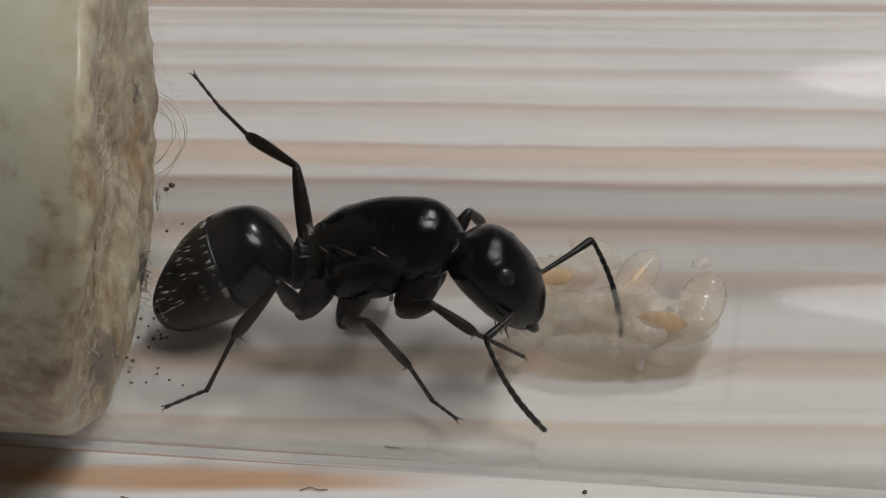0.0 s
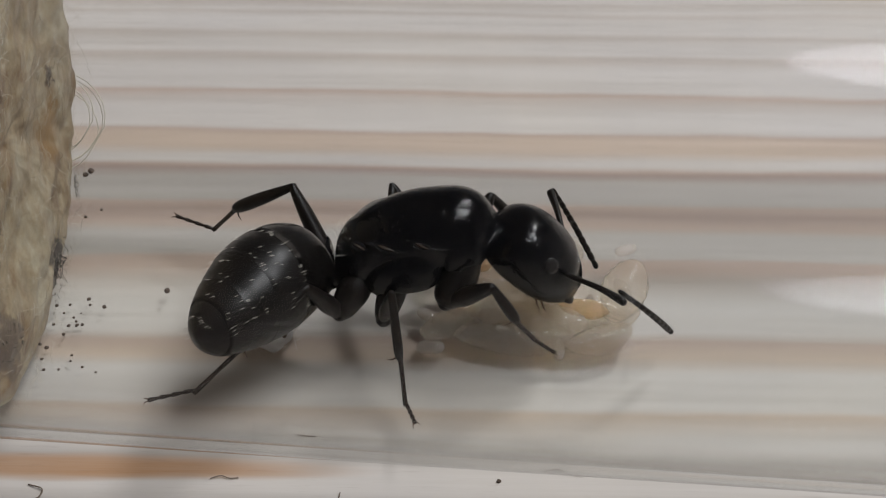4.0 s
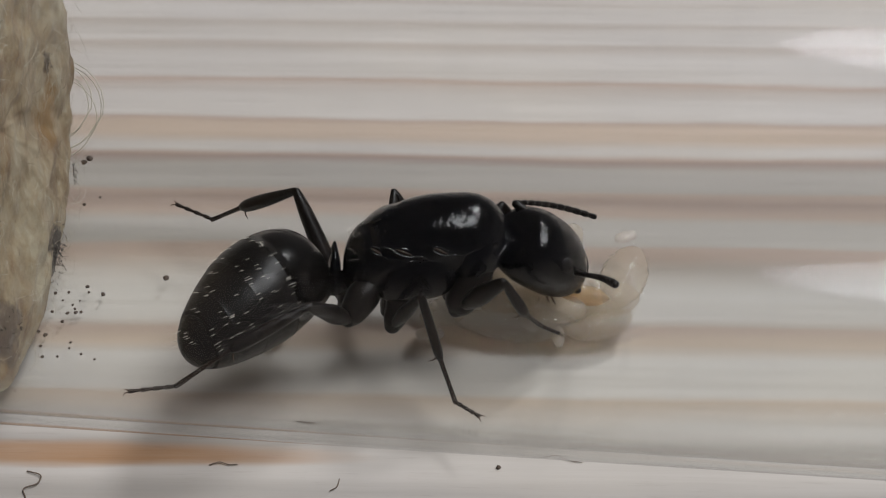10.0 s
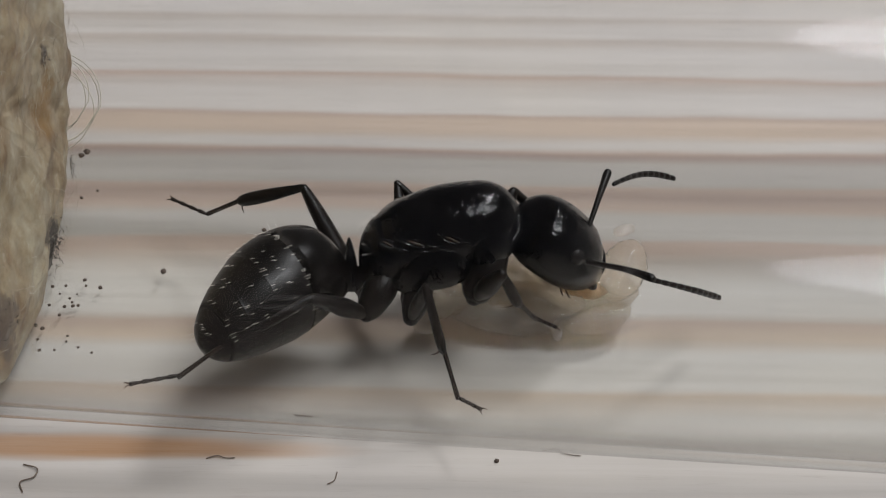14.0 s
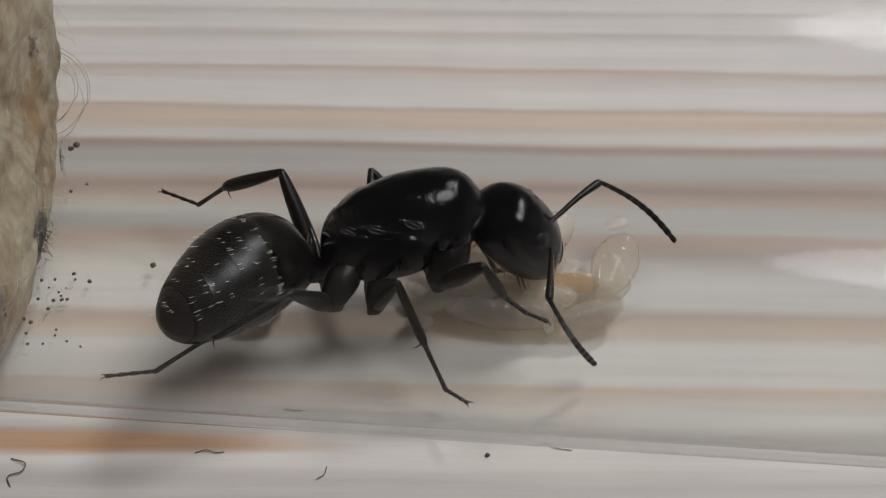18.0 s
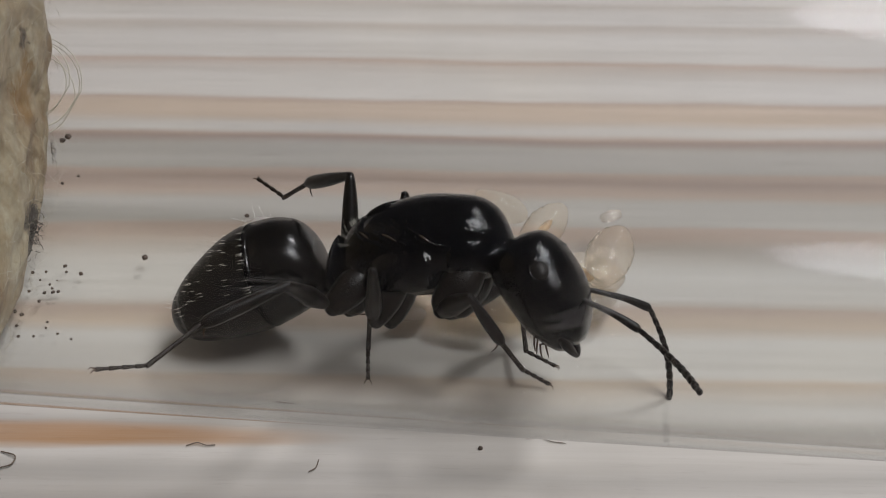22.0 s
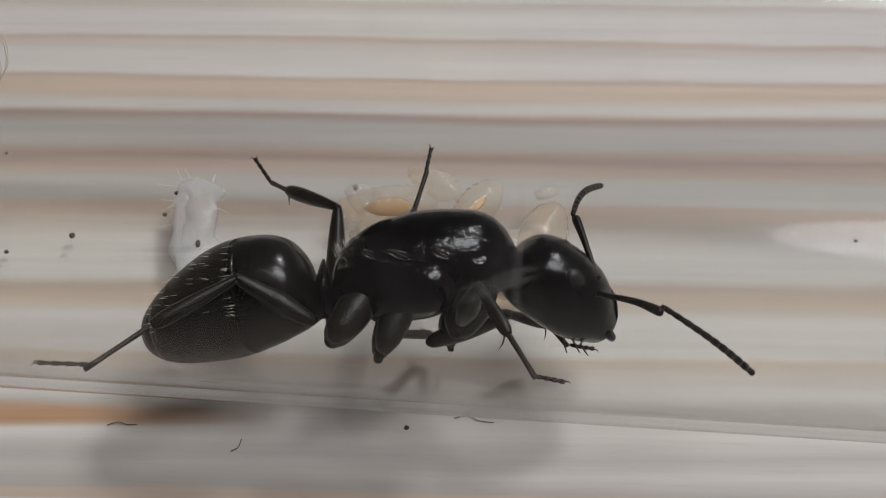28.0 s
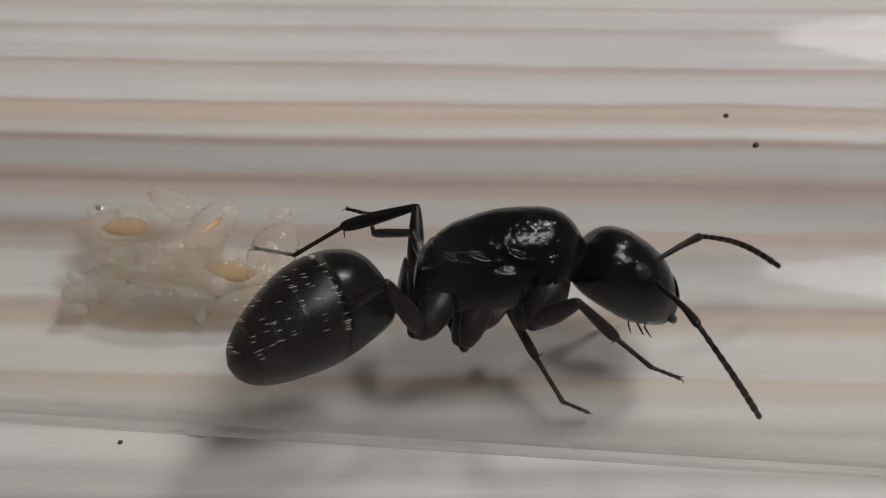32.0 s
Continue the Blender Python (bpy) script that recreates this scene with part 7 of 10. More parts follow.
    walk(PART["femur.RM"], [
        (0, pose(-0.00211, -0.00031, -0.00261, 7.6, -14.0, -53.8)), (0.5, pose(-0.00203, -0.00027, -0.00274, 7.0, -22.0, -59.8)),
        (1, pose(-0.00196, -0.00025, -0.00283, 7.1, -27.2, -64.0)), (1.5, pose(-0.00195, -0.00031, -0.00288, 5.7, -31.8, -63.2)),
        (2, pose(-0.00195, -0.00037, -0.00290, 4.0, -34.4, -60.9)), (2.5, pose(-0.00193, -0.00032, -0.00293, 5.6, -35.1, -64.4)),
        (3, pose(-0.00188, -0.00031, -0.00300, 6.0, -39.1, -67.5)), (3.5, pose(-0.00186, -0.00031, -0.00301, 7.0, -39.6, -69.5)),
        (5.5, pose(-0.00204, -0.00035, -0.00284, 1.6, -29.3, -55.9)), (6, pose(-0.00204, -0.00041, -0.00283, -0.0, -30.4, -53.3)),
        (7, pose(-0.00202, -0.00039, -0.00286, 0.2, -31.8, -55.6)), (8, pose(-0.00189, -0.00033, -0.00285, 4.1, -31.3, -66.7)),
        (9, pose(-0.00174, -0.00054, -0.00284, 3.8, -42.8, -73.0)), (10, pose(-0.00176, -0.00063, -0.00269, 1.0, -35.2, -66.1)),
        (11, pose(-0.00181, -0.00063, -0.00265, 0.1, -30.5, -59.9)), (12, pose(-0.00184, -0.00056, -0.00270, 1.5, -30.9, -61.8)),
        (13, pose(-0.00183, -0.00048, -0.00278, 3.3, -33.9, -66.3)), (13.5, pose(-0.00176, -0.00050, -0.00280, 5.0, -37.2, -72.0)),
        (15.5, pose(-0.00177, -0.00054, -0.00270, 2.9, -31.8, -69.4)), (16, pose(-0.00176, -0.00049, -0.00272, 3.4, -30.8, -72.5)),
        (16.5, pose(-0.00182, -0.00055, -0.00266, 2.0, -27.1, -64.7)), (17, pose(-0.00188, -0.00048, -0.00269, 1.9, -26.3, -62.0)),
        (18, pose(-0.00200, -0.00017, -0.00288, 2.8, -27.7, -64.1)), (19, pose(-0.00200, -0.00031, -0.00280, 2.0, -26.7, -59.5)),
        (19.5, pose(-0.00200, -0.00039, -0.00273, 2.5, -24.6, -56.8)), (20, pose(-0.00196, -0.00043, -0.00273, 2.8, -26.2, -57.8)),
        (20.5, pose(-0.00192, -0.00048, -0.00269, 4.3, -25.5, -58.1)), (21, pose(-0.00189, -0.00053, -0.00265, 5.8, -24.5, -58.1)),
        (21.5, pose(-0.00174, -0.00056, -0.00271, 11.2, -34.1, -72.5)), (22, pose(-0.00169, -0.00061, -0.00267, 14.8, -34.4, -76.7)),
        (22.5, pose(-0.00167, -0.00077, -0.00269, 9.4, -50.2, -73.7)), (23, pose(-0.00164, -0.00082, -0.00268, 8.2, -56.3, -76.2)),
        (23.5, pose(-0.00164, -0.00085, -0.00268, 5.7, -60.8, -76.5)), (23.75, pose(-0.00176, -0.00138, -0.00293, -169.9, -69.5, 92.7)),
        (24, pose(-0.00173, -0.00037, -0.00187, 176.0, -39.6, 101.4)), (24.5, pose(-0.00165, -0.00055, -0.00215, 177.4, -28.8, 95.8)),
        (25, pose(-0.00160, -0.00083, -0.00233, 177.8, -22.5, 89.4)), (25.5, pose(-0.00159, -0.00110, -0.00247, 178.0, -34.6, 97.1)),
        (26, pose(-0.00158, -0.00122, -0.00247, 179.0, -16.4, 95.9)), (26.5, pose(-0.00160, -0.00107, -0.00242, 179.3, -15.5, 93.6)),
        (28.5, pose(-0.00149, -0.00072, -0.00235, -176.4, -8.9, 68.2)), (29, pose(-0.00143, -0.00073, -0.00234, -175.4, -11.1, 58.3)),
        (29.5, pose(-0.00118, -0.00047, -0.00220, -172.3, -16.9, 51.5)), (30, pose(-0.00120, 0.00041, -0.00204, 178.0, -14.0, 74.0)),
        (30.5, pose(-0.00117, -0.00012, -0.00218, -177.8, -13.0, 64.0)), (31, pose(-0.00148, -0.00052, -0.00234, 173.9, -7.0, 75.7)),
        (31.5, pose(-0.00089, 0.00038, -0.00208, 171.6, -11.6, 62.6)), (32, pose(-0.00111, -0.00018, -0.00219, -178.1, -12.7, 59.1))])
    walk(PART["tibia.RM"], [
        (0, pose(-0.00005, -0.00313, -0.00174, 66.3, 54.0, 40.2)), (0.5, pose(-0.00035, -0.00315, -0.00139, 84.2, 55.7, 60.9)),
        (1, pose(-0.00056, -0.00313, -0.00118, 104.8, 55.0, 84.8)), (1.5, pose(-0.00057, -0.00304, -0.00098, 94.3, 71.8, 72.0)),
        (2, pose(-0.00051, -0.00296, -0.00086, 119.3, 82.0, 96.1)), (2.5, pose(-0.00065, -0.00298, -0.00086, 128.4, 82.7, 103.9)),
        (3, pose(-0.00081, -0.00290, -0.00073, 113.8, 79.8, 87.3)), (3.5, pose(-0.00088, -0.00291, -0.00071, 154.7, 80.9, 128.5)),
        (5.5, pose(-0.00028, -0.00295, -0.00108, 41.4, 77.0, 11.3)), (6, pose(-0.00018, -0.00290, -0.00101, 11.2, 81.3, -20.1)),
        (7, pose(-0.00029, -0.00291, -0.00096, 66.5, 82.3, 34.3)), (8, pose(-0.00067, -0.00315, -0.00098, 87.7, 69.2, 55.1)),
        (9, pose(-0.00097, -0.00307, -0.00039, 64.5, 80.6, 30.2)), (10, pose(-0.00057, -0.00332, -0.00061, 72.2, 74.9, 37.6)),
        (11, pose(-0.00026, -0.00332, -0.00083, 90.5, 71.0, 58.7)), (12, pose(-0.00037, -0.00328, -0.00085, 96.9, 70.1, 66.7)),
        (13, pose(-0.00063, -0.00322, -0.00077, 91.4, 68.2, 61.6)), (13.5, pose(-0.00088, -0.00323, -0.00062, 96.1, 74.8, 64.7)),
        (15.5, pose(-0.00070, -0.00341, -0.00081, 35.8, 83.2, -3.7)), (16, pose(-0.00083, -0.00344, -0.00088, 88.1, 75.4, 47.1)),
        (16.5, pose(-0.00044, -0.00344, -0.00102, 106.4, 81.8, 67.8)), (17, pose(-0.00036, -0.00333, -0.00109, -5.9, 81.8, -44.2)),
        (18, pose(-0.00061, -0.00304, -0.00121, 82.1, 72.1, 45.3)), (19, pose(-0.00037, -0.00309, -0.00118, 80.7, 66.6, 51.0)),
        (19.5, pose(-0.00021, -0.00313, -0.00124, 85.4, 61.3, 60.3)), (20, pose(-0.00023, -0.00317, -0.00114, 77.4, 57.1, 54.5)),
        (20.5, pose(-0.00020, -0.00324, -0.00114, 82.0, 56.2, 62.5)), (21, pose(-0.00016, -0.00331, -0.00116, 86.0, 58.9, 70.0)),
        (21.5, pose(-0.00084, -0.00341, -0.00069, 111.8, 34.7, 107.1)), (22, pose(-0.00101, -0.00351, -0.00064, 110.7, 35.2, 108.9)),
        (22.5, pose(-0.00102, -0.00298, 0.00008, 119.8, 38.5, 119.9)), (23, pose(-0.00117, -0.00276, 0.00032, 121.6, 42.5, 118.7)),
        (23.5, pose(-0.00123, -0.00256, 0.00046, 122.6, 38.3, 116.2)), (24, pose(-0.00228, 0.00235, 0.00043, 113.9, 27.3, 95.8)),
        (24.5, pose(-0.00196, 0.00259, -0.00042, 111.1, -4.8, 90.4)), (25, pose(-0.00156, 0.00250, -0.00095, 109.0, -6.9, 86.1)),
        (25.5, pose(-0.00195, 0.00184, -0.00043, 107.2, 26.7, 74.5)), (26, pose(-0.00193, 0.00221, -0.00145, 111.7, -13.3, 102.4)),
        (26.5, pose(-0.00181, 0.00239, -0.00146, 112.6, -16.7, 98.7)), (28.5, pose(-0.00017, 0.00258, -0.00180, 118.7, 1.3, 54.0)),
        (29, pose(0.00042, 0.00227, -0.00164, 117.2, -11.5, 72.6)), (29.5, pose(0.00097, 0.00222, -0.00115, 113.3, -10.9, 88.6)),
        (29.75, pose(0.00035, 0.00296, -0.00113, 113.4, 17.0, 155.3)), (30, pose(-0.00023, 0.00376, -0.00116, 146.2, 26.0, -127.2)),
        (30.5, pose(0.00036, 0.00303, -0.00137, 165.9, 39.3, -83.2)), (31, pose(-0.00059, 0.00295, -0.00190, 159.8, 41.3, -110.8)),
        (31.5, pose(0.00073, 0.00351, -0.00136, 159.9, 39.9, -124.2)), (32, pose(0.00069, 0.00283, -0.00139, 179.5, 49.2, -67.9))])
    walk(PART["basitarsus.RM"], [
        (0, pose(0.00121, -0.00207, -0.00402, 85.9, 58.6, 58.2)), (0.5, pose(0.00042, -0.00177, -0.00371, 81.8, 65.0, 52.2)),
        (1, pose(-0.00042, -0.00154, -0.00347, 109.3, 64.8, 81.3)), (1.5, pose(-0.00029, -0.00220, -0.00364, 107.7, 66.2, 78.3)),
        (2, pose(-0.00055, -0.00257, -0.00364, 54.7, 86.9, 23.5)), (2.5, pose(-0.00074, -0.00263, -0.00364, 146.0, 83.1, 113.5)),
        (3, pose(-0.00080, -0.00240, -0.00350, 109.0, 80.9, 74.2)), (3.5, pose(-0.00115, -0.00256, -0.00348, 150.9, 77.3, 116.6)),
        (5.5, pose(0.00034, -0.00282, -0.00381, 88.0, 76.5, 49.4)), (6, pose(0.00022, -0.00304, -0.00378, 85.2, 72.9, 45.8)),
        (7, pose(0.00001, -0.00270, -0.00373, 93.4, 72.1, 52.8)), (8, pose(-0.00010, -0.00233, -0.00359, 75.7, 75.1, 33.9)),
        (9, pose(-0.00057, -0.00284, -0.00315, 101.8, 74.0, 59.8)), (10, pose(0.00001, -0.00286, -0.00332, 84.1, 71.3, 40.7)),
        (11, pose(0.00022, -0.00253, -0.00348, 66.8, 76.8, 24.7)), (12, pose(0.00001, -0.00241, -0.00348, 62.1, 76.4, 21.2)),
        (13, pose(-0.00013, -0.00230, -0.00337, 81.2, 74.3, 41.8)), (13.5, pose(-0.00056, -0.00256, -0.00332, 85.7, 78.9, 44.5)),
        (15.5, pose(-0.00037, -0.00343, -0.00358, 110.8, 74.5, 63.3)), (16, pose(-0.00034, -0.00293, -0.00358, 53.9, 78.7, 2.8)),
        (16.5, pose(-0.00030, -0.00307, -0.00379, -22.0, 72.5, -73.2)), (17, pose(-0.00008, -0.00360, -0.00387, 118.5, 80.2, 69.0)),
        (18, pose(-0.00001, -0.00243, -0.00387, 82.2, 73.8, 32.2)), (19, pose(0.00033, -0.00222, -0.00375, 95.2, 65.2, 53.4)),
        (19.5, pose(0.00045, -0.00196, -0.00369, 92.5, 69.3, 54.3)), (20, pose(0.00065, -0.00192, -0.00350, 87.5, 59.0, 52.3)),
        (20.5, pose(0.00051, -0.00185, -0.00348, 94.0, 58.3, 62.3)), (21, pose(0.00034, -0.00195, -0.00355, 82.8, 64.3, 52.3)),
        (21.5, pose(-0.00152, -0.00120, -0.00229, 119.6, 42.3, 99.4)), (22, pose(-0.00174, -0.00135, -0.00225, 123.0, 36.6, 108.5)),
        (22.5, pose(-0.00212, -0.00108, -0.00165, 129.4, 41.7, 114.5)), (23, pose(-0.00216, -0.00094, -0.00158, 158.9, 68.6, 145.6)),
        (23.5, pose(-0.00220, -0.00059, -0.00128, 147.6, 76.7, 130.7)), (24, pose(-0.00253, 0.00483, -0.00086, -66.3, 21.8, -81.1)),
        (24.5, pose(-0.00199, 0.00538, -0.00019, -65.4, 31.5, -81.8)), (25, pose(-0.00137, 0.00526, -0.00061, -62.1, 36.4, -79.0)),
        (25.5, pose(-0.00128, 0.00424, -0.00168, -66.4, 26.3, -82.1)), (26, pose(-0.00251, 0.00487, -0.00080, -67.8, 19.4, -79.4)),
        (26.5, pose(-0.00222, 0.00503, -0.00064, -68.5, 19.2, -82.9)), (28.5, pose(0.00148, 0.00485, -0.00184, -67.4, 21.3, -84.7)),
        (29, pose(0.00125, 0.00490, -0.00108, -60.1, 42.6, -73.7)), (29.5, pose(0.00104, 0.00497, -0.00061, -81.9, 56.7, -105.9)),
        (30, pose(-0.00175, 0.00176, -0.00239, -86.9, 24.8, -121.1)), (30.5, pose(0.00062, 0.00088, -0.00313, -56.6, 51.6, -65.6)),
        (31, pose(-0.00134, 0.00099, -0.00375, -74.5, 37.4, -108.2)), (31.5, pose(-0.00047, 0.00173, -0.00315, -82.9, 44.5, -134.0)),
        (32, pose(0.00138, 0.00113, -0.00351, -46.1, 52.6, -59.3))])
    walk(PART["tarsus.RM"], [
        (0, pose(0.00179, -0.00114, -0.00581, 27.9, 23.1, -31.4)), (0.5, pose(0.00096, -0.00107, -0.00562, 27.8, 22.7, -33.5)),
        (1, pose(-0.00028, -0.00065, -0.00537, 23.2, 14.0, -50.1)), (1.5, pose(-0.00013, -0.00137, -0.00556, 22.2, 25.9, -54.7)),
        (2, pose(-0.00045, -0.00253, -0.00573, 21.6, 6.9, -59.3)), (2.5, pose(-0.00084, -0.00240, -0.00571, 21.7, 9.5, -64.0)),
        (3, pose(-0.00071, -0.00209, -0.00557, 21.4, 8.9, -68.8)), (3.5, pose(-0.00136, -0.00215, -0.00554, 20.6, 11.8, -75.2)),
        (5.5, pose(0.00065, -0.00245, -0.00585, 26.8, 14.6, -51.7)), (6, pose(0.00064, -0.00259, -0.00579, 26.8, 12.7, -52.2)),
        (7, pose(0.00041, -0.00218, -0.00573, 26.3, 15.1, -55.5)), (8, pose(0.00035, -0.00203, -0.00562, 24.2, 10.0, -62.2)),
        (9, pose(-0.00028, -0.00233, -0.00517, 22.5, 8.3, -67.5)), (10, pose(0.00052, -0.00243, -0.00531, 24.1, 11.4, -54.5)),
        (11, pose(0.00065, -0.00233, -0.00552, 23.5, 9.6, -56.1)), (12, pose(0.00047, -0.00222, -0.00553, 23.8, 12.0, -53.4)),
        (13, pose(0.00029, -0.00192, -0.00539, 24.5, 13.0, -50.1)), (13.5, pose(-0.00027, -0.00227, -0.00538, 23.8, 6.8, -57.3)),
        (15.5, pose(-0.00012, -0.00293, -0.00561, 28.7, 20.4, -47.0)), (16, pose(0.00007, -0.00290, -0.00564, 25.5, 11.6, -60.4)),
        (16.5, pose(-0.00012, -0.00367, -0.00579, 26.7, 10.5, -54.2)), (17, pose(0.00005, -0.00326, -0.00593, 26.6, 14.0, -57.8)),
        (18, pose(0.00050, -0.00212, -0.00590, 27.5, 14.0, -59.0)), (19, pose(0.00085, -0.00152, -0.00566, 27.2, 15.1, -48.7)),
        (19.5, pose(0.00089, -0.00136, -0.00565, 28.7, 18.1, -38.4)), (20, pose(0.00131, -0.00107, -0.00530, 25.9, 12.4, -43.9)),
        (20.5, pose(0.00103, -0.00088, -0.00526, 29.7, 18.0, -28.5)), (21, pose(0.00089, -0.00124, -0.00545, 28.7, 15.2, -31.9)),
        (21.5, pose(-0.00177, 0.00032, -0.00371, 1.2, 63.7, -68.2)), (22, pose(-0.00228, 0.00024, -0.00351, -4.2, 54.0, -72.0)),
        (22.5, pose(-0.00277, 0.00035, -0.00304, -31.7, 69.3, -105.7)), (23, pose(-0.00280, -0.00051, -0.00354, -26.0, 46.1, -102.0)),
        (23.5, pose(-0.00251, -0.00023, -0.00332, -124.4, 64.4, 146.5)), (24, pose(-0.00222, 0.00290, -0.00164, -166.7, 6.7, 81.5)),
        (24.5, pose(-0.00173, 0.00360, -0.00129, -168.3, 1.3, 84.2)), (25, pose(-0.00106, 0.00360, -0.00185, -170.8, 8.8, 86.8)),
        (25.5, pose(-0.00103, 0.00238, -0.00261, -170.5, 14.1, 85.3)), (26, pose(-0.00215, 0.00293, -0.00149, -168.2, 5.2, 94.4)),
        (26.5, pose(-0.00198, 0.00307, -0.00134, -167.4, 5.4, 92.1)), (28.5, pose(0.00165, 0.00291, -0.00262, -162.4, -23.5, 59.2)),
        (29, pose(0.00168, 0.00341, -0.00250, -160.2, -22.4, 50.9)), (29.5, pose(0.00072, 0.00387, -0.00237, -157.2, -15.7, 48.1)),
        (30, pose(-0.00274, 0.00013, -0.00328, -158.1, 23.9, 95.3)), (30.5, pose(0.00116, -0.00031, -0.00478, -176.1, 14.3, 47.0)),
        (31, pose(-0.00186, -0.00060, -0.00503, -154.2, 60.6, 78.7)), (31.5, pose(-0.00152, 0.00065, -0.00463, -123.8, 28.5, 113.3)),
        (31.75, pose(0.00019, 0.00008, -0.00475, -148.2, 34.9, 71.3)), (32, pose(0.00203, 0.00004, -0.00517, -172.8, 24.2, 30.8))])
    walk(PART["femur.RH"], [
        (0, pose(-0.00327, -0.00024, -0.00259, -23.3, -38.6, -92.1)), (0.5, pose(-0.00299, -0.00018, -0.00268, -14.2, -38.3, -109.5)),
        (1, pose(-0.00269, -0.00026, -0.00270, -4.8, -36.9, -127.6)), (1.5, pose(-0.00277, -0.00007, -0.00271, -9.2, -34.3, -118.3)),
        (2, pose(-0.00289, 0.00007, -0.00273, -12.9, -33.3, -110.0)), (2.5, pose(-0.00270, 0.00011, -0.00266, -8.9, -28.5, -117.4)),
        (3, pose(-0.00266, 0.00019, -0.00266, -9.1, -26.8, -117.4)), (3.5, pose(-0.00293, -0.00001, -0.00300, -12.8, -43.6, -109.8)),
        (5.5, pose(-0.00254, 0.00028, -0.00270, -10.2, -26.1, -119.8)), (6, pose(-0.00245, 0.00021, -0.00270, -8.9, -26.3, -124.1)),
        (7, pose(-0.00234, 0.00012, -0.00277, -7.8, -28.5, -129.3)), (8, pose(-0.00235, -0.00003, -0.00273, -5.8, -29.1, -133.1)),
        (9, pose(-0.00228, -0.00028, -0.00259, -1.6, -26.6, -143.2)), (10, pose(-0.00258, -0.00004, -0.00259, -8.0, -27.2, -125.3)),
        (11, pose(-0.00283, -0.00002, -0.00265, -11.7, -31.7, -114.7)), (12, pose(-0.00277, -0.00007, -0.00261, -10.4, -30.8, -118.2)),
        (13, pose(-0.00273, -0.00015, -0.00259, -9.4, -31.1, -122.2)), (13.5, pose(-0.00253, -0.00030, -0.00255, -4.5, -29.1, -135.5)),
        (15.5, pose(-0.00256, -0.00018, -0.00267, -7.6, -32.2, -130.5)), (16, pose(-0.00257, -0.00017, -0.00270, -8.9, -33.3, -129.7)),
        (16.5, pose(-0.00261, -0.00008, -0.00278, -8.4, -35.1, -125.5)), (17, pose(-0.00260, 0.00004, -0.00287, -9.3, -35.2, -122.7)),
        (18, pose(-0.00224, 0.00028, -0.00279, -9.2, -26.3, -128.4)), (19, pose(-0.00268, 0.00024, -0.00278, -12.2, -29.9, -115.5)),
        (19.5, pose(-0.00282, 0.00019, -0.00269, -12.3, -29.1, -111.3)), (20, pose(-0.00296, 0.00018, -0.00255, -13.6, -25.3, -105.2)),
        (20.5, pose(-0.00308, 0.00006, -0.00238, -14.4, -20.9, -101.2)), (21, pose(-0.00319, -0.00013, -0.00232, -15.4, -21.5, -96.8)),
        (21.5, pose(-0.00323, -0.00031, -0.00215, -14.5, -15.1, -95.6)), (22, pose(-0.00321, -0.00046, -0.00207, -12.2, -11.4, -99.2)),
        (22.5, pose(-0.00285, -0.00046, -0.00227, -5.2, -23.5, -127.1)), (23, pose(-0.00271, -0.00083, -0.00226, 7.3, -26.2, -159.5)),
        (23.5, pose(-0.00272, -0.00083, -0.00226, 6.0, -26.8, -159.3)), (24, pose(-0.00295, -0.00107, -0.00212, 15.1, -25.7, 176.5)),
        (24.5, pose(-0.00260, -0.00060, -0.00216, 1.6, -14.0, -147.5)), (25, pose(-0.00242, -0.00084, -0.00222, 10.9, -16.4, -166.3)),
        (25.5, pose(-0.00275, -0.00052, -0.00248, -2.7, -34.9, -136.0)), (26, pose(-0.00292, -0.00053, -0.00231, -5.9, -29.1, -125.8)),
        (26.5, pose(-0.00280, -0.00066, -0.00240, 1.1, -35.4, -141.7)), (28.5, pose(-0.00308, -0.00105, -0.00209, 16.5, -32.5, -178.8)),
        (29, pose(-0.00300, -0.00087, -0.00229, -1.4, -44.3, -149.4)), (29.5, pose(-0.00319, -0.00005, -0.00286, -35.4, -42.2, -96.3)),
        (30, pose(-0.00225, -0.00052, -0.00301, -2.8, -42.1, -153.3)), (30.5, pose(-0.00267, -0.00069, -0.00256, -1.9, -39.9, -150.4)),
        (31, pose(-0.00294, -0.00107, -0.00207, 7.1, -18.2, 177.5)), (31.5, pose(-0.00269, -0.00136, -0.00215, 7.3, -16.0, 153.2)),
        (32, pose(-0.00260, -0.00025, -0.00298, -12.1, -44.0, -131.1))])
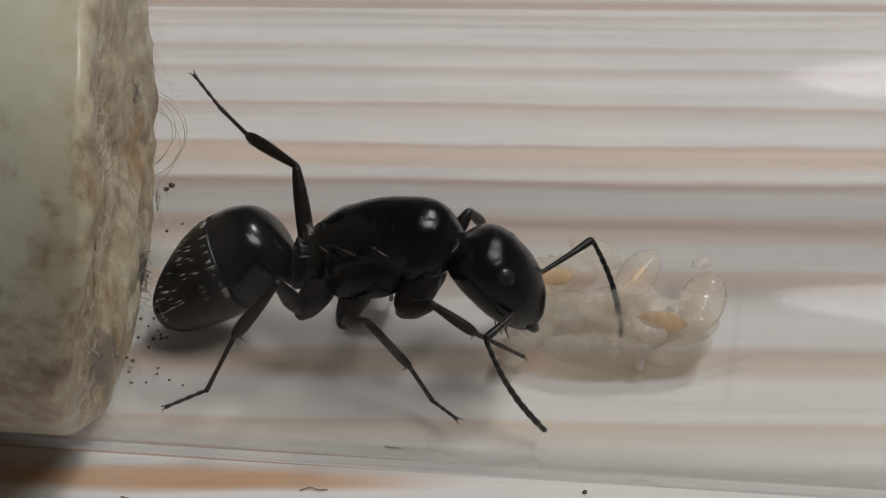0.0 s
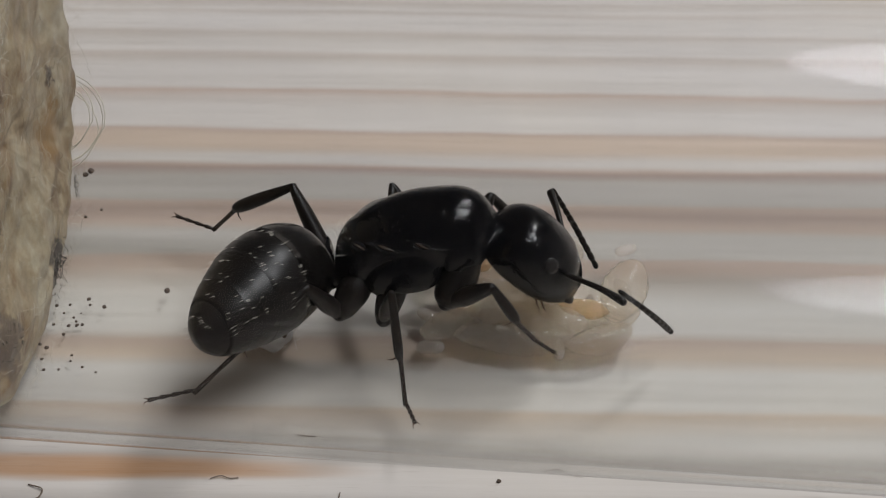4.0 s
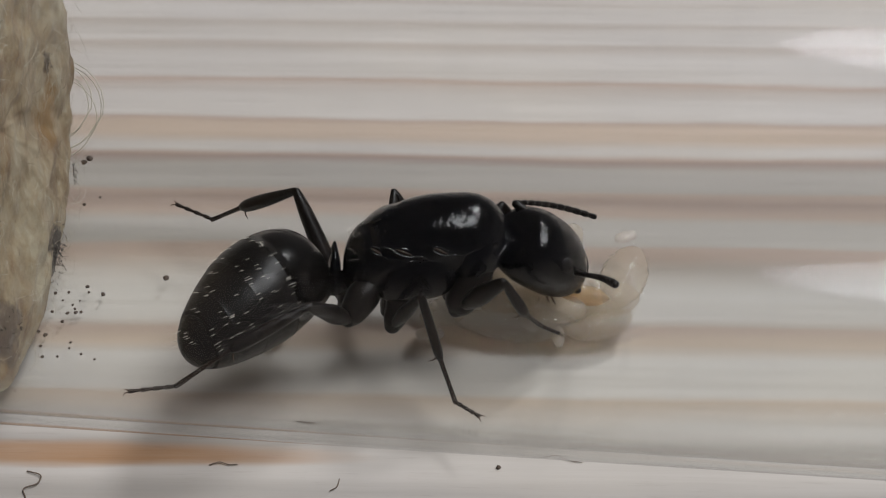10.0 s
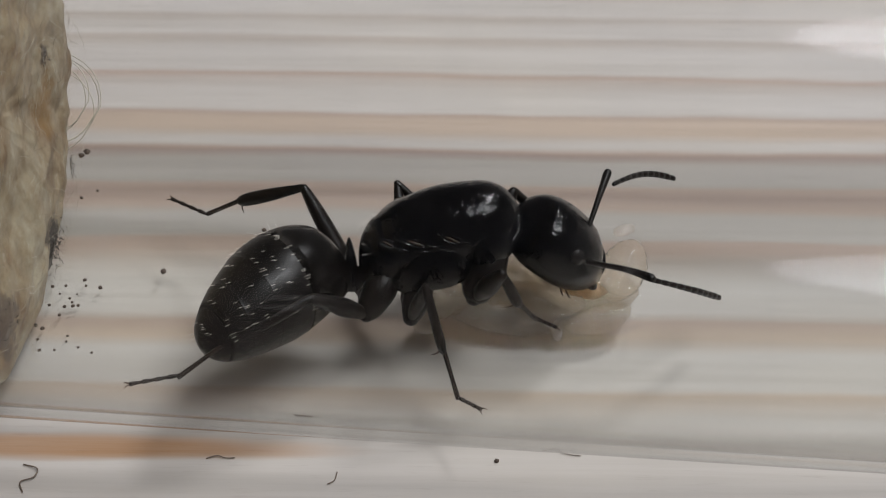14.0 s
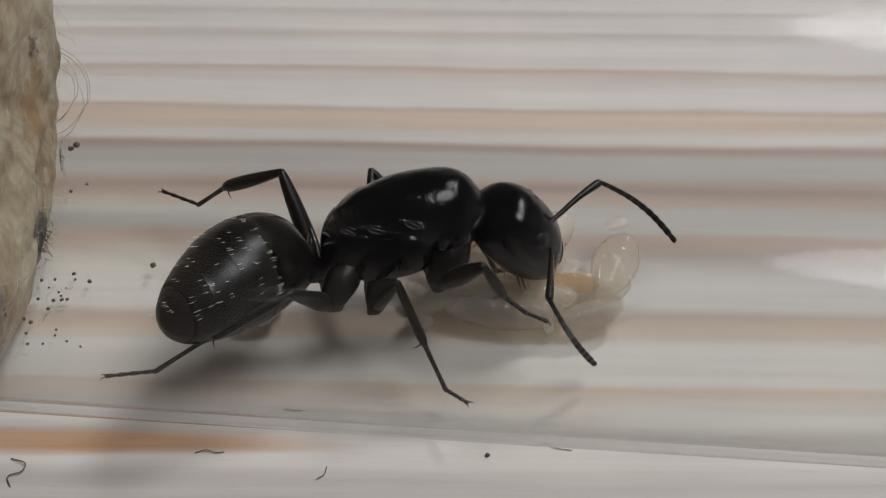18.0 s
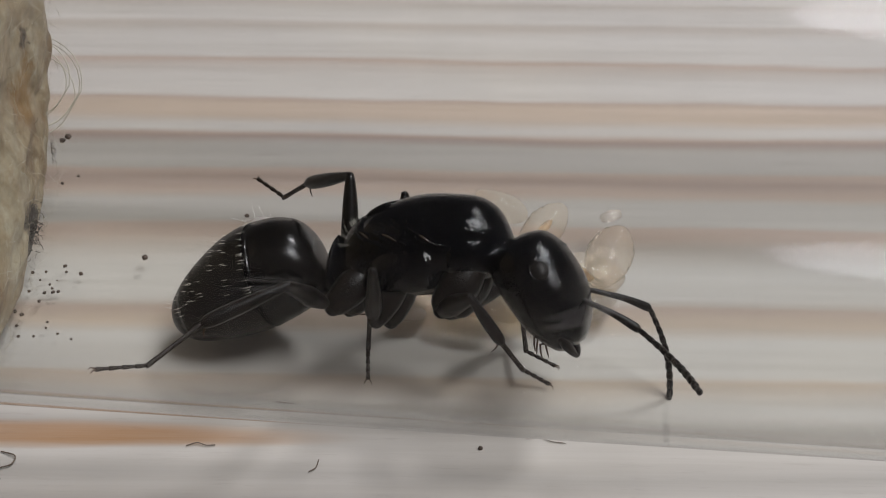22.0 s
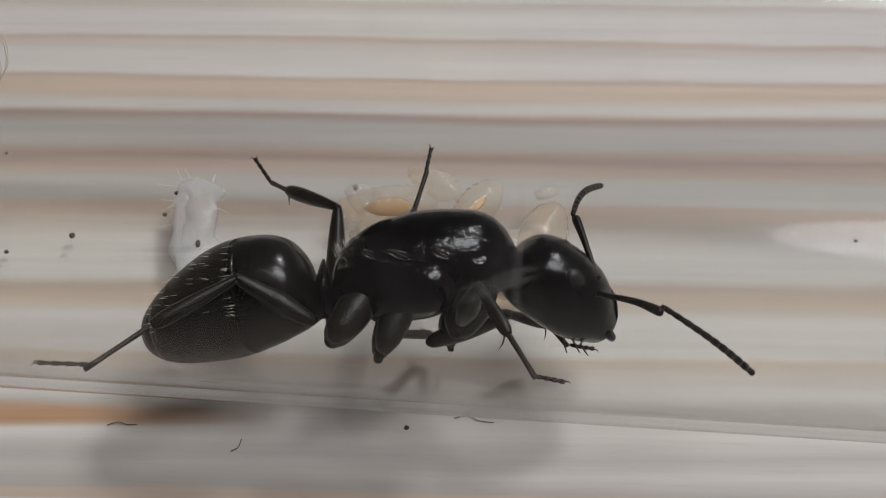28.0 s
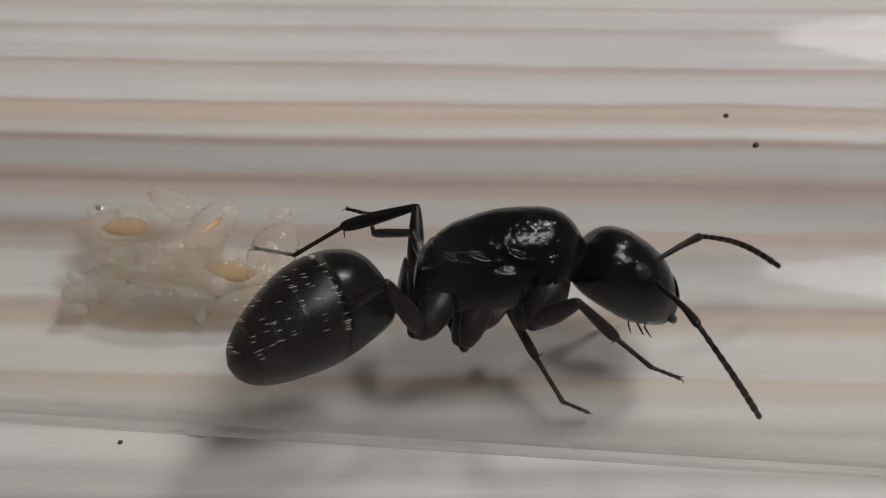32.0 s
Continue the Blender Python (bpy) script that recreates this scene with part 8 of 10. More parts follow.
    walk(PART["tibia.RH"], [
        (0, pose(-0.00339, -0.00360, 0.00009, -51.8, 45.1, 162.7)), (0.5, pose(-0.00412, -0.00336, -0.00002, -50.4, 44.6, 162.5)),
        (1, pose(-0.00479, -0.00298, -0.00012, -46.0, 39.1, 166.9)), (1.5, pose(-0.00446, -0.00319, -0.00029, -31.3, 27.5, -169.7)),
        (2, pose(-0.00412, -0.00331, -0.00037, -24.3, 15.7, -155.9)), (2.5, pose(-0.00444, -0.00324, -0.00061, -22.0, 13.7, -153.0)),
        (3, pose(-0.00442, -0.00322, -0.00072, -21.5, 15.1, -156.6)), (3.5, pose(-0.00398, -0.00294, -0.00003, -20.4, 30.8, -154.2)),
        (5.5, pose(-0.00446, -0.00307, -0.00081, -24.2, 23.4, -163.3)), (6, pose(-0.00461, -0.00299, -0.00080, -24.7, 23.7, -164.7)),
        (7, pose(-0.00474, -0.00281, -0.00072, -25.1, 22.9, -166.0)), (8, pose(-0.00491, -0.00278, -0.00064, -23.9, 23.6, -167.9)),
        (9, pose(-0.00535, -0.00259, -0.00066, -22.6, 20.0, -169.9)), (10, pose(-0.00479, -0.00316, -0.00062, -21.0, 21.9, -172.1)),
        (11, pose(-0.00436, -0.00335, -0.00039, -20.6, 17.3, -168.2)), (12, pose(-0.00452, -0.00332, -0.00041, -22.1, 18.0, -166.8)),
        (13, pose(-0.00469, -0.00327, -0.00037, -23.6, 21.4, -165.1)), (13.5, pose(-0.00521, -0.00293, -0.00046, -23.2, 17.2, -165.7)),
        (15.5, pose(-0.00492, -0.00295, -0.00038, -21.8, 14.9, -172.2)), (16, pose(-0.00486, -0.00293, -0.00034, -22.4, 15.9, -175.4)),
        (16.5, pose(-0.00465, -0.00295, -0.00031, -19.3, 8.7, -168.1)), (17, pose(-0.00450, -0.00291, -0.00039, -19.7, 8.6, -166.5)),
        (18, pose(-0.00464, -0.00274, -0.00089, -25.0, 16.1, -172.5)), (19, pose(-0.00429, -0.00312, -0.00063, -28.4, 22.3, -176.5)),
        (19.5, pose(-0.00418, -0.00331, -0.00060, -28.1, 22.4, -173.5)), (20, pose(-0.00398, -0.00357, -0.00072, -27.6, 27.6, -169.5)),
        (20.5, pose(-0.00386, -0.00388, -0.00085, -30.0, 25.2, -169.7)), (21, pose(-0.00366, -0.00410, -0.00074, -29.9, 21.4, -163.1)),
        (21.5, pose(-0.00363, -0.00444, -0.00103, -29.8, 23.7, -158.3)), (22, pose(-0.00388, -0.00463, -0.00122, -30.3, 25.4, -155.5)),
        (22.5, pose(-0.00523, -0.00361, -0.00056, -27.7, 28.5, -152.4)), (23, pose(-0.00632, -0.00218, -0.00036, -29.3, 30.3, -159.1)),
        (23.5, pose(-0.00631, -0.00219, -0.00033, -33.0, 33.0, -169.3)), (24, pose(-0.00682, -0.00083, -0.00025, -35.8, 36.4, -177.5)),
        (24.5, pose(-0.00612, -0.00285, -0.00112, -37.0, 34.4, 179.5)), (25, pose(-0.00643, -0.00181, -0.00100, -22.8, 23.3, -154.0)),
        (25.5, pose(-0.00529, -0.00297, -0.00002, -31.2, 33.1, -172.1)), (26, pose(-0.00512, -0.00358, -0.00021, -34.5, 42.6, -178.1)),
        (26.5, pose(-0.00555, -0.00283, 0.00009, -31.8, 43.5, -178.2)), (28.5, pose(-0.00670, -0.00112, 0.00022, -21.8, 15.5, -177.7)),
        (29, pose(-0.00564, -0.00244, 0.00071, -25.6, -6.6, 125.3)), (29.5, pose(-0.00354, -0.00322, 0.00003, -29.3, 14.5, 154.1)),
        (30, pose(-0.00510, -0.00196, -0.00013, -38.1, 12.1, 139.1)), (30.5, pose(-0.00553, -0.00232, 0.00020, -20.6, 11.3, -163.0)),
        (31, pose(-0.00702, -0.00089, -0.00073, -24.6, 5.3, -178.5)), (31.25, pose(-0.00673, -0.00015, -0.00088, -53.2, 35.3, 111.0)),
        (31.5, pose(-0.00638, 0.00051, -0.00096, -92.2, 17.8, 31.8)), (31.75, pose(-0.00574, -0.00120, -0.00046, -68.7, 31.8, 87.5)),
        (32, pose(-0.00463, -0.00258, 0.00001, -40.4, 23.0, 145.2))])
    walk(PART["basitarsus.RH"], [
        (0, pose(-0.00562, -0.00291, -0.00225, -41.9, 56.7, -155.9)), (0.5, pose(-0.00636, -0.00265, -0.00234, -56.4, 53.5, -175.9)),
        (1, pose(-0.00728, -0.00239, -0.00220, -49.4, 45.8, -169.4)), (1.5, pose(-0.00734, -0.00371, -0.00181, -43.1, 34.6, -162.6)),
        (2, pose(-0.00702, -0.00460, -0.00126, -36.0, 24.5, -151.9)), (2.5, pose(-0.00730, -0.00470, -0.00140, -34.2, 19.6, -152.1)),
        (3, pose(-0.00735, -0.00448, -0.00157, -33.7, 25.0, -154.7)), (3.5, pose(-0.00653, -0.00417, -0.00172, -34.5, 33.1, -156.9)),
        (5.5, pose(-0.00736, -0.00395, -0.00212, -38.3, 25.8, -165.6)), (6, pose(-0.00752, -0.00377, -0.00212, -39.7, 27.7, -168.9)),
        (7, pose(-0.00769, -0.00353, -0.00200, -38.3, 25.8, -166.4)), (8, pose(-0.00787, -0.00343, -0.00196, -36.8, 27.7, -167.6)),
        (9, pose(-0.00841, -0.00313, -0.00179, -34.9, 25.2, -167.7)), (10, pose(-0.00783, -0.00357, -0.00185, -39.1, 30.1, 178.0)),
        (11, pose(-0.00744, -0.00399, -0.00137, -34.7, 25.4, -169.7)), (12, pose(-0.00757, -0.00405, -0.00144, -39.4, 27.4, -176.2)),
        (13, pose(-0.00766, -0.00405, -0.00158, -35.6, 26.6, -162.9)), (13.5, pose(-0.00827, -0.00370, -0.00143, -34.5, 24.7, -162.6)),
        (15.5, pose(-0.00809, -0.00340, -0.00123, -37.5, 22.4, 179.9)), (16, pose(-0.00802, -0.00319, -0.00126, -39.1, 23.6, 174.7)),
        (16.5, pose(-0.00785, -0.00362, -0.00082, -35.4, 15.1, -177.6)), (17, pose(-0.00768, -0.00367, -0.00089, -34.8, 14.1, -172.1)),
        (18, pose(-0.00778, -0.00314, -0.00181, -41.3, 22.2, -179.9)), (19, pose(-0.00733, -0.00331, -0.00188, -41.0, 26.2, -172.9)),
        (19.5, pose(-0.00721, -0.00365, -0.00186, -41.6, 27.2, -171.5)), (20, pose(-0.00686, -0.00410, -0.00224, -45.0, 32.7, -175.5)),
        (20.5, pose(-0.00679, -0.00441, -0.00225, -43.9, 30.1, -168.5)), (21, pose(-0.00661, -0.00500, -0.00193, -41.0, 28.2, -156.9)),
        (21.5, pose(-0.00644, -0.00554, -0.00236, -54.5, 38.0, -177.4)), (22, pose(-0.00660, -0.00586, -0.00263, -30.6, 36.5, -135.4)),
        (22.5, pose(-0.00781, -0.00495, -0.00214, -28.5, 32.6, -134.2)), (23, pose(-0.00898, -0.00321, -0.00203, -40.6, 33.9, -159.2)),
        (23.5, pose(-0.00903, -0.00269, -0.00213, -45.4, 39.6, -170.6)), (24, pose(-0.00948, -0.00095, -0.00221, -62.7, 32.7, 157.0)),
        (24.5, pose(-0.00884, -0.00283, -0.00297, -72.2, 25.8, 138.4)), (25, pose(-0.00916, -0.00315, -0.00232, -20.1, 55.5, -149.5)),
        (25.5, pose(-0.00803, -0.00334, -0.00182, 1.6, 54.9, -121.2)), (26, pose(-0.00754, -0.00366, -0.00245, 5.0, 36.6, -114.0)),
        (26.5, pose(-0.00793, -0.00291, -0.00218, 10.7, 28.4, -106.2)), (28.5, pose(-0.00988, -0.00125, -0.00067, -14.5, 30.0, -170.1)),
        (29, pose(-0.00754, 0.00023, 0.00110, 7.3, 2.6, -105.4)), (29.5, pose(-0.00641, -0.00183, -0.00079, -6.3, 25.1, -150.0)),
        (30, pose(-0.00754, 0.00015, -0.00083, 1.4, 13.7, -133.1)), (30.5, pose(-0.00862, -0.00327, -0.00044, 1.3, 5.5, -136.4)),
        (31, pose(-0.01030, -0.00097, -0.00103, -4.5, 2.3, 165.9)), (31.5, pose(-0.00371, 0.00216, -0.00198, -8.3, 15.9, 162.2)),
        (32, pose(-0.00713, -0.00085, -0.00127, -15.1, 14.0, 121.1))])
    walk(PART["tarsus.RH"], [
        (0, pose(-0.00687, -0.00347, -0.00433, -36.6, 19.4, -172.1)), (0.5, pose(-0.00784, -0.00276, -0.00436, -33.1, 11.0, -163.9)),
        (1, pose(-0.00900, -0.00272, -0.00399, -32.4, 5.4, -167.4)), (1.5, pose(-0.00930, -0.00432, -0.00324, -32.0, 6.4, -174.4)),
        (2, pose(-0.00903, -0.00567, -0.00230, -29.3, 4.9, -160.6)), (2.5, pose(-0.00938, -0.00581, -0.00223, -28.0, -0.7, -159.8)),
        (3, pose(-0.00940, -0.00544, -0.00263, -27.2, 1.6, -163.1)), (3.5, pose(-0.00846, -0.00499, -0.00308, -28.0, 6.8, -175.0)),
        (5.5, pose(-0.00954, -0.00451, -0.00320, -29.5, 4.3, 178.1)), (6, pose(-0.00970, -0.00421, -0.00328, -30.1, 4.9, 170.6)),
        (7, pose(-0.00987, -0.00406, -0.00310, -30.1, 4.0, 174.3)), (8, pose(-0.01003, -0.00390, -0.00313, -28.4, 3.8, 173.9)),
        (9, pose(-0.01061, -0.00361, -0.00286, -26.1, 5.0, 176.5)), (10, pose(-0.00999, -0.00350, -0.00312, -24.7, 4.6, 168.2)),
        (11, pose(-0.00967, -0.00440, -0.00244, -24.6, 0.8, 178.5)), (12, pose(-0.00978, -0.00419, -0.00259, -25.8, -0.5, 177.8)),
        (13, pose(-0.00980, -0.00472, -0.00270, -27.6, -1.9, -173.4)), (13.5, pose(-0.01044, -0.00438, -0.00247, -27.6, -0.4, -170.5)),
        (15.5, pose(-0.01040, -0.00338, -0.00218, -26.3, -4.4, 172.3)), (16, pose(-0.01031, -0.00298, -0.00225, -26.7, -4.1, 170.8)),
        (16.5, pose(-0.01025, -0.00371, -0.00147, -25.6, -11.8, 175.5)), (17, pose(-0.01008, -0.00400, -0.00150, -26.8, -11.7, 179.2)),
        (18, pose(-0.01010, -0.00315, -0.00275, -30.1, -4.0, 175.9)), (19, pose(-0.00956, -0.00358, -0.00298, -29.4, -0.6, 179.3)),
        (19.5, pose(-0.00940, -0.00397, -0.00301, -28.7, 0.1, -179.9)), (20, pose(-0.00896, -0.00427, -0.00359, -28.4, 3.2, -179.7)),
        (20.5, pose(-0.00892, -0.00485, -0.00351, -29.6, 2.2, -179.1)), (21, pose(-0.00863, -0.00586, -0.00312, -30.6, 0.2, -163.5)),
        (21.5, pose(-0.00842, -0.00564, -0.00389, -31.5, 3.4, -166.5)), (22, pose(-0.00803, -0.00728, -0.00412, -30.1, 4.3, -136.2)),
        (22.5, pose(-0.00927, -0.00646, -0.00349, -30.6, 1.9, -140.9)), (23, pose(-0.01092, -0.00394, -0.00341, -31.2, 2.1, -161.8)),
        (23.5, pose(-0.01093, -0.00300, -0.00373, -32.0, 4.7, 176.4)), (24, pose(-0.01141, -0.00012, -0.00355, -31.8, -0.5, 168.5)),
        (24.5, pose(-0.01052, -0.00133, -0.00406, -31.6, 0.0, 163.3)), (25, pose(-0.01038, -0.00386, -0.00438, -30.9, 10.2, 166.9)),
        (25.5, pose(-0.00878, -0.00458, -0.00387, -29.4, 10.2, 163.8)), (26, pose(-0.00835, -0.00550, -0.00395, -29.5, 6.9, 147.4)),
        (26.5, pose(-0.00855, -0.00502, -0.00337, -29.0, 3.6, 140.8)), (28.5, pose(-0.01201, -0.00162, -0.00192, -25.6, -6.8, 172.5)),
        (29, pose(-0.00821, -0.00217, 0.00097, -21.6, 1.0, 112.9)), (29.5, pose(-0.00837, -0.00295, -0.00185, -24.2, 27.4, 114.2)),
        (30, pose(-0.00919, -0.00162, -0.00141, -33.0, 5.9, 102.8)), (30.5, pose(-0.01043, -0.00498, -0.00068, -28.2, -2.7, 112.9)),
        (31, pose(-0.01272, -0.00037, -0.00113, -38.3, -18.9, 104.8)), (31.25, pose(-0.00949, 0.00156, -0.00207, -31.7, -3.7, 57.9)),
        (31.5, pose(-0.00601, 0.00288, -0.00266, -34.5, 12.1, 12.2)), (32, pose(-0.00838, 0.00123, -0.00189, -11.2, 7.9, 108.3))])
    walk(PART["femur.LF"], [
        (0, pose(0.00162, 0.00127, -0.00109, 27.8, -51.6, 22.4)), (0.5, pose(0.00146, 0.00117, -0.00096, 26.1, -62.6, 17.9)),
        (1, pose(0.00148, 0.00114, -0.00105, 27.9, -60.1, 14.4)), (1.5, pose(0.00145, 0.00110, -0.00111, 28.1, -60.3, 11.9)),
        (2, pose(0.00148, 0.00119, -0.00113, 20.6, -57.2, 20.3)), (2.5, pose(0.00146, 0.00121, -0.00117, 17.7, -56.5, 22.1)),
        (3, pose(0.00142, 0.00117, -0.00121, 17.2, -57.5, 20.2)), (3.5, pose(0.00146, 0.00121, -0.00117, 15.7, -56.4, 21.8)),
        (5.5, pose(0.00156, 0.00117, -0.00102, 18.7, -56.9, 15.9)), (6, pose(0.00160, 0.00118, -0.00099, 18.7, -56.4, 15.6)),
        (7, pose(0.00165, 0.00117, -0.00093, 19.6, -56.1, 13.5)), (8, pose(0.00164, 0.00113, -0.00094, 20.0, -56.3, 10.9)),
        (9, pose(0.00164, 0.00110, -0.00098, 20.3, -55.8, 8.2)), (10, pose(0.00164, 0.00108, -0.00100, 19.9, -55.5, 6.5)),
        (11, pose(0.00162, 0.00115, -0.00105, 16.8, -54.0, 12.9)), (12, pose(0.00159, 0.00119, -0.00106, 16.2, -54.4, 16.6)),
        (13, pose(0.00155, 0.00120, -0.00105, 16.4, -56.4, 18.7)), (13.5, pose(0.00157, 0.00117, -0.00103, 18.0, -56.3, 15.2)),
        (15.5, pose(0.00169, 0.00103, -0.00099, 21.6, -53.8, 2.6)), (16, pose(0.00169, 0.00097, -0.00100, 23.9, -53.6, -2.1)),
        (16.5, pose(0.00163, 0.00127, -0.00152, 8.7, -33.5, 21.5)), (17, pose(0.00165, 0.00133, -0.00151, 7.6, -32.2, 25.1)),
        (18, pose(0.00175, 0.00140, -0.00134, 9.9, -36.5, 26.5)), (19, pose(0.00168, 0.00150, -0.00131, 8.7, -38.0, 34.5)),
        (19.5, pose(0.00165, 0.00154, -0.00125, 8.0, -40.3, 37.9)), (20, pose(0.00161, 0.00158, -0.00120, 7.4, -42.3, 41.0)),
        (20.5, pose(0.00154, 0.00156, -0.00116, 8.3, -46.0, 43.3)), (21, pose(0.00144, 0.00164, -0.00146, 8.4, -33.8, 52.4)),
        (21.5, pose(0.00120, 0.00127, -0.00189, 12.5, -16.0, 47.2)), (22, pose(0.00124, 0.00133, -0.00178, 10.5, -26.3, 48.3)),
        (22.5, pose(0.00129, 0.00133, -0.00176, 11.5, -27.2, 44.5)), (23, pose(0.00125, 0.00152, -0.00169, 9.5, -27.2, 59.9)),
        (23.5, pose(0.00128, 0.00151, -0.00165, 9.8, -30.0, 56.9)), (24, pose(0.00132, 0.00145, -0.00164, 11.3, -31.5, 50.7)),
        (24.5, pose(0.00134, 0.00128, -0.00165, 15.1, -36.2, 35.9)), (25, pose(0.00105, 0.00116, -0.00191, 7.7, -26.1, 57.5)),
        (25.5, pose(0.00098, 0.00107, -0.00196, 5.9, -25.8, 69.8)), (26, pose(0.00094, 0.00097, -0.00201, 6.0, -23.0, 74.1)),
        (26.5, pose(0.00096, 0.00103, -0.00198, 8.6, -29.9, 64.5)), (28.5, pose(0.00087, 0.00097, -0.00202, 11.6, -12.8, 20.6)),
        (29, pose(0.00093, 0.00099, -0.00201, 12.2, -16.3, 14.6)), (29.5, pose(0.00127, 0.00108, -0.00184, 17.0, -25.9, 14.6)),
        (30, pose(0.00168, 0.00115, -0.00144, 18.3, -37.0, 11.7)), (30.5, pose(0.00141, 0.00119, -0.00159, 12.4, -39.5, 22.0)),
        (31, pose(0.00133, 0.00094, -0.00156, 30.5, -48.9, -9.1)), (31.5, pose(0.00191, 0.00072, -0.00071, 30.3, -52.1, -16.4)),
        (32, pose(0.00149, 0.00115, -0.00145, 18.0, -44.6, 15.1))])
    walk(PART["tibia.LF"], [
        (0, pose(0.00334, 0.00198, 0.00126, 11.2, 27.8, 85.5)), (0.5, pose(0.00278, 0.00159, 0.00170, 7.0, 32.0, 77.3)),
        (1, pose(0.00293, 0.00151, 0.00155, 10.4, 30.6, 83.3)), (1.5, pose(0.00290, 0.00141, 0.00150, 12.0, 30.5, 86.1)),
        (2, pose(0.00300, 0.00176, 0.00139, 11.2, 35.2, 84.9)), (2.5, pose(0.00299, 0.00183, 0.00133, 8.4, 37.5, 80.4)),
        (3, pose(0.00294, 0.00173, 0.00132, 5.6, 38.9, 74.7)), (3.5, pose(0.00300, 0.00182, 0.00133, 3.9, 39.6, 72.1)),
        (5.5, pose(0.00314, 0.00162, 0.00149, 3.2, 39.3, 67.4)), (6, pose(0.00320, 0.00163, 0.00151, 2.5, 39.8, 65.1)),
        (7, pose(0.00328, 0.00156, 0.00156, 2.1, 40.0, 62.6)), (8, pose(0.00328, 0.00145, 0.00156, -0.0, 41.8, 59.3)),
        (9, pose(0.00330, 0.00134, 0.00150, -1.8, 43.8, 56.2)), (10, pose(0.00333, 0.00127, 0.00147, -4.4, 45.5, 52.8)),
        (11, pose(0.00334, 0.00155, 0.00138, -4.4, 45.3, 54.5)), (12, pose(0.00327, 0.00169, 0.00138, -3.3, 44.7, 56.5)),
        (13, pose(0.00312, 0.00173, 0.00145, -1.4, 44.3, 58.8)), (13.5, pose(0.00318, 0.00160, 0.00146, -2.3, 44.0, 56.1)),
        (15.5, pose(0.00346, 0.00112, 0.00143, -4.2, 43.2, 47.7)), (16, pose(0.00347, 0.00091, 0.00142, -3.7, 43.4, 45.6)),
        (16.5, pose(0.00396, 0.00218, 0.00014, 96.8, 62.4, 160.1)), (17, pose(0.00395, 0.00240, 0.00009, 99.8, 60.9, 164.6)),
        (18, pose(0.00391, 0.00247, 0.00044, 84.5, 62.5, 150.1)), (19, pose(0.00363, 0.00284, 0.00054, 75.4, 64.9, 147.0)),
        (19.5, pose(0.00345, 0.00295, 0.00069, 62.6, 67.3, 136.5)), (20, pose(0.00329, 0.00304, 0.00082, 50.2, 67.7, 126.3)),
        (20.5, pose(0.00305, 0.00298, 0.00100, 36.6, 65.9, 114.8)), (21, pose(0.00296, 0.00361, 0.00021, 79.2, 58.7, 165.8)),
        (21.5, pose(0.00316, 0.00339, -0.00107, -144.7, 75.7, -52.4)), (22, pose(0.00303, 0.00334, -0.00045, -1.6, 59.8, 96.1)),
        (22.5, pose(0.00319, 0.00320, -0.00038, 35.3, 65.7, 133.6)), (23, pose(0.00259, 0.00383, -0.00032, 111.4, 78.8, -151.2)),
        (23.5, pose(0.00270, 0.00369, -0.00015, 90.5, 81.0, -175.6)), (24, pose(0.00294, 0.00343, -0.00008, 63.5, 70.3, 153.6)),
        (24.5, pose(0.00330, 0.00270, 0.00012, 28.8, 8.3, 109.4)), (25, pose(0.00250, 0.00343, -0.00059, 23.2, 12.1, 90.9)),
        (25.5, pose(0.00191, 0.00361, -0.00066, 24.2, -10.3, 85.1)), (26, pose(0.00170, 0.00362, -0.00084, 25.4, -7.4, 86.7)),
        (26.5, pose(0.00209, 0.00338, -0.00049, 26.1, 2.4, 83.3)), (28.5, pose(0.00360, 0.00200, -0.00136, 22.6, 6.9, 26.9)),
        (29, pose(0.00371, 0.00172, -0.00117, 22.5, 1.8, 24.6)), (29.5, pose(0.00388, 0.00176, -0.00053, 28.2, 7.6, 24.5)),
        (30, pose(0.00403, 0.00164, 0.00037, 29.4, 11.0, 23.8)), (30.5, pose(0.00356, 0.00205, 0.00032, 26.7, 23.1, 31.3)),
        (31, pose(0.00328, 0.00063, 0.00070, 28.4, 20.6, 30.2)), (31.5, pose(0.00368, 0.00020, 0.00166, 30.4, 18.5, 20.9)),
        (32, pose(0.00355, 0.00170, 0.00066, 31.5, 30.8, 40.7))])
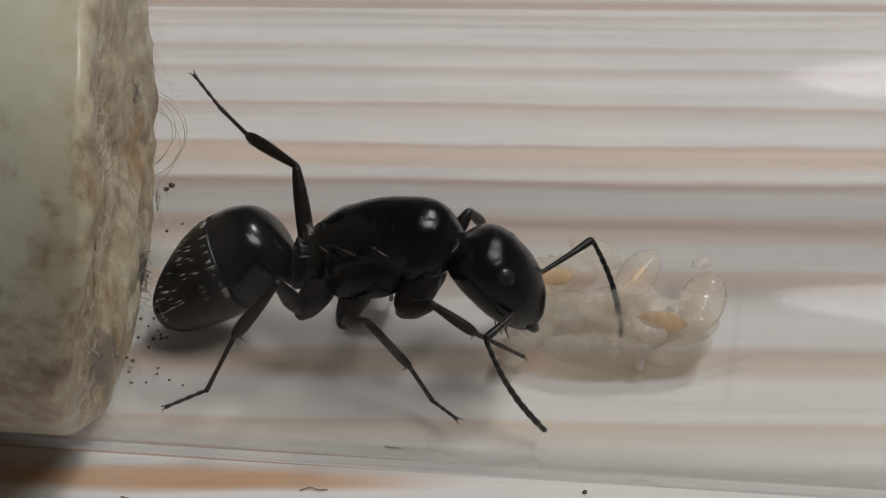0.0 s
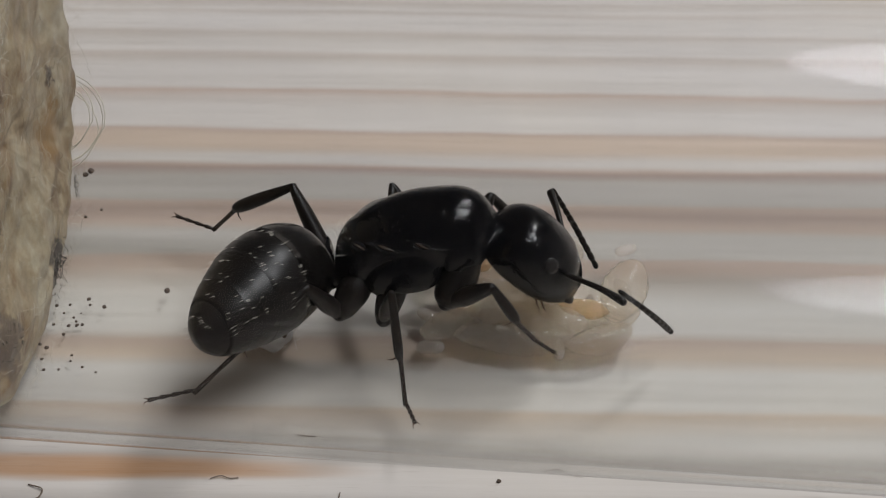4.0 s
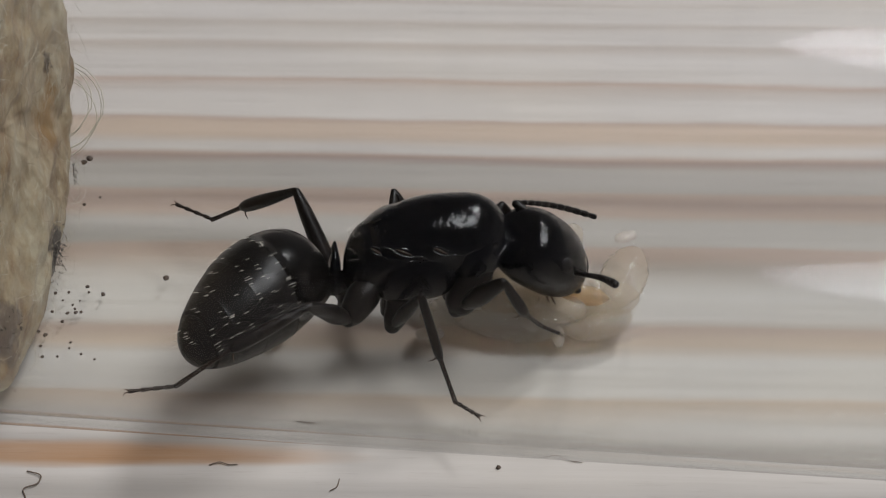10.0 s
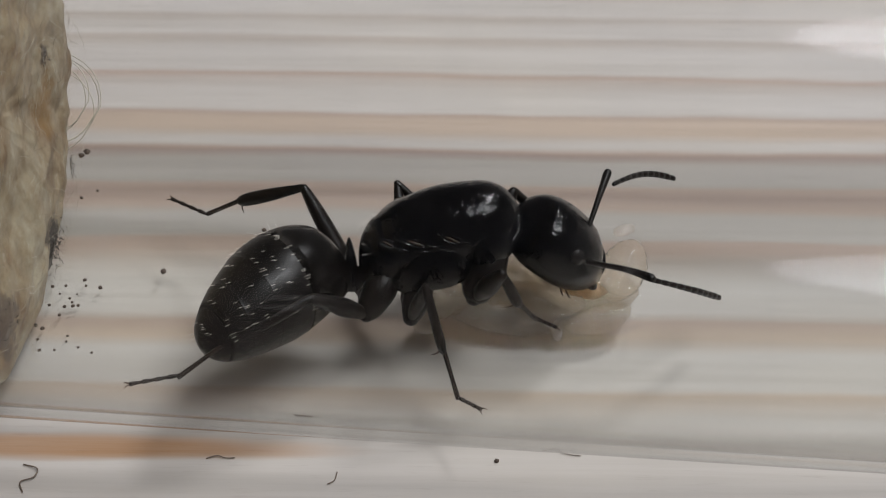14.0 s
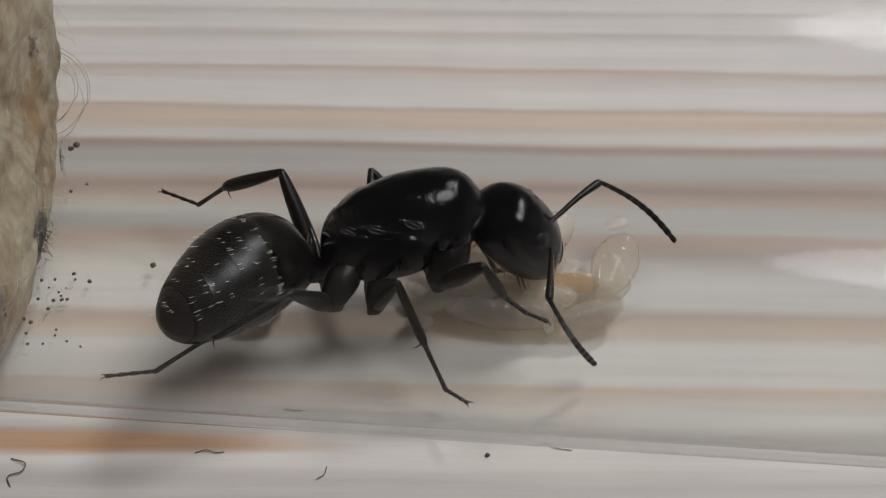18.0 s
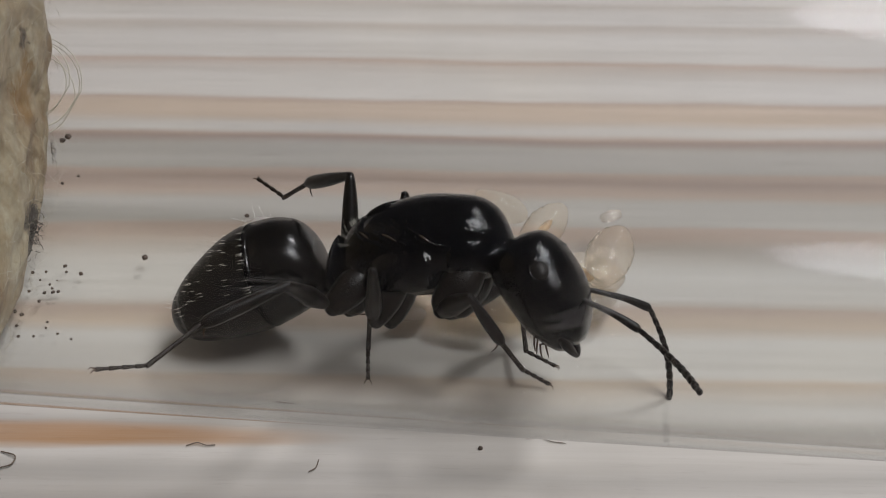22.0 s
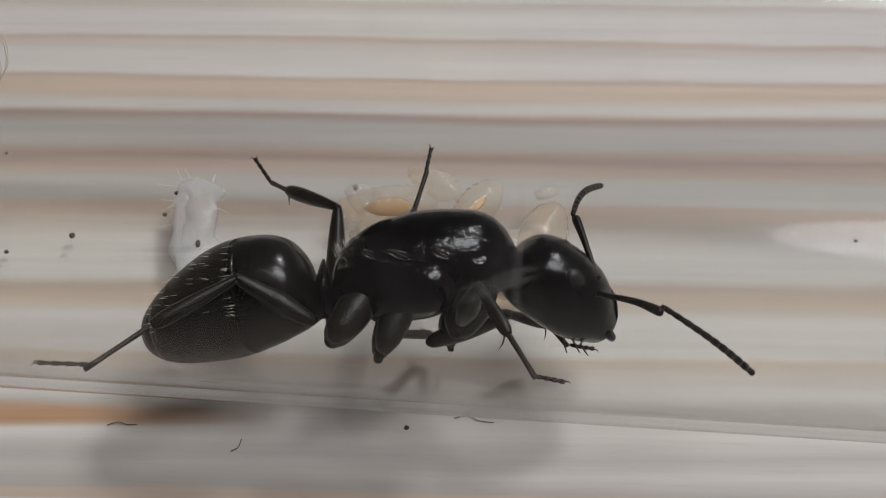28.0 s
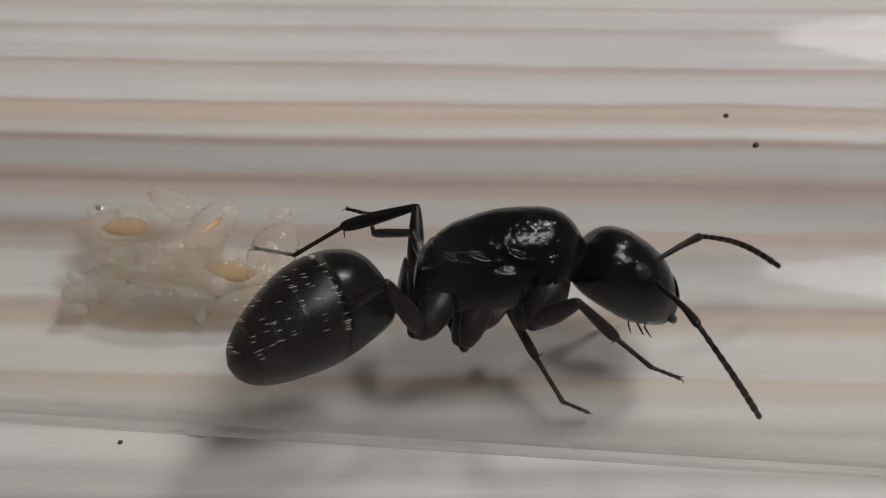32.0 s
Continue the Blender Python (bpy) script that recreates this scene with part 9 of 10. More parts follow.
    walk(PART["basitarsus.LF"], [
        (0, pose(0.00348, 0.00383, 0.00028, 27.5, 31.8, 73.0)), (0.5, pose(0.00317, 0.00332, 0.00059, 31.2, 31.6, 79.9)),
        (1, pose(0.00313, 0.00330, 0.00048, 34.1, 30.7, 85.3)), (1.5, pose(0.00303, 0.00321, 0.00043, 35.8, 30.3, 88.5)),
        (2, pose(0.00316, 0.00347, 0.00018, 34.3, 31.8, 85.9)), (2.5, pose(0.00327, 0.00348, 0.00005, 31.5, 33.3, 80.5)),
        (3, pose(0.00337, 0.00331, -0.00000, 28.0, 34.4, 73.6)), (3.5, pose(0.00350, 0.00336, -0.00000, 26.3, 34.5, 70.9)),
        (5.5, pose(0.00377, 0.00311, 0.00016, 25.7, 33.9, 65.8)), (6, pose(0.00387, 0.00309, 0.00017, 24.6, 33.9, 62.8)),
        (7, pose(0.00402, 0.00299, 0.00022, 24.0, 33.8, 59.5)), (8, pose(0.00408, 0.00279, 0.00015, 22.2, 35.2, 56.5)),
        (9, pose(0.00416, 0.00260, 0.00005, 20.1, 37.0, 53.0)), (10, pose(0.00421, 0.00243, -0.00003, 17.5, 38.6, 49.4)),
        (11, pose(0.00420, 0.00275, -0.00012, 18.7, 39.1, 52.9)), (12, pose(0.00408, 0.00293, -0.00010, 19.6, 38.4, 54.7)),
        (13, pose(0.00390, 0.00302, -0.00002, 21.5, 37.4, 56.8)), (13.5, pose(0.00402, 0.00286, 0.00001, 20.5, 37.2, 53.7)),
        (15.5, pose(0.00449, 0.00224, 0.00000, 21.6, 37.6, 50.4)), (16, pose(0.00453, 0.00200, -0.00001, 21.7, 37.5, 47.6)),
        (16.5, pose(0.00304, 0.00252, -0.00172, 12.9, 65.6, 40.0)), (17, pose(0.00297, 0.00268, -0.00175, 9.3, 68.1, 36.8)),
        (18, pose(0.00307, 0.00297, -0.00142, 18.6, 62.0, 46.5)), (19, pose(0.00288, 0.00333, -0.00135, 17.5, 57.9, 52.6)),
        (19.5, pose(0.00287, 0.00351, -0.00123, 15.2, 53.6, 53.8)), (20, pose(0.00282, 0.00367, -0.00113, 16.6, 51.8, 58.9)),
        (20.5, pose(0.00269, 0.00376, -0.00092, 17.1, 48.0, 62.0)), (21, pose(0.00191, 0.00388, -0.00158, 6.3, 11.2, 42.9)),
        (21.5, pose(0.00348, 0.00298, -0.00312, -45.5, 56.0, -33.3)), (22, pose(0.00292, 0.00439, -0.00226, -77.3, 47.4, -70.6)),
        (22.5, pose(0.00259, 0.00382, -0.00231, -80.8, 52.9, -78.0)), (23, pose(0.00223, 0.00363, -0.00239, -80.6, 53.9, -80.2)),
        (23.5, pose(0.00237, 0.00367, -0.00222, -79.3, 39.9, -80.7)), (24, pose(0.00230, 0.00376, -0.00205, -79.9, 35.9, -83.6)),
        (24.5, pose(0.00261, 0.00466, -0.00019, -83.1, 64.1, -88.7)), (25, pose(0.00247, 0.00548, -0.00104, -69.6, 29.8, -72.8)),
        (25.5, pose(0.00208, 0.00566, -0.00028, -75.3, 36.9, -78.0)), (26, pose(0.00182, 0.00569, -0.00059, -78.5, 33.8, -78.6)),
        (26.5, pose(0.00233, 0.00545, -0.00058, -76.9, 37.6, -78.3)), (28.5, pose(0.00546, 0.00295, -0.00160, -63.9, 36.9, -65.4)),
        (29, pose(0.00562, 0.00260, -0.00123, -68.5, 34.0, -75.7)), (29.5, pose(0.00577, 0.00263, -0.00081, -37.2, 63.6, -42.3)),
        (30, pose(0.00591, 0.00247, -0.00004, 12.2, 62.1, 6.7)), (30.5, pose(0.00521, 0.00306, -0.00052, 17.6, 62.8, 21.4)),
        (31, pose(0.00498, 0.00161, -0.00004, 44.4, 39.1, 48.7)), (31.5, pose(0.00554, 0.00091, 0.00099, 41.9, 33.4, 33.5)),
        (32, pose(0.00493, 0.00288, -0.00042, 63.9, 50.3, 79.7))])
    walk(PART["tarsus.LF"], [
        (0, pose(0.00390, 0.00522, -0.00061, 39.4, 32.1, 54.4)), (0.5, pose(0.00343, 0.00474, -0.00030, 56.4, 30.7, 86.3)),
        (1, pose(0.00325, 0.00476, -0.00039, 59.2, 29.7, 91.4)), (1.5, pose(0.00306, 0.00468, -0.00043, 60.4, 29.4, 93.5)),
        (2, pose(0.00325, 0.00492, -0.00072, 60.0, 30.1, 92.9)), (2.5, pose(0.00350, 0.00488, -0.00088, 57.8, 31.5, 88.7)),
        (3, pose(0.00377, 0.00466, -0.00096, 52.2, 33.5, 77.5)), (3.5, pose(0.00396, 0.00468, -0.00097, 52.3, 33.3, 77.8)),
        (5.5, pose(0.00435, 0.00440, -0.00079, 46.7, 33.4, 63.7)), (6, pose(0.00452, 0.00434, -0.00078, 46.0, 33.5, 61.3)),
        (7, pose(0.00474, 0.00421, -0.00073, 45.2, 33.4, 57.9)), (8, pose(0.00485, 0.00395, -0.00083, 39.9, 34.5, 48.7)),
        (9, pose(0.00497, 0.00369, -0.00097, 37.8, 36.0, 45.3)), (10, pose(0.00508, 0.00345, -0.00108, 36.3, 37.6, 44.0)),
        (11, pose(0.00500, 0.00381, -0.00118, 45.6, 38.8, 60.8)), (12, pose(0.00486, 0.00402, -0.00116, 47.3, 38.0, 63.5)),
        (13, pose(0.00464, 0.00415, -0.00105, 40.8, 36.5, 51.8)), (13.5, pose(0.00483, 0.00395, -0.00102, 42.8, 36.7, 53.9)),
        (15.5, pose(0.00535, 0.00328, -0.00104, 51.9, 35.9, 64.1)), (16, pose(0.00544, 0.00300, -0.00105, 51.6, 36.0, 60.8)),
        (16.5, pose(0.00357, 0.00296, -0.00328, 29.4, 22.7, 22.5)), (17, pose(0.00348, 0.00306, -0.00333, 31.0, 25.9, 26.6)),
        (18, pose(0.00362, 0.00354, -0.00291, 29.2, 9.5, 9.7)), (19, pose(0.00343, 0.00405, -0.00280, 28.9, 9.7, 16.4)),
        (19.5, pose(0.00345, 0.00432, -0.00261, 29.4, 14.1, 26.0)), (20, pose(0.00336, 0.00458, -0.00247, 27.4, 6.4, 19.2)),
        (20.5, pose(0.00322, 0.00477, -0.00219, 29.6, 11.8, 29.1)), (21, pose(0.00313, 0.00502, -0.00191, 33.1, 18.6, 40.9)),
        (21.5, pose(0.00427, 0.00246, -0.00452, 29.7, 16.9, 31.3)), (22, pose(0.00330, 0.00331, -0.00352, 22.0, 26.3, 12.4)),
        (22.5, pose(0.00280, 0.00283, -0.00366, 34.8, 28.2, 36.0)), (23, pose(0.00240, 0.00265, -0.00376, 41.2, 15.8, 49.5)),
        (23.5, pose(0.00258, 0.00237, -0.00331, 45.5, 14.0, 61.7)), (24, pose(0.00246, 0.00238, -0.00305, 47.8, 9.2, 65.9)),
        (24.5, pose(0.00262, 0.00392, -0.00171, 40.4, 11.2, 36.4)), (25, pose(0.00290, 0.00408, -0.00188, 39.1, -6.1, 65.4)),
        (25.5, pose(0.00237, 0.00434, -0.00131, 39.2, 4.0, 44.2)), (26, pose(0.00210, 0.00431, -0.00152, 39.1, -1.3, 60.4)),
        (26.5, pose(0.00261, 0.00413, -0.00161, 39.6, 5.2, 59.5)), (28.5, pose(0.00602, 0.00171, -0.00262, 36.7, 7.8, 28.6)),
        (29, pose(0.00596, 0.00123, -0.00219, 36.5, 9.9, 24.0)), (29.5, pose(0.00632, 0.00212, -0.00234, 55.8, 39.9, 54.6)),
        (30, pose(0.00671, 0.00256, -0.00154, 59.9, 35.8, 61.9)), (30.5, pose(0.00593, 0.00335, -0.00203, 62.0, 42.3, 70.3)),
        (31, pose(0.00585, 0.00261, -0.00110, 62.4, 29.0, 74.1)), (31.5, pose(0.00672, 0.00169, 0.00006, 56.9, 23.7, 55.0)),
        (32, pose(0.00512, 0.00394, -0.00172, 41.8, 3.8, 12.2))])
    walk(PART["femur.LM"], [
        (0, pose(-0.00081, 0.00104, -0.00137, 31.4, -52.4, 3.1)), (0.5, pose(-0.00090, 0.00134, -0.00098, 8.7, -61.2, 26.0)),
        (1, pose(-0.00109, 0.00154, -0.00088, -12.6, -63.8, 46.4)), (1.5, pose(-0.00118, 0.00157, -0.00094, -21.8, -64.1, 53.9)),
        (2, pose(-0.00133, 0.00188, -0.00105, -41.5, -55.7, 73.3)), (2.5, pose(-0.00141, 0.00184, -0.00112, -46.6, -56.2, 76.9)),
        (3, pose(-0.00134, 0.00155, -0.00116, -36.6, -64.0, 64.5)), (3.5, pose(-0.00146, 0.00185, -0.00119, -53.2, -54.6, 80.9)),
        (5.5, pose(-0.00150, 0.00207, -0.00114, -59.3, -49.6, 84.9)), (6, pose(-0.00146, 0.00209, -0.00110, -57.9, -49.9, 82.8)),
        (7, pose(-0.00142, 0.00206, -0.00097, -56.6, -53.1, 80.6)), (8, pose(-0.00141, 0.00193, -0.00102, -55.2, -55.6, 78.4)),
        (9, pose(-0.00146, 0.00163, -0.00104, -53.2, -64.7, 77.3)), (10, pose(-0.00137, 0.00179, -0.00116, -53.0, -56.5, 74.0)),
        (11, pose(-0.00141, 0.00180, -0.00114, -53.5, -56.9, 76.8)), (12, pose(-0.00148, 0.00185, -0.00109, -55.9, -56.9, 81.7)),
        (13, pose(-0.00149, 0.00176, -0.00094, -53.6, -62.2, 81.7)), (13.5, pose(-0.00153, 0.00178, -0.00097, -58.4, -61.4, 84.8)),
        (15.5, pose(-0.00134, 0.00197, -0.00112, -59.4, -51.8, 75.3)), (16, pose(-0.00125, 0.00185, -0.00097, -53.5, -57.3, 67.5)),
        (16.5, pose(-0.00135, 0.00195, -0.00116, -60.5, -51.5, 75.1)), (17, pose(-0.00136, 0.00201, -0.00116, -61.5, -50.2, 76.8)),
        (18, pose(-0.00131, 0.00195, -0.00087, -55.4, -56.9, 72.8)), (19, pose(-0.00135, 0.00157, -0.00090, -39.8, -67.5, 66.2)),
        (19.5, pose(-0.00140, 0.00171, -0.00097, -44.9, -62.8, 74.4)), (20, pose(-0.00144, 0.00140, -0.00103, -34.2, -72.7, 68.4)),
        (20.5, pose(-0.00147, 0.00148, -0.00099, -38.1, -70.5, 75.2)), (21, pose(-0.00161, 0.00185, -0.00109, -50.7, -57.2, 90.7)),
        (21.5, pose(-0.00128, 0.00140, -0.00101, -11.4, -69.8, 51.1)), (22, pose(-0.00150, 0.00111, -0.00103, -3.9, -83.8, 45.3)),
        (22.5, pose(-0.00154, 0.00107, -0.00099, -11.7, -86.3, 49.4)), (23, pose(-0.00171, 0.00107, -0.00101, -116.5, -84.6, 150.0)),
        (23.5, pose(-0.00167, 0.00116, -0.00096, -83.2, -82.9, 113.5)), (24, pose(-0.00159, 0.00106, -0.00098, -50.7, -87.4, 78.7)),
        (24.5, pose(-0.00157, 0.00101, -0.00123, 18.3, -88.5, 10.0)), (25, pose(-0.00155, 0.00106, -0.00140, -24.1, -85.5, 51.7)),
        (25.5, pose(-0.00131, 0.00105, -0.00150, 19.6, -71.9, 10.3)), (26, pose(-0.00138, 0.00130, -0.00193, -19.3, -51.3, 53.7)),
        (26.5, pose(-0.00128, 0.00137, -0.00193, -18.9, -43.4, 48.8)), (28.5, pose(-0.00132, 0.00161, -0.00152, -38.3, -52.6, 65.5)),
        (29, pose(-0.00123, 0.00171, -0.00147, -38.8, -49.3, 62.7)), (29.5, pose(-0.00130, 0.00140, -0.00094, -29.9, -71.2, 52.6)),
        (30, pose(-0.00130, 0.00134, -0.00079, -29.7, -74.3, 48.8)), (30.5, pose(-0.00143, 0.00164, -0.00080, -49.8, -67.5, 75.1)),
        (31, pose(-0.00217, 0.00111, -0.00108, -150.1, -66.2, 169.0)), (31.5, pose(-0.00142, 0.00173, -0.00062, -77.6, -67.0, 76.4)),
        (32, pose(-0.00189, 0.00127, -0.00147, -111.5, -66.9, 136.9))])
    walk(PART["tibia.LM"], [
        (0, pose(0.00138, 0.00116, 0.00148, -18.7, 11.5, 118.3)), (0.5, pose(0.00066, 0.00210, 0.00217, -15.9, 49.0, 122.6)),
        (1, pose(0.00001, 0.00269, 0.00235, -26.1, 66.8, 109.2)), (1.5, pose(-0.00025, 0.00284, 0.00230, -38.0, 70.7, 94.7)),
        (2, pose(-0.00075, 0.00382, 0.00192, -130.0, 78.9, -0.4)), (2.5, pose(-0.00095, 0.00379, 0.00187, -127.4, 74.1, 0.9)),
        (3, pose(-0.00066, 0.00297, 0.00208, -70.3, 70.6, 58.9)), (3.5, pose(-0.00114, 0.00391, 0.00175, -132.9, 66.0, -7.9)),
        (5.5, pose(-0.00129, 0.00439, 0.00160, -142.3, 52.3, -22.1)), (6, pose(-0.00117, 0.00439, 0.00166, -141.8, 53.0, -22.3)),
        (7, pose(-0.00107, 0.00419, 0.00190, -135.4, 54.9, -15.8)), (8, pose(-0.00100, 0.00392, 0.00195, -131.1, 57.0, -10.7)),
        (9, pose(-0.00112, 0.00313, 0.00222, -108.1, 55.8, 17.0)), (10, pose(-0.00083, 0.00370, 0.00184, -132.8, 58.1, -12.3)),
        (11, pose(-0.00096, 0.00371, 0.00188, -132.4, 58.5, -9.7)), (12, pose(-0.00119, 0.00379, 0.00192, -132.4, 57.0, -8.9)),
        (13, pose(-0.00125, 0.00342, 0.00224, -117.3, 60.9, 9.2)), (13.5, pose(-0.00137, 0.00350, 0.00219, -120.9, 56.0, 3.0)),
        (15.5, pose(-0.00078, 0.00413, 0.00171, -141.8, 47.2, -30.4)), (16, pose(-0.00050, 0.00365, 0.00206, -132.5, 56.9, -21.0)),
        (16.5, pose(-0.00077, 0.00412, 0.00165, -138.6, 45.5, -26.3)), (17, pose(-0.00084, 0.00425, 0.00161, -138.1, 43.5, -25.7)),
        (18, pose(-0.00072, 0.00383, 0.00215, -123.2, 54.4, -8.0)), (19, pose(-0.00079, 0.00283, 0.00242, -89.6, 57.5, 39.5)),
        (19.5, pose(-0.00096, 0.00329, 0.00223, -106.1, 62.0, 24.7)), (20, pose(-0.00105, 0.00239, 0.00240, -81.3, 52.5, 57.3)),
        (20.5, pose(-0.00116, 0.00264, 0.00240, -85.6, 59.1, 54.5)), (21, pose(-0.00164, 0.00380, 0.00193, -139.7, 60.2, -4.1)),
        (21.5, pose(-0.00050, 0.00236, 0.00237, -51.3, 64.6, 93.8)), (22, pose(-0.00122, 0.00138, 0.00255, -63.9, 47.8, 82.1)),
        (22.5, pose(-0.00139, 0.00125, 0.00261, -65.8, 42.4, 75.5)), (23, pose(-0.00201, 0.00123, 0.00257, -72.5, 36.0, 61.3)),
        (23.5, pose(-0.00185, 0.00157, 0.00261, -63.7, -10.7, 91.6)), (24, pose(-0.00155, 0.00123, 0.00262, -62.6, -3.6, 88.1)),
        (24.5, pose(-0.00148, 0.00102, 0.00237, -64.5, 5.3, 86.1)), (25, pose(-0.00137, 0.00129, 0.00219, -67.3, 11.1, 83.7)),
        (25.5, pose(-0.00021, 0.00125, 0.00192, -53.0, -51.6, 53.2)), (26, pose(-0.00004, 0.00312, 0.00088, -60.4, -40.0, 65.5)),
        (26.5, pose(0.00045, 0.00334, 0.00054, -55.5, -35.9, 54.6)), (28.5, pose(-0.00042, 0.00360, 0.00134, -77.4, -48.5, 74.1)),
        (29, pose(-0.00016, 0.00380, 0.00126, -75.2, -43.8, 67.9)), (29.5, pose(-0.00059, 0.00232, 0.00246, -79.4, -30.4, 73.2)),
        (30, pose(-0.00066, 0.00207, 0.00268, -86.3, -7.5, 77.1)), (30.5, pose(-0.00108, 0.00297, 0.00253, -88.9, -25.9, 102.6)),
        (31, pose(-0.00359, 0.00139, 0.00221, -105.8, -12.7, 109.6)), (31.5, pose(-0.00109, 0.00310, 0.00269, -123.5, -10.0, 136.4)),
        (32, pose(-0.00292, 0.00224, 0.00184, -108.0, -3.5, 116.9))])
    walk(PART["basitarsus.LM"], [
        (0, pose(0.00009, 0.00358, 0.00091, -10.8, 22.0, 104.9)), (0.5, pose(-0.00033, 0.00365, 0.00006, -14.6, -3.0, 86.9)),
        (1, pose(-0.00036, 0.00373, -0.00023, -15.1, -8.0, 81.8)), (1.5, pose(-0.00033, 0.00377, -0.00034, -15.8, -7.6, 78.2)),
        (2, pose(-0.00021, 0.00381, -0.00082, -17.1, -16.9, 77.7)), (2.5, pose(-0.00018, 0.00380, -0.00083, -17.8, -14.0, 74.4)),
        (3, pose(-0.00019, 0.00377, -0.00056, -18.3, -2.5, 71.2)), (3.5, pose(-0.00000, 0.00375, -0.00080, -18.9, -11.3, 73.0)),
        (5.5, pose(0.00029, 0.00375, -0.00061, -18.4, -12.4, 70.8)), (6, pose(0.00039, 0.00374, -0.00058, -18.3, -12.8, 70.7)),
        (7, pose(0.00047, 0.00376, -0.00039, -17.6, -10.5, 67.8)), (8, pose(0.00050, 0.00363, -0.00040, -18.0, -6.8, 65.7)),
        (9, pose(0.00038, 0.00359, -0.00010, -18.8, 7.4, 60.4)), (10, pose(0.00062, 0.00339, -0.00053, -19.4, -0.6, 64.2)),
        (11, pose(0.00047, 0.00348, -0.00051, -19.2, -1.0, 66.0)), (12, pose(0.00032, 0.00355, -0.00041, -18.1, -1.9, 67.3)),
        (13, pose(0.00010, 0.00364, -0.00021, -16.6, -0.4, 67.1)), (13.5, pose(0.00018, 0.00358, -0.00014, -16.9, 0.5, 64.1)),
        (15.5, pose(0.00087, 0.00317, -0.00034, -18.9, -5.5, 63.4)), (16, pose(0.00093, 0.00310, -0.00029, -18.3, -4.3, 60.1)),
        (16.5, pose(0.00099, 0.00325, -0.00033, -20.4, -0.6, 61.7)), (17, pose(0.00100, 0.00337, -0.00031, -20.5, -0.8, 62.3)),
        (18, pose(0.00089, 0.00361, -0.00012, -18.1, -4.5, 60.7)), (19, pose(0.00037, 0.00378, 0.00006, -17.5, 6.0, 66.2)),
        (19.5, pose(0.00023, 0.00384, -0.00024, -17.8, -0.9, 70.9)), (20, pose(-0.00012, 0.00382, 0.00017, -17.9, 13.4, 71.8)),
        (20.5, pose(-0.00033, 0.00381, -0.00000, -16.9, 5.8, 76.8)), (21, pose(-0.00025, 0.00370, -0.00050, -17.0, -12.9, 89.6)),
        (21.5, pose(-0.00058, 0.00356, -0.00017, -16.9, -5.4, 91.7)), (22, pose(-0.00097, 0.00323, 0.00048, -17.6, 11.8, 91.1)),
        (22.5, pose(-0.00088, 0.00325, 0.00072, -17.6, 19.4, 85.1)), (23, pose(-0.00092, 0.00322, 0.00093, -19.6, 26.2, 75.5)),
        (23.5, pose(-0.00192, 0.00432, 0.00314, -20.5, -33.3, 95.0)), (24, pose(-0.00146, 0.00403, 0.00279, -17.7, -20.0, 87.7)),
        (24.5, pose(-0.00129, 0.00379, 0.00211, -18.8, -14.4, 85.9)), (25, pose(-0.00108, 0.00402, 0.00165, -21.1, 0.5, 84.8)),
        (25.5, pose(0.00083, 0.00265, 0.00411, -8.4, -50.6, 61.9)), (26, pose(0.00083, 0.00508, 0.00268, -11.2, -34.3, 68.5)),
        (26.5, pose(0.00176, 0.00519, 0.00218, -4.2, -34.8, 53.4)), (28.5, pose(0.00009, 0.00538, 0.00344, -16.3, -57.9, 56.6)),
        (29, pose(0.00061, 0.00567, 0.00320, -17.8, -49.4, 55.0)), (29.5, pose(0.00010, 0.00463, 0.00388, -31.2, -31.7, 74.1)),
        (30, pose(-0.00003, 0.00477, 0.00304, -26.7, -39.3, 57.8)), (30.5, pose(-0.00163, 0.00542, 0.00375, -25.6, -24.7, 62.0)),
        (31, pose(-0.00451, 0.00396, 0.00283, -49.7, -19.9, 95.7)), (31.5, pose(-0.00310, 0.00500, 0.00319, -25.7, -24.9, 31.0)),
        (32, pose(-0.00419, 0.00473, 0.00202, -35.5, -24.3, 87.0))])
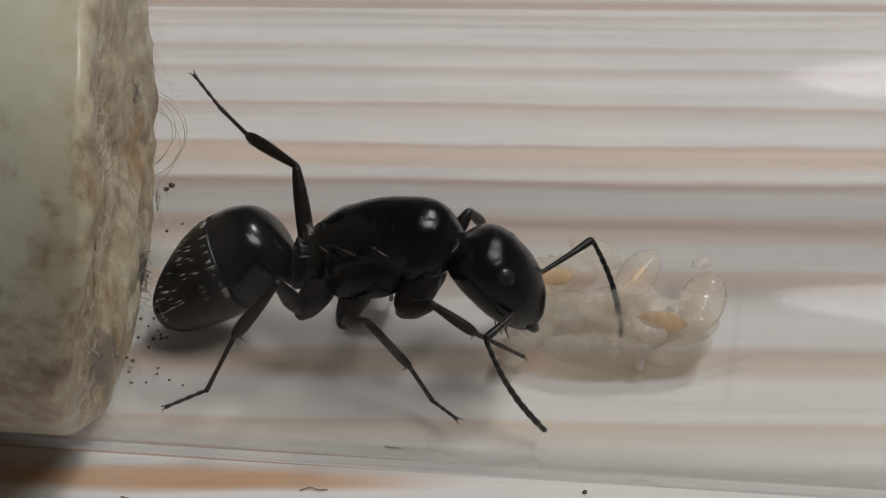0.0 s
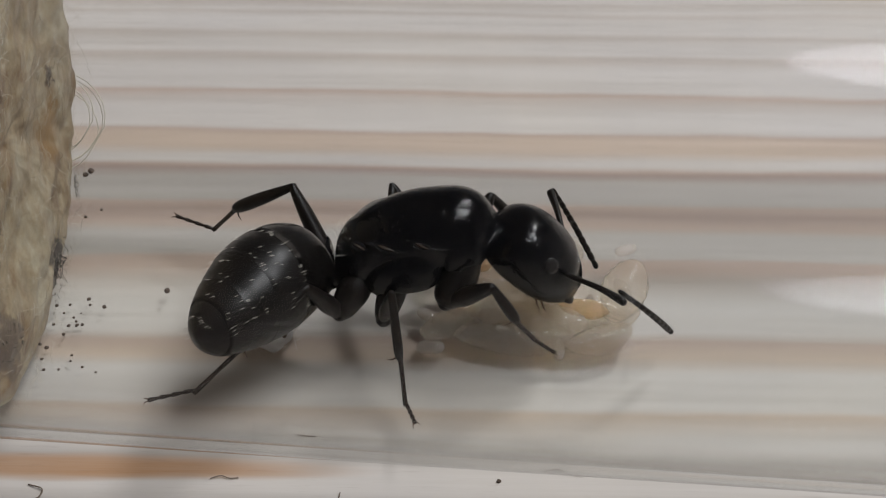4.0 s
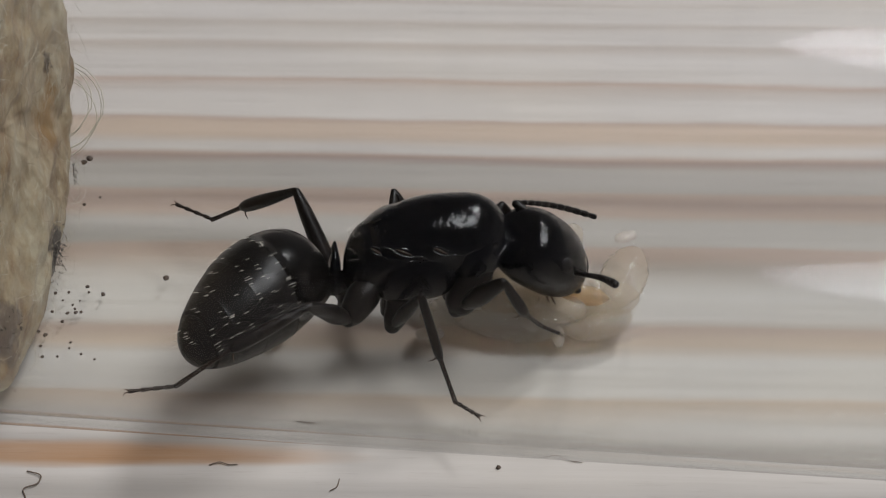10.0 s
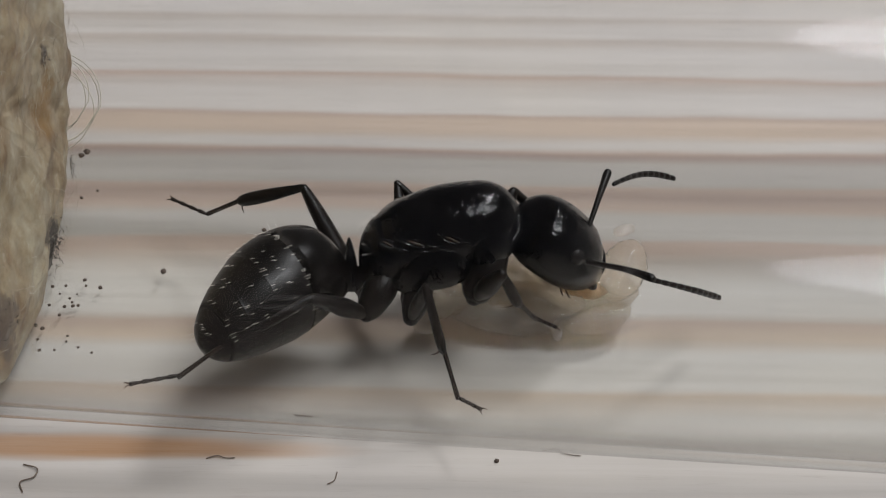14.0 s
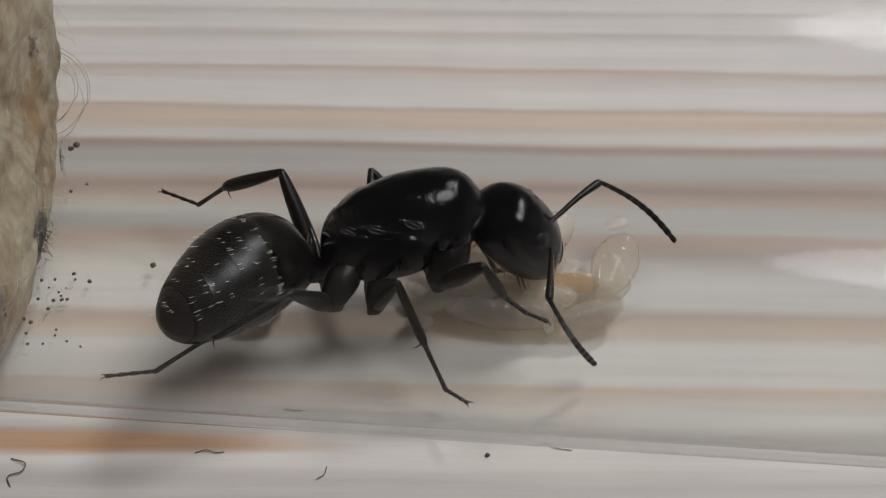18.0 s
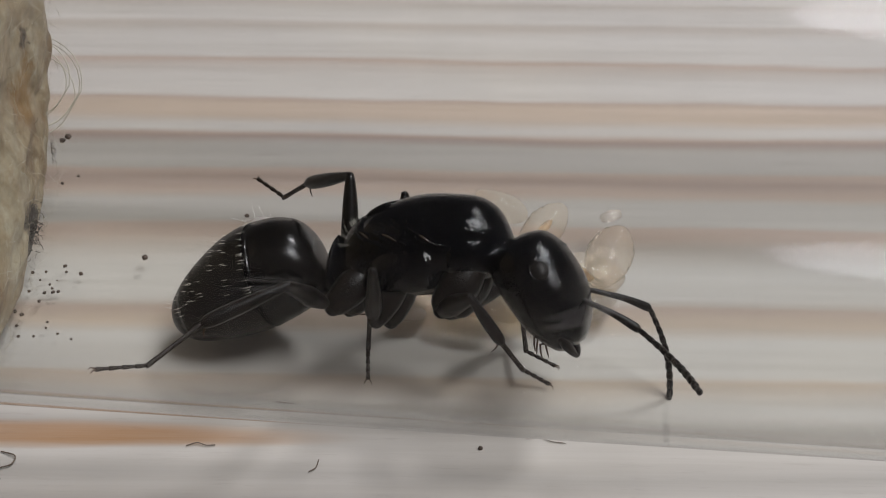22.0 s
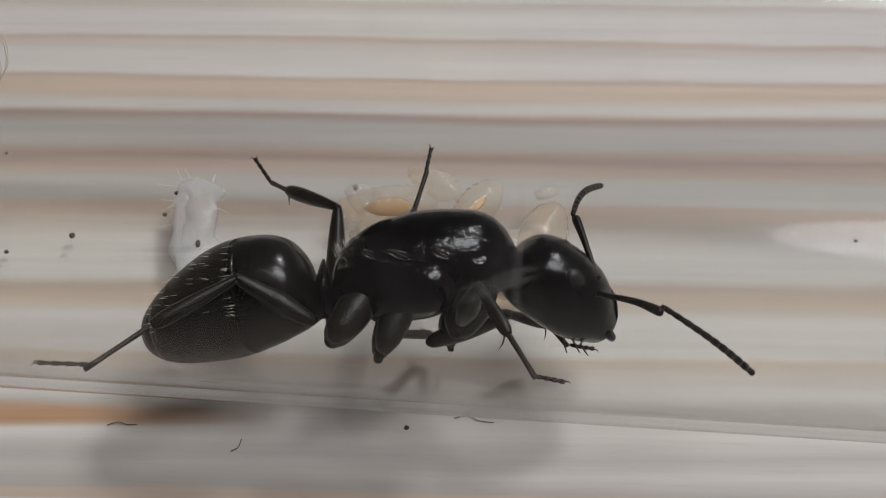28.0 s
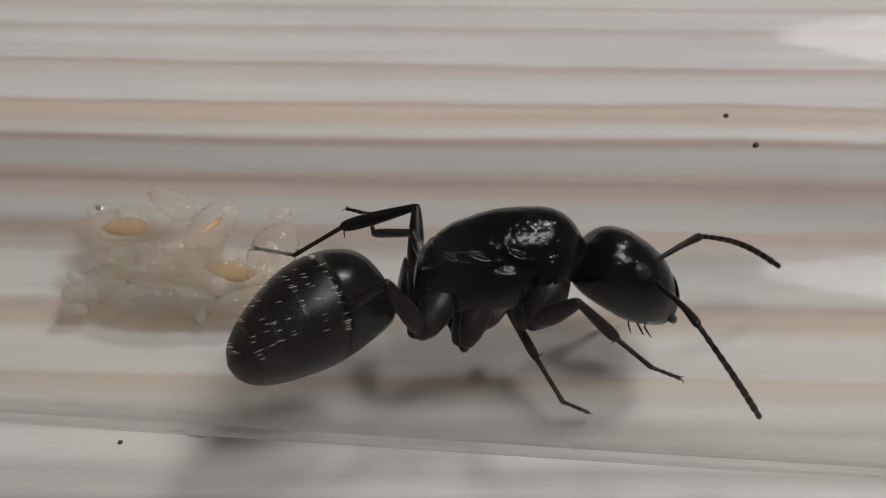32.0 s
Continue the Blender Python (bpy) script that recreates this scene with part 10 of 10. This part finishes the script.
    walk(PART["tarsus.LM"], [
        (0, pose(-0.00041, 0.00546, 0.00013, 41.3, 29.9, 16.8)), (0.5, pose(-0.00022, 0.00574, 0.00017, 33.6, 39.1, 2.7)),
        (1, pose(-0.00006, 0.00579, 0.00007, 32.6, 41.7, 0.4)), (1.5, pose(0.00009, 0.00581, -0.00007, 32.1, 43.4, -1.2)),
        (2, pose(0.00022, 0.00577, -0.00021, 33.4, 44.4, -0.0)), (2.5, pose(0.00036, 0.00576, -0.00032, 32.2, 45.5, -2.5)),
        (3, pose(0.00049, 0.00576, -0.00047, 28.8, 43.4, -8.4)), (3.5, pose(0.00059, 0.00572, -0.00040, 29.8, 45.4, -7.4)),
        (5.5, pose(0.00097, 0.00568, -0.00017, 28.5, 45.8, -12.8)), (6, pose(0.00107, 0.00568, -0.00011, 28.1, 46.6, -14.1)),
        (7, pose(0.00126, 0.00566, -0.00001, 27.6, 47.8, -16.5)), (8, pose(0.00136, 0.00554, -0.00014, 23.4, 47.1, -21.8)),
        (9, pose(0.00141, 0.00540, -0.00038, 21.8, 44.3, -23.4)), (10, pose(0.00153, 0.00526, -0.00051, 17.9, 45.0, -28.1)),
        (11, pose(0.00133, 0.00539, -0.00047, 20.2, 47.9, -23.3)), (12, pose(0.00112, 0.00549, -0.00035, 21.1, 49.5, -21.1)),
        (13, pose(0.00092, 0.00557, -0.00018, 20.4, 50.0, -21.6)), (13.5, pose(0.00110, 0.00548, -0.00015, 21.2, 50.7, -22.7)),
        (15.5, pose(0.00181, 0.00503, -0.00015, 25.8, 51.8, -24.1)), (16, pose(0.00197, 0.00491, -0.00013, 25.1, 52.0, -27.2)),
        (16.5, pose(0.00198, 0.00510, -0.00032, 31.0, 53.3, -17.4)), (17, pose(0.00198, 0.00523, -0.00028, 33.5, 53.3, -14.1)),
        (18, pose(0.00191, 0.00544, 0.00003, 30.2, 52.4, -20.0)), (19, pose(0.00121, 0.00569, -0.00016, 28.2, 49.3, -14.4)),
        (19.5, pose(0.00091, 0.00582, -0.00021, 25.7, 50.8, -13.5)), (20, pose(0.00051, 0.00575, -0.00030, 28.6, 47.0, -5.8)),
        (20.5, pose(0.00015, 0.00584, -0.00021, 24.7, 46.8, -8.9)), (21, pose(-0.00023, 0.00574, -0.00003, 28.3, 48.3, -1.9)),
        (21.5, pose(-0.00064, 0.00566, 0.00003, 26.0, 45.5, -2.9)), (22, pose(-0.00101, 0.00528, 0.00005, 37.0, 43.8, 15.0)),
        (22.5, pose(-0.00071, 0.00523, 0.00002, 44.8, 43.5, 22.7)), (23, pose(-0.00045, 0.00504, -0.00000, 52.5, 41.7, 31.0)),
        (23.25, pose(-0.00129, 0.00553, 0.00214, 63.4, -3.1, 59.3)), (23.5, pose(-0.00208, 0.00607, 0.00429, 48.4, -47.4, 90.5)),
        (24, pose(-0.00139, 0.00599, 0.00351, 50.5, -25.6, 85.1)), (24.5, pose(-0.00114, 0.00583, 0.00264, 49.3, -12.5, 84.2)),
        (25, pose(-0.00089, 0.00611, 0.00163, 46.7, 9.7, 86.2)), (25.5, pose(0.00146, 0.00383, 0.00573, 49.2, -55.0, 85.8)),
        (26, pose(0.00147, 0.00669, 0.00387, 61.6, -28.9, 70.9)), (26.5, pose(0.00278, 0.00657, 0.00338, 64.8, -42.2, 62.7)),
        (28.5, pose(0.00071, 0.00631, 0.00522, 54.8, -56.0, 63.1)), (29, pose(0.00139, 0.00680, 0.00478, 55.7, -54.8, 58.7)),
        (29.5, pose(0.00059, 0.00635, 0.00498, 46.8, -50.5, 68.3)), (30, pose(0.00083, 0.00615, 0.00438, 44.2, -51.0, 65.2)),
        (30.5, pose(-0.00073, 0.00711, 0.00462, 9.0, -51.3, 118.1)), (31, pose(-0.00471, 0.00593, 0.00354, 4.3, -58.6, 109.6)),
        (31.25, pose(-0.00259, 0.00583, 0.00404, -31.0, 32.8, 118.6)), (31.5, pose(-0.00147, 0.00598, 0.00408, -101.4, 60.9, 28.1)),
        (31.75, pose(-0.00268, 0.00643, 0.00349, -51.5, 30.6, 98.9)), (32, pose(-0.00409, 0.00664, 0.00287, -42.5, -14.2, 128.3))])
    walk(PART["femur.LH"], [
        (0, pose(-0.00340, 0.00121, -0.00073, -8.7, -81.3, 121.4)), (0.5, pose(-0.00350, 0.00134, -0.00086, -14.9, -72.1, 123.9)),
        (1, pose(-0.00349, 0.00129, -0.00100, -20.4, -72.2, 128.3)), (1.5, pose(-0.00346, 0.00127, -0.00110, -19.3, -72.3, 126.0)),
        (2, pose(-0.00342, 0.00114, -0.00134, -34.8, -75.9, 142.2)), (2.5, pose(-0.00349, 0.00117, -0.00119, -42.5, -73.6, 148.3)),
        (3, pose(-0.00347, 0.00116, -0.00125, -44.7, -73.6, 148.4)), (3.5, pose(-0.00350, 0.00116, -0.00133, -49.7, -69.8, 152.2)),
        (5.5, pose(-0.00353, 0.00117, -0.00128, -54.8, -68.6, 152.8)), (6, pose(-0.00354, 0.00118, -0.00123, -54.1, -69.4, 151.6)),
        (7, pose(-0.00355, 0.00118, -0.00120, -57.5, -69.7, 152.5)), (8, pose(-0.00354, 0.00119, -0.00126, -57.2, -68.0, 150.9)),
        (9, pose(-0.00353, 0.00117, -0.00140, -59.6, -65.4, 152.7)), (10, pose(-0.00350, 0.00119, -0.00135, -51.4, -67.7, 145.1)),
        (11, pose(-0.00350, 0.00120, -0.00122, -46.4, -71.3, 143.6)), (12, pose(-0.00354, 0.00119, -0.00113, -50.8, -71.1, 149.8)),
        (13, pose(-0.00361, 0.00117, -0.00106, -59.8, -69.6, 159.0)), (13.5, pose(-0.00362, 0.00118, -0.00113, -61.5, -67.4, 158.1)),
        (15.5, pose(-0.00350, 0.00123, -0.00107, -45.3, -73.3, 138.0)), (16, pose(-0.00348, 0.00123, -0.00095, -43.6, -75.7, 133.7)),
        (16.5, pose(-0.00340, 0.00123, -0.00107, -25.3, -77.0, 118.9)), (17, pose(-0.00340, 0.00121, -0.00116, -28.8, -76.7, 123.2)),
        (18, pose(-0.00346, 0.00116, -0.00110, -53.5, -76.9, 145.3)), (19, pose(-0.00346, 0.00111, -0.00108, -60.2, -79.1, 159.2)),
        (19.5, pose(-0.00347, 0.00110, -0.00116, -59.4, -77.4, 162.7)), (20, pose(-0.00348, 0.00106, -0.00124, -70.8, -75.5, 177.7)),
        (20.5, pose(-0.00348, 0.00115, -0.00138, -43.7, -70.2, 152.4)), (21, pose(-0.00354, 0.00110, -0.00135, -55.4, -68.0, 167.1)),
        (21.5, pose(-0.00361, 0.00118, -0.00124, -45.2, -64.8, 156.8)), (22, pose(-0.00329, 0.00097, -0.00105, -161.2, -84.7, -79.8)),
        (22.5, pose(-0.00316, 0.00116, -0.00091, 78.6, -80.2, 37.7)), (23, pose(-0.00318, 0.00116, -0.00087, 70.4, -81.8, 42.8)),
        (23.5, pose(-0.00322, 0.00120, -0.00083, 47.0, -81.3, 62.8)), (24, pose(-0.00325, 0.00122, -0.00079, 31.3, -81.3, 75.3)),
        (24.5, pose(-0.00325, 0.00108, -0.00115, 80.5, -85.9, 26.7)), (25, pose(-0.00324, 0.00110, -0.00137, 70.6, -82.3, 36.3)),
        (25.5, pose(-0.00326, 0.00103, -0.00154, 133.0, -84.0, -23.0)), (26, pose(-0.00327, 0.00105, -0.00167, 116.2, -84.8, -4.0)),
        (26.5, pose(-0.00324, 0.00108, -0.00154, 85.8, -81.0, 22.8)), (28.5, pose(-0.00323, 0.00127, -0.00113, 23.0, -74.7, 73.0)),
        (29, pose(-0.00320, 0.00143, -0.00096, 17.3, -68.5, 74.8)), (29.5, pose(-0.00323, 0.00149, -0.00074, 7.7, -69.9, 81.5)),
        (30, pose(-0.00351, 0.00152, -0.00106, -33.5, -60.0, 114.5)), (30.5, pose(-0.00287, 0.00188, -0.00050, 26.0, -57.0, 62.4)),
        (31, pose(-0.00357, 0.00111, -0.00093, -86.6, -74.9, 168.2)), (31.5, pose(-0.00346, 0.00150, -0.00117, -47.5, -58.2, 109.5)),
        (32, pose(-0.00310, 0.00172, -0.00079, 10.9, -59.1, 73.2))])
    walk(PART["tibia.LH"], [
        (0, pose(-0.00374, 0.00176, 0.00353, -26.1, -17.4, 143.5)), (0.5, pose(-0.00424, 0.00244, 0.00323, -30.2, -26.7, 152.7)),
        (1, pose(-0.00430, 0.00232, 0.00309, -30.4, -21.8, 151.9)), (1.5, pose(-0.00423, 0.00233, 0.00299, -29.6, -11.9, 148.4)),
        (2, pose(-0.00425, 0.00179, 0.00283, -29.2, 10.9, 155.5)), (2.5, pose(-0.00452, 0.00180, 0.00293, -28.1, 16.0, 157.6)),
        (3, pose(-0.00451, 0.00179, 0.00288, -29.2, 18.5, 149.1)), (3.5, pose(-0.00481, 0.00185, 0.00270, -27.3, 16.9, 157.2)),
        (5.5, pose(-0.00493, 0.00189, 0.00272, -28.9, 18.2, 150.8)), (6, pose(-0.00487, 0.00190, 0.00280, -29.4, 19.0, 148.8)),
        (7, pose(-0.00487, 0.00187, 0.00284, -29.3, 15.8, 148.4)), (8, pose(-0.00495, 0.00197, 0.00273, -28.2, 15.7, 145.7)),
        (9, pose(-0.00512, 0.00199, 0.00251, -26.2, 12.4, 145.1)), (10, pose(-0.00484, 0.00212, 0.00263, -26.4, 17.5, 136.0)),
        (11, pose(-0.00461, 0.00202, 0.00286, -25.4, 14.2, 142.7)), (12, pose(-0.00475, 0.00189, 0.00294, -26.4, 13.4, 142.2)),
        (13, pose(-0.00501, 0.00171, 0.00297, -27.5, 11.0, 140.4)), (13.5, pose(-0.00515, 0.00179, 0.00284, -26.6, 8.1, 149.0)),
        (15.5, pose(-0.00442, 0.00205, 0.00304, -26.9, 10.8, 139.3)), (16, pose(-0.00421, 0.00200, 0.00322, -27.3, 11.3, 134.3)),
        (16.5, pose(-0.00387, 0.00208, 0.00312, -25.8, 3.7, 149.8)), (17, pose(-0.00394, 0.00203, 0.00302, -26.6, 3.7, 151.9)),
        (18, pose(-0.00426, 0.00172, 0.00309, -30.2, 8.5, 139.1)), (19, pose(-0.00422, 0.00140, 0.00314, -29.1, 3.6, 143.0)),
        (19.5, pose(-0.00437, 0.00138, 0.00304, -28.9, 5.1, 147.4)), (20, pose(-0.00456, 0.00110, 0.00292, -28.3, 4.4, 145.7)),
        (20.5, pose(-0.00477, 0.00182, 0.00267, -29.1, -0.0, 151.8)), (21, pose(-0.00510, 0.00146, 0.00264, -30.1, 4.0, 154.0)),
        (21.5, pose(-0.00529, 0.00190, 0.00265, -30.7, 5.6, 156.5)), (22, pose(-0.00321, 0.00057, 0.00324, -32.8, 1.5, 139.1)),
        (22.5, pose(-0.00258, 0.00161, 0.00333, -32.2, 0.9, 149.3)), (23, pose(-0.00273, 0.00158, 0.00339, -31.1, 15.3, 149.0)),
        (23.5, pose(-0.00292, 0.00178, 0.00342, -31.2, 14.7, 142.8)), (24, pose(-0.00309, 0.00185, 0.00346, -31.4, 9.8, 135.7)),
        (24.5, pose(-0.00298, 0.00121, 0.00314, -32.4, -2.4, 130.1)), (25, pose(-0.00277, 0.00144, 0.00289, -33.8, -12.6, 130.7)),
        (25.5, pose(-0.00284, 0.00086, 0.00274, -30.3, -17.3, 129.0)), (26, pose(-0.00288, 0.00102, 0.00261, -28.4, -17.8, 133.0)),
        (26.5, pose(-0.00262, 0.00134, 0.00271, -28.7, -24.4, 132.6)), (28.5, pose(-0.00290, 0.00235, 0.00302, -24.0, -19.0, 117.5)),
        (29, pose(-0.00278, 0.00295, 0.00304, -23.0, -19.3, 113.0)), (29.5, pose(-0.00302, 0.00295, 0.00330, -28.5, -24.0, 115.5)),
        (30, pose(-0.00440, 0.00347, 0.00266, -44.7, -17.6, 139.7)), (30.5, pose(-0.00178, 0.00396, 0.00310, -39.2, 3.1, 149.8)),
        (31, pose(-0.00467, 0.00133, 0.00323, -54.5, 26.5, 117.6)), (31.5, pose(-0.00421, 0.00364, 0.00248, -58.0, 17.1, 111.2)),
        (32, pose(-0.00246, 0.00383, 0.00291, -42.9, 8.9, 153.7))])
    walk(PART["basitarsus.LH"], [
        (0, pose(-0.00627, 0.00363, 0.00451, -23.0, -23.6, 136.8)), (0.5, pose(-0.00685, 0.00380, 0.00471, -26.7, -30.0, 143.0)),
        (1, pose(-0.00701, 0.00377, 0.00431, -26.2, -19.8, 139.9)), (1.5, pose(-0.00698, 0.00402, 0.00366, -25.5, -0.6, 134.8)),
        (2, pose(-0.00720, 0.00312, 0.00220, -24.9, 30.9, 134.9)), (2.5, pose(-0.00745, 0.00301, 0.00202, -25.3, 29.8, 132.9)),
        (3, pose(-0.00719, 0.00340, 0.00183, -25.6, 29.1, 130.2)), (3.5, pose(-0.00773, 0.00307, 0.00175, -24.1, 29.2, 133.8)),
        (5.5, pose(-0.00767, 0.00342, 0.00169, -24.1, 25.0, 131.9)), (6, pose(-0.00753, 0.00351, 0.00172, -23.6, 23.7, 132.5)),
        (7, pose(-0.00757, 0.00353, 0.00194, -23.9, 21.6, 130.5)), (8, pose(-0.00758, 0.00376, 0.00183, -22.8, 22.2, 129.6)),
        (9, pose(-0.00776, 0.00383, 0.00181, -19.8, 16.6, 133.7)), (10, pose(-0.00711, 0.00431, 0.00164, -20.7, 20.6, 125.1)),
        (11, pose(-0.00716, 0.00396, 0.00205, -20.5, 20.4, 128.3)), (12, pose(-0.00728, 0.00386, 0.00217, -20.4, 18.9, 131.1)),
        (13, pose(-0.00751, 0.00377, 0.00234, -20.3, 18.9, 133.9)), (13.5, pose(-0.00795, 0.00348, 0.00238, -20.6, 16.3, 132.7)),
        (15.5, pose(-0.00687, 0.00417, 0.00242, -21.4, 17.7, 123.9)), (16, pose(-0.00647, 0.00432, 0.00257, -20.9, 17.8, 123.2)),
        (16.5, pose(-0.00671, 0.00373, 0.00291, -20.4, 16.5, 127.5)), (17, pose(-0.00685, 0.00358, 0.00281, -20.9, 17.9, 129.1)),
        (18, pose(-0.00673, 0.00385, 0.00260, -23.9, 18.7, 125.9)), (19, pose(-0.00685, 0.00338, 0.00294, -23.3, 20.5, 131.8)),
        (19.5, pose(-0.00714, 0.00315, 0.00275, -23.0, 18.5, 135.6)), (20, pose(-0.00728, 0.00295, 0.00267, -23.8, 18.6, 134.3)),
        (20.5, pose(-0.00768, 0.00337, 0.00268, -23.8, 10.6, 140.0)), (21, pose(-0.00806, 0.00290, 0.00242, -24.1, 6.3, 145.9)),
        (21.5, pose(-0.00830, 0.00322, 0.00231, -24.9, 3.9, 147.2)), (22, pose(-0.00571, 0.00273, 0.00315, -27.9, 9.7, 132.7)),
        (22.5, pose(-0.00542, 0.00329, 0.00329, -26.1, 5.6, 139.2)), (23, pose(-0.00546, 0.00323, 0.00252, -26.5, -0.2, 111.2)),
        (23.5, pose(-0.00547, 0.00371, 0.00258, -25.6, 1.9, 113.1)), (24, pose(-0.00541, 0.00412, 0.00290, -24.0, 3.6, 119.6)),
        (24.5, pose(-0.00510, 0.00374, 0.00327, -25.2, -6.7, 119.1)), (25, pose(-0.00487, 0.00388, 0.00361, -27.0, -11.9, 119.7)),
        (25.5, pose(-0.00483, 0.00332, 0.00373, -23.9, -12.1, 117.7)), (26, pose(-0.00502, 0.00332, 0.00363, -21.2, -13.5, 117.7)),
        (26.5, pose(-0.00465, 0.00355, 0.00408, -21.6, -19.3, 118.8)), (28.5, pose(-0.00433, 0.00511, 0.00409, -16.5, -18.1, 99.9)),
        (29, pose(-0.00400, 0.00581, 0.00413, -16.2, -22.8, 98.0)), (29.5, pose(-0.00431, 0.00568, 0.00463, -21.3, -22.9, 102.6)),
        (30, pose(-0.00681, 0.00551, 0.00365, -34.8, -21.8, 118.5)), (30.5, pose(-0.00463, 0.00562, 0.00294, -30.7, 0.5, 132.9)),
        (31, pose(-0.00604, 0.00395, 0.00176, -31.3, 40.1, 131.6)), (31.5, pose(-0.00535, 0.00658, 0.00151, 28.9, -55.1, 22.5)),
        (31.75, pose(-0.00548, 0.00580, 0.00206, -12.3, -20.1, 97.7)), (32, pose(-0.00538, 0.00527, 0.00240, -5.0, 22.7, 150.1))])
    walk(PART["tarsus.LH"], [
        (0, pose(-0.00794, 0.00520, 0.00551, -37.8, -50.5, 162.0)), (0.5, pose(-0.00858, 0.00510, 0.00596, -34.3, -50.2, 155.9)),
        (1, pose(-0.00881, 0.00528, 0.00516, -33.0, -36.1, 152.6)), (1.5, pose(-0.00873, 0.00579, 0.00370, -43.2, -37.4, 168.3)),
        (2, pose(-0.00871, 0.00464, 0.00091, -42.1, -21.9, 165.9)), (2.5, pose(-0.00893, 0.00460, 0.00078, -42.5, -20.9, 167.1)),
        (3, pose(-0.00860, 0.00507, 0.00061, -40.7, -16.0, 161.2)), (3.5, pose(-0.00924, 0.00464, 0.00053, -41.7, -19.9, 163.4)),
        (5.5, pose(-0.00918, 0.00510, 0.00063, -41.4, -20.5, 158.0)), (6, pose(-0.00908, 0.00520, 0.00072, -41.2, -20.7, 156.5)),
        (7, pose(-0.00908, 0.00530, 0.00102, -41.7, -20.7, 155.6)), (8, pose(-0.00905, 0.00554, 0.00089, -39.0, -19.4, 151.2)),
        (9, pose(-0.00942, 0.00556, 0.00109, -36.5, -17.9, 147.5)), (10, pose(-0.00845, 0.00622, 0.00076, -35.7, -18.4, 148.8)),
        (11, pose(-0.00861, 0.00580, 0.00117, -36.2, -24.4, 152.2)), (12, pose(-0.00884, 0.00564, 0.00136, -37.2, -23.4, 154.4)),
        (13, pose(-0.00915, 0.00547, 0.00153, -38.4, -22.8, 156.5)), (13.5, pose(-0.00958, 0.00524, 0.00167, -37.8, -22.3, 152.2)),
        (15.5, pose(-0.00820, 0.00615, 0.00167, -38.3, -24.7, 146.4)), (16, pose(-0.00777, 0.00631, 0.00180, -38.5, -26.7, 144.6)),
        (16.5, pose(-0.00817, 0.00563, 0.00219, -38.6, -27.6, 147.7)), (17, pose(-0.00835, 0.00543, 0.00204, -39.1, -28.3, 147.9)),
        (18, pose(-0.00812, 0.00577, 0.00180, -41.4, -22.2, 147.7)), (19, pose(-0.00841, 0.00513, 0.00206, -39.6, -22.3, 152.8)),
        (19.5, pose(-0.00883, 0.00481, 0.00196, -39.5, -20.9, 157.4)), (20, pose(-0.00894, 0.00465, 0.00187, -36.4, -17.6, 153.0)),
        (20.5, pose(-0.00956, 0.00496, 0.00221, -38.6, -21.9, 160.1)), (21, pose(-0.01012, 0.00429, 0.00215, -44.2, -29.4, 173.5)),
        (21.5, pose(-0.01040, 0.00457, 0.00214, -44.2, -27.6, 175.3)), (22, pose(-0.00738, 0.00454, 0.00274, -32.6, -27.1, 151.9)),
        (22.5, pose(-0.00730, 0.00491, 0.00304, -38.3, -30.4, 160.7)), (23, pose(-0.00637, 0.00554, 0.00252, -42.0, -0.7, 173.3)),
        (23.5, pose(-0.00645, 0.00601, 0.00250, -40.4, -8.9, 156.8)), (24, pose(-0.00664, 0.00629, 0.00274, -34.9, -25.2, 137.8)),
        (24.5, pose(-0.00631, 0.00591, 0.00357, -36.6, -30.1, 140.6)), (25, pose(-0.00609, 0.00601, 0.00412, -33.0, -32.3, 132.2)),
        (25.5, pose(-0.00595, 0.00547, 0.00424, -27.0, -26.6, 126.9)), (26, pose(-0.00616, 0.00546, 0.00422, -25.0, -25.6, 130.0)),
        (26.5, pose(-0.00578, 0.00563, 0.00491, -24.9, -30.8, 128.0)), (28.5, pose(-0.00475, 0.00745, 0.00487, -16.7, -41.5, 106.5)),
        (29, pose(-0.00432, 0.00810, 0.00510, -15.4, -41.3, 101.8)), (29.5, pose(-0.00481, 0.00792, 0.00562, -25.7, -46.4, 110.6)),
        (30, pose(-0.00793, 0.00754, 0.00459, -38.2, -47.4, 118.3)), (30.5, pose(-0.00632, 0.00746, 0.00291, -54.2, -12.4, 164.8)),
        (31, pose(-0.00731, 0.00538, 0.00015, -93.2, 29.8, 116.5)), (31.5, pose(-0.00403, 0.00713, 0.00356, -63.7, 45.0, 159.6)),
        (32, pose(-0.00738, 0.00642, 0.00143, -64.4, -13.1, 148.3))])
    walk(silk_tuft, [(0, silk_pose(-6.6, 4.7, 88)), (0.8, silk_pose(-6.6, 4.6, 88)), (1.7, silk_pose(-7.3, 2.0, 88)), (20, silk_pose(-7.3, 2.0, 88)), (22, silk_pose(-7.2, 2.0, 88)), (23.5, silk_pose(-6.7, 2.5, 89)), (25, silk_pose(-6.1, 3.1, 90)), (26, silk_pose(-5.6, 3.5, 92)), (26.5, silk_pose(-5.8, 3.5, 94)), (28.5, silk_pose(-7.2, 2.6, 96)), (32, silk_pose(-7.2, 2.6, 96))])


motions()
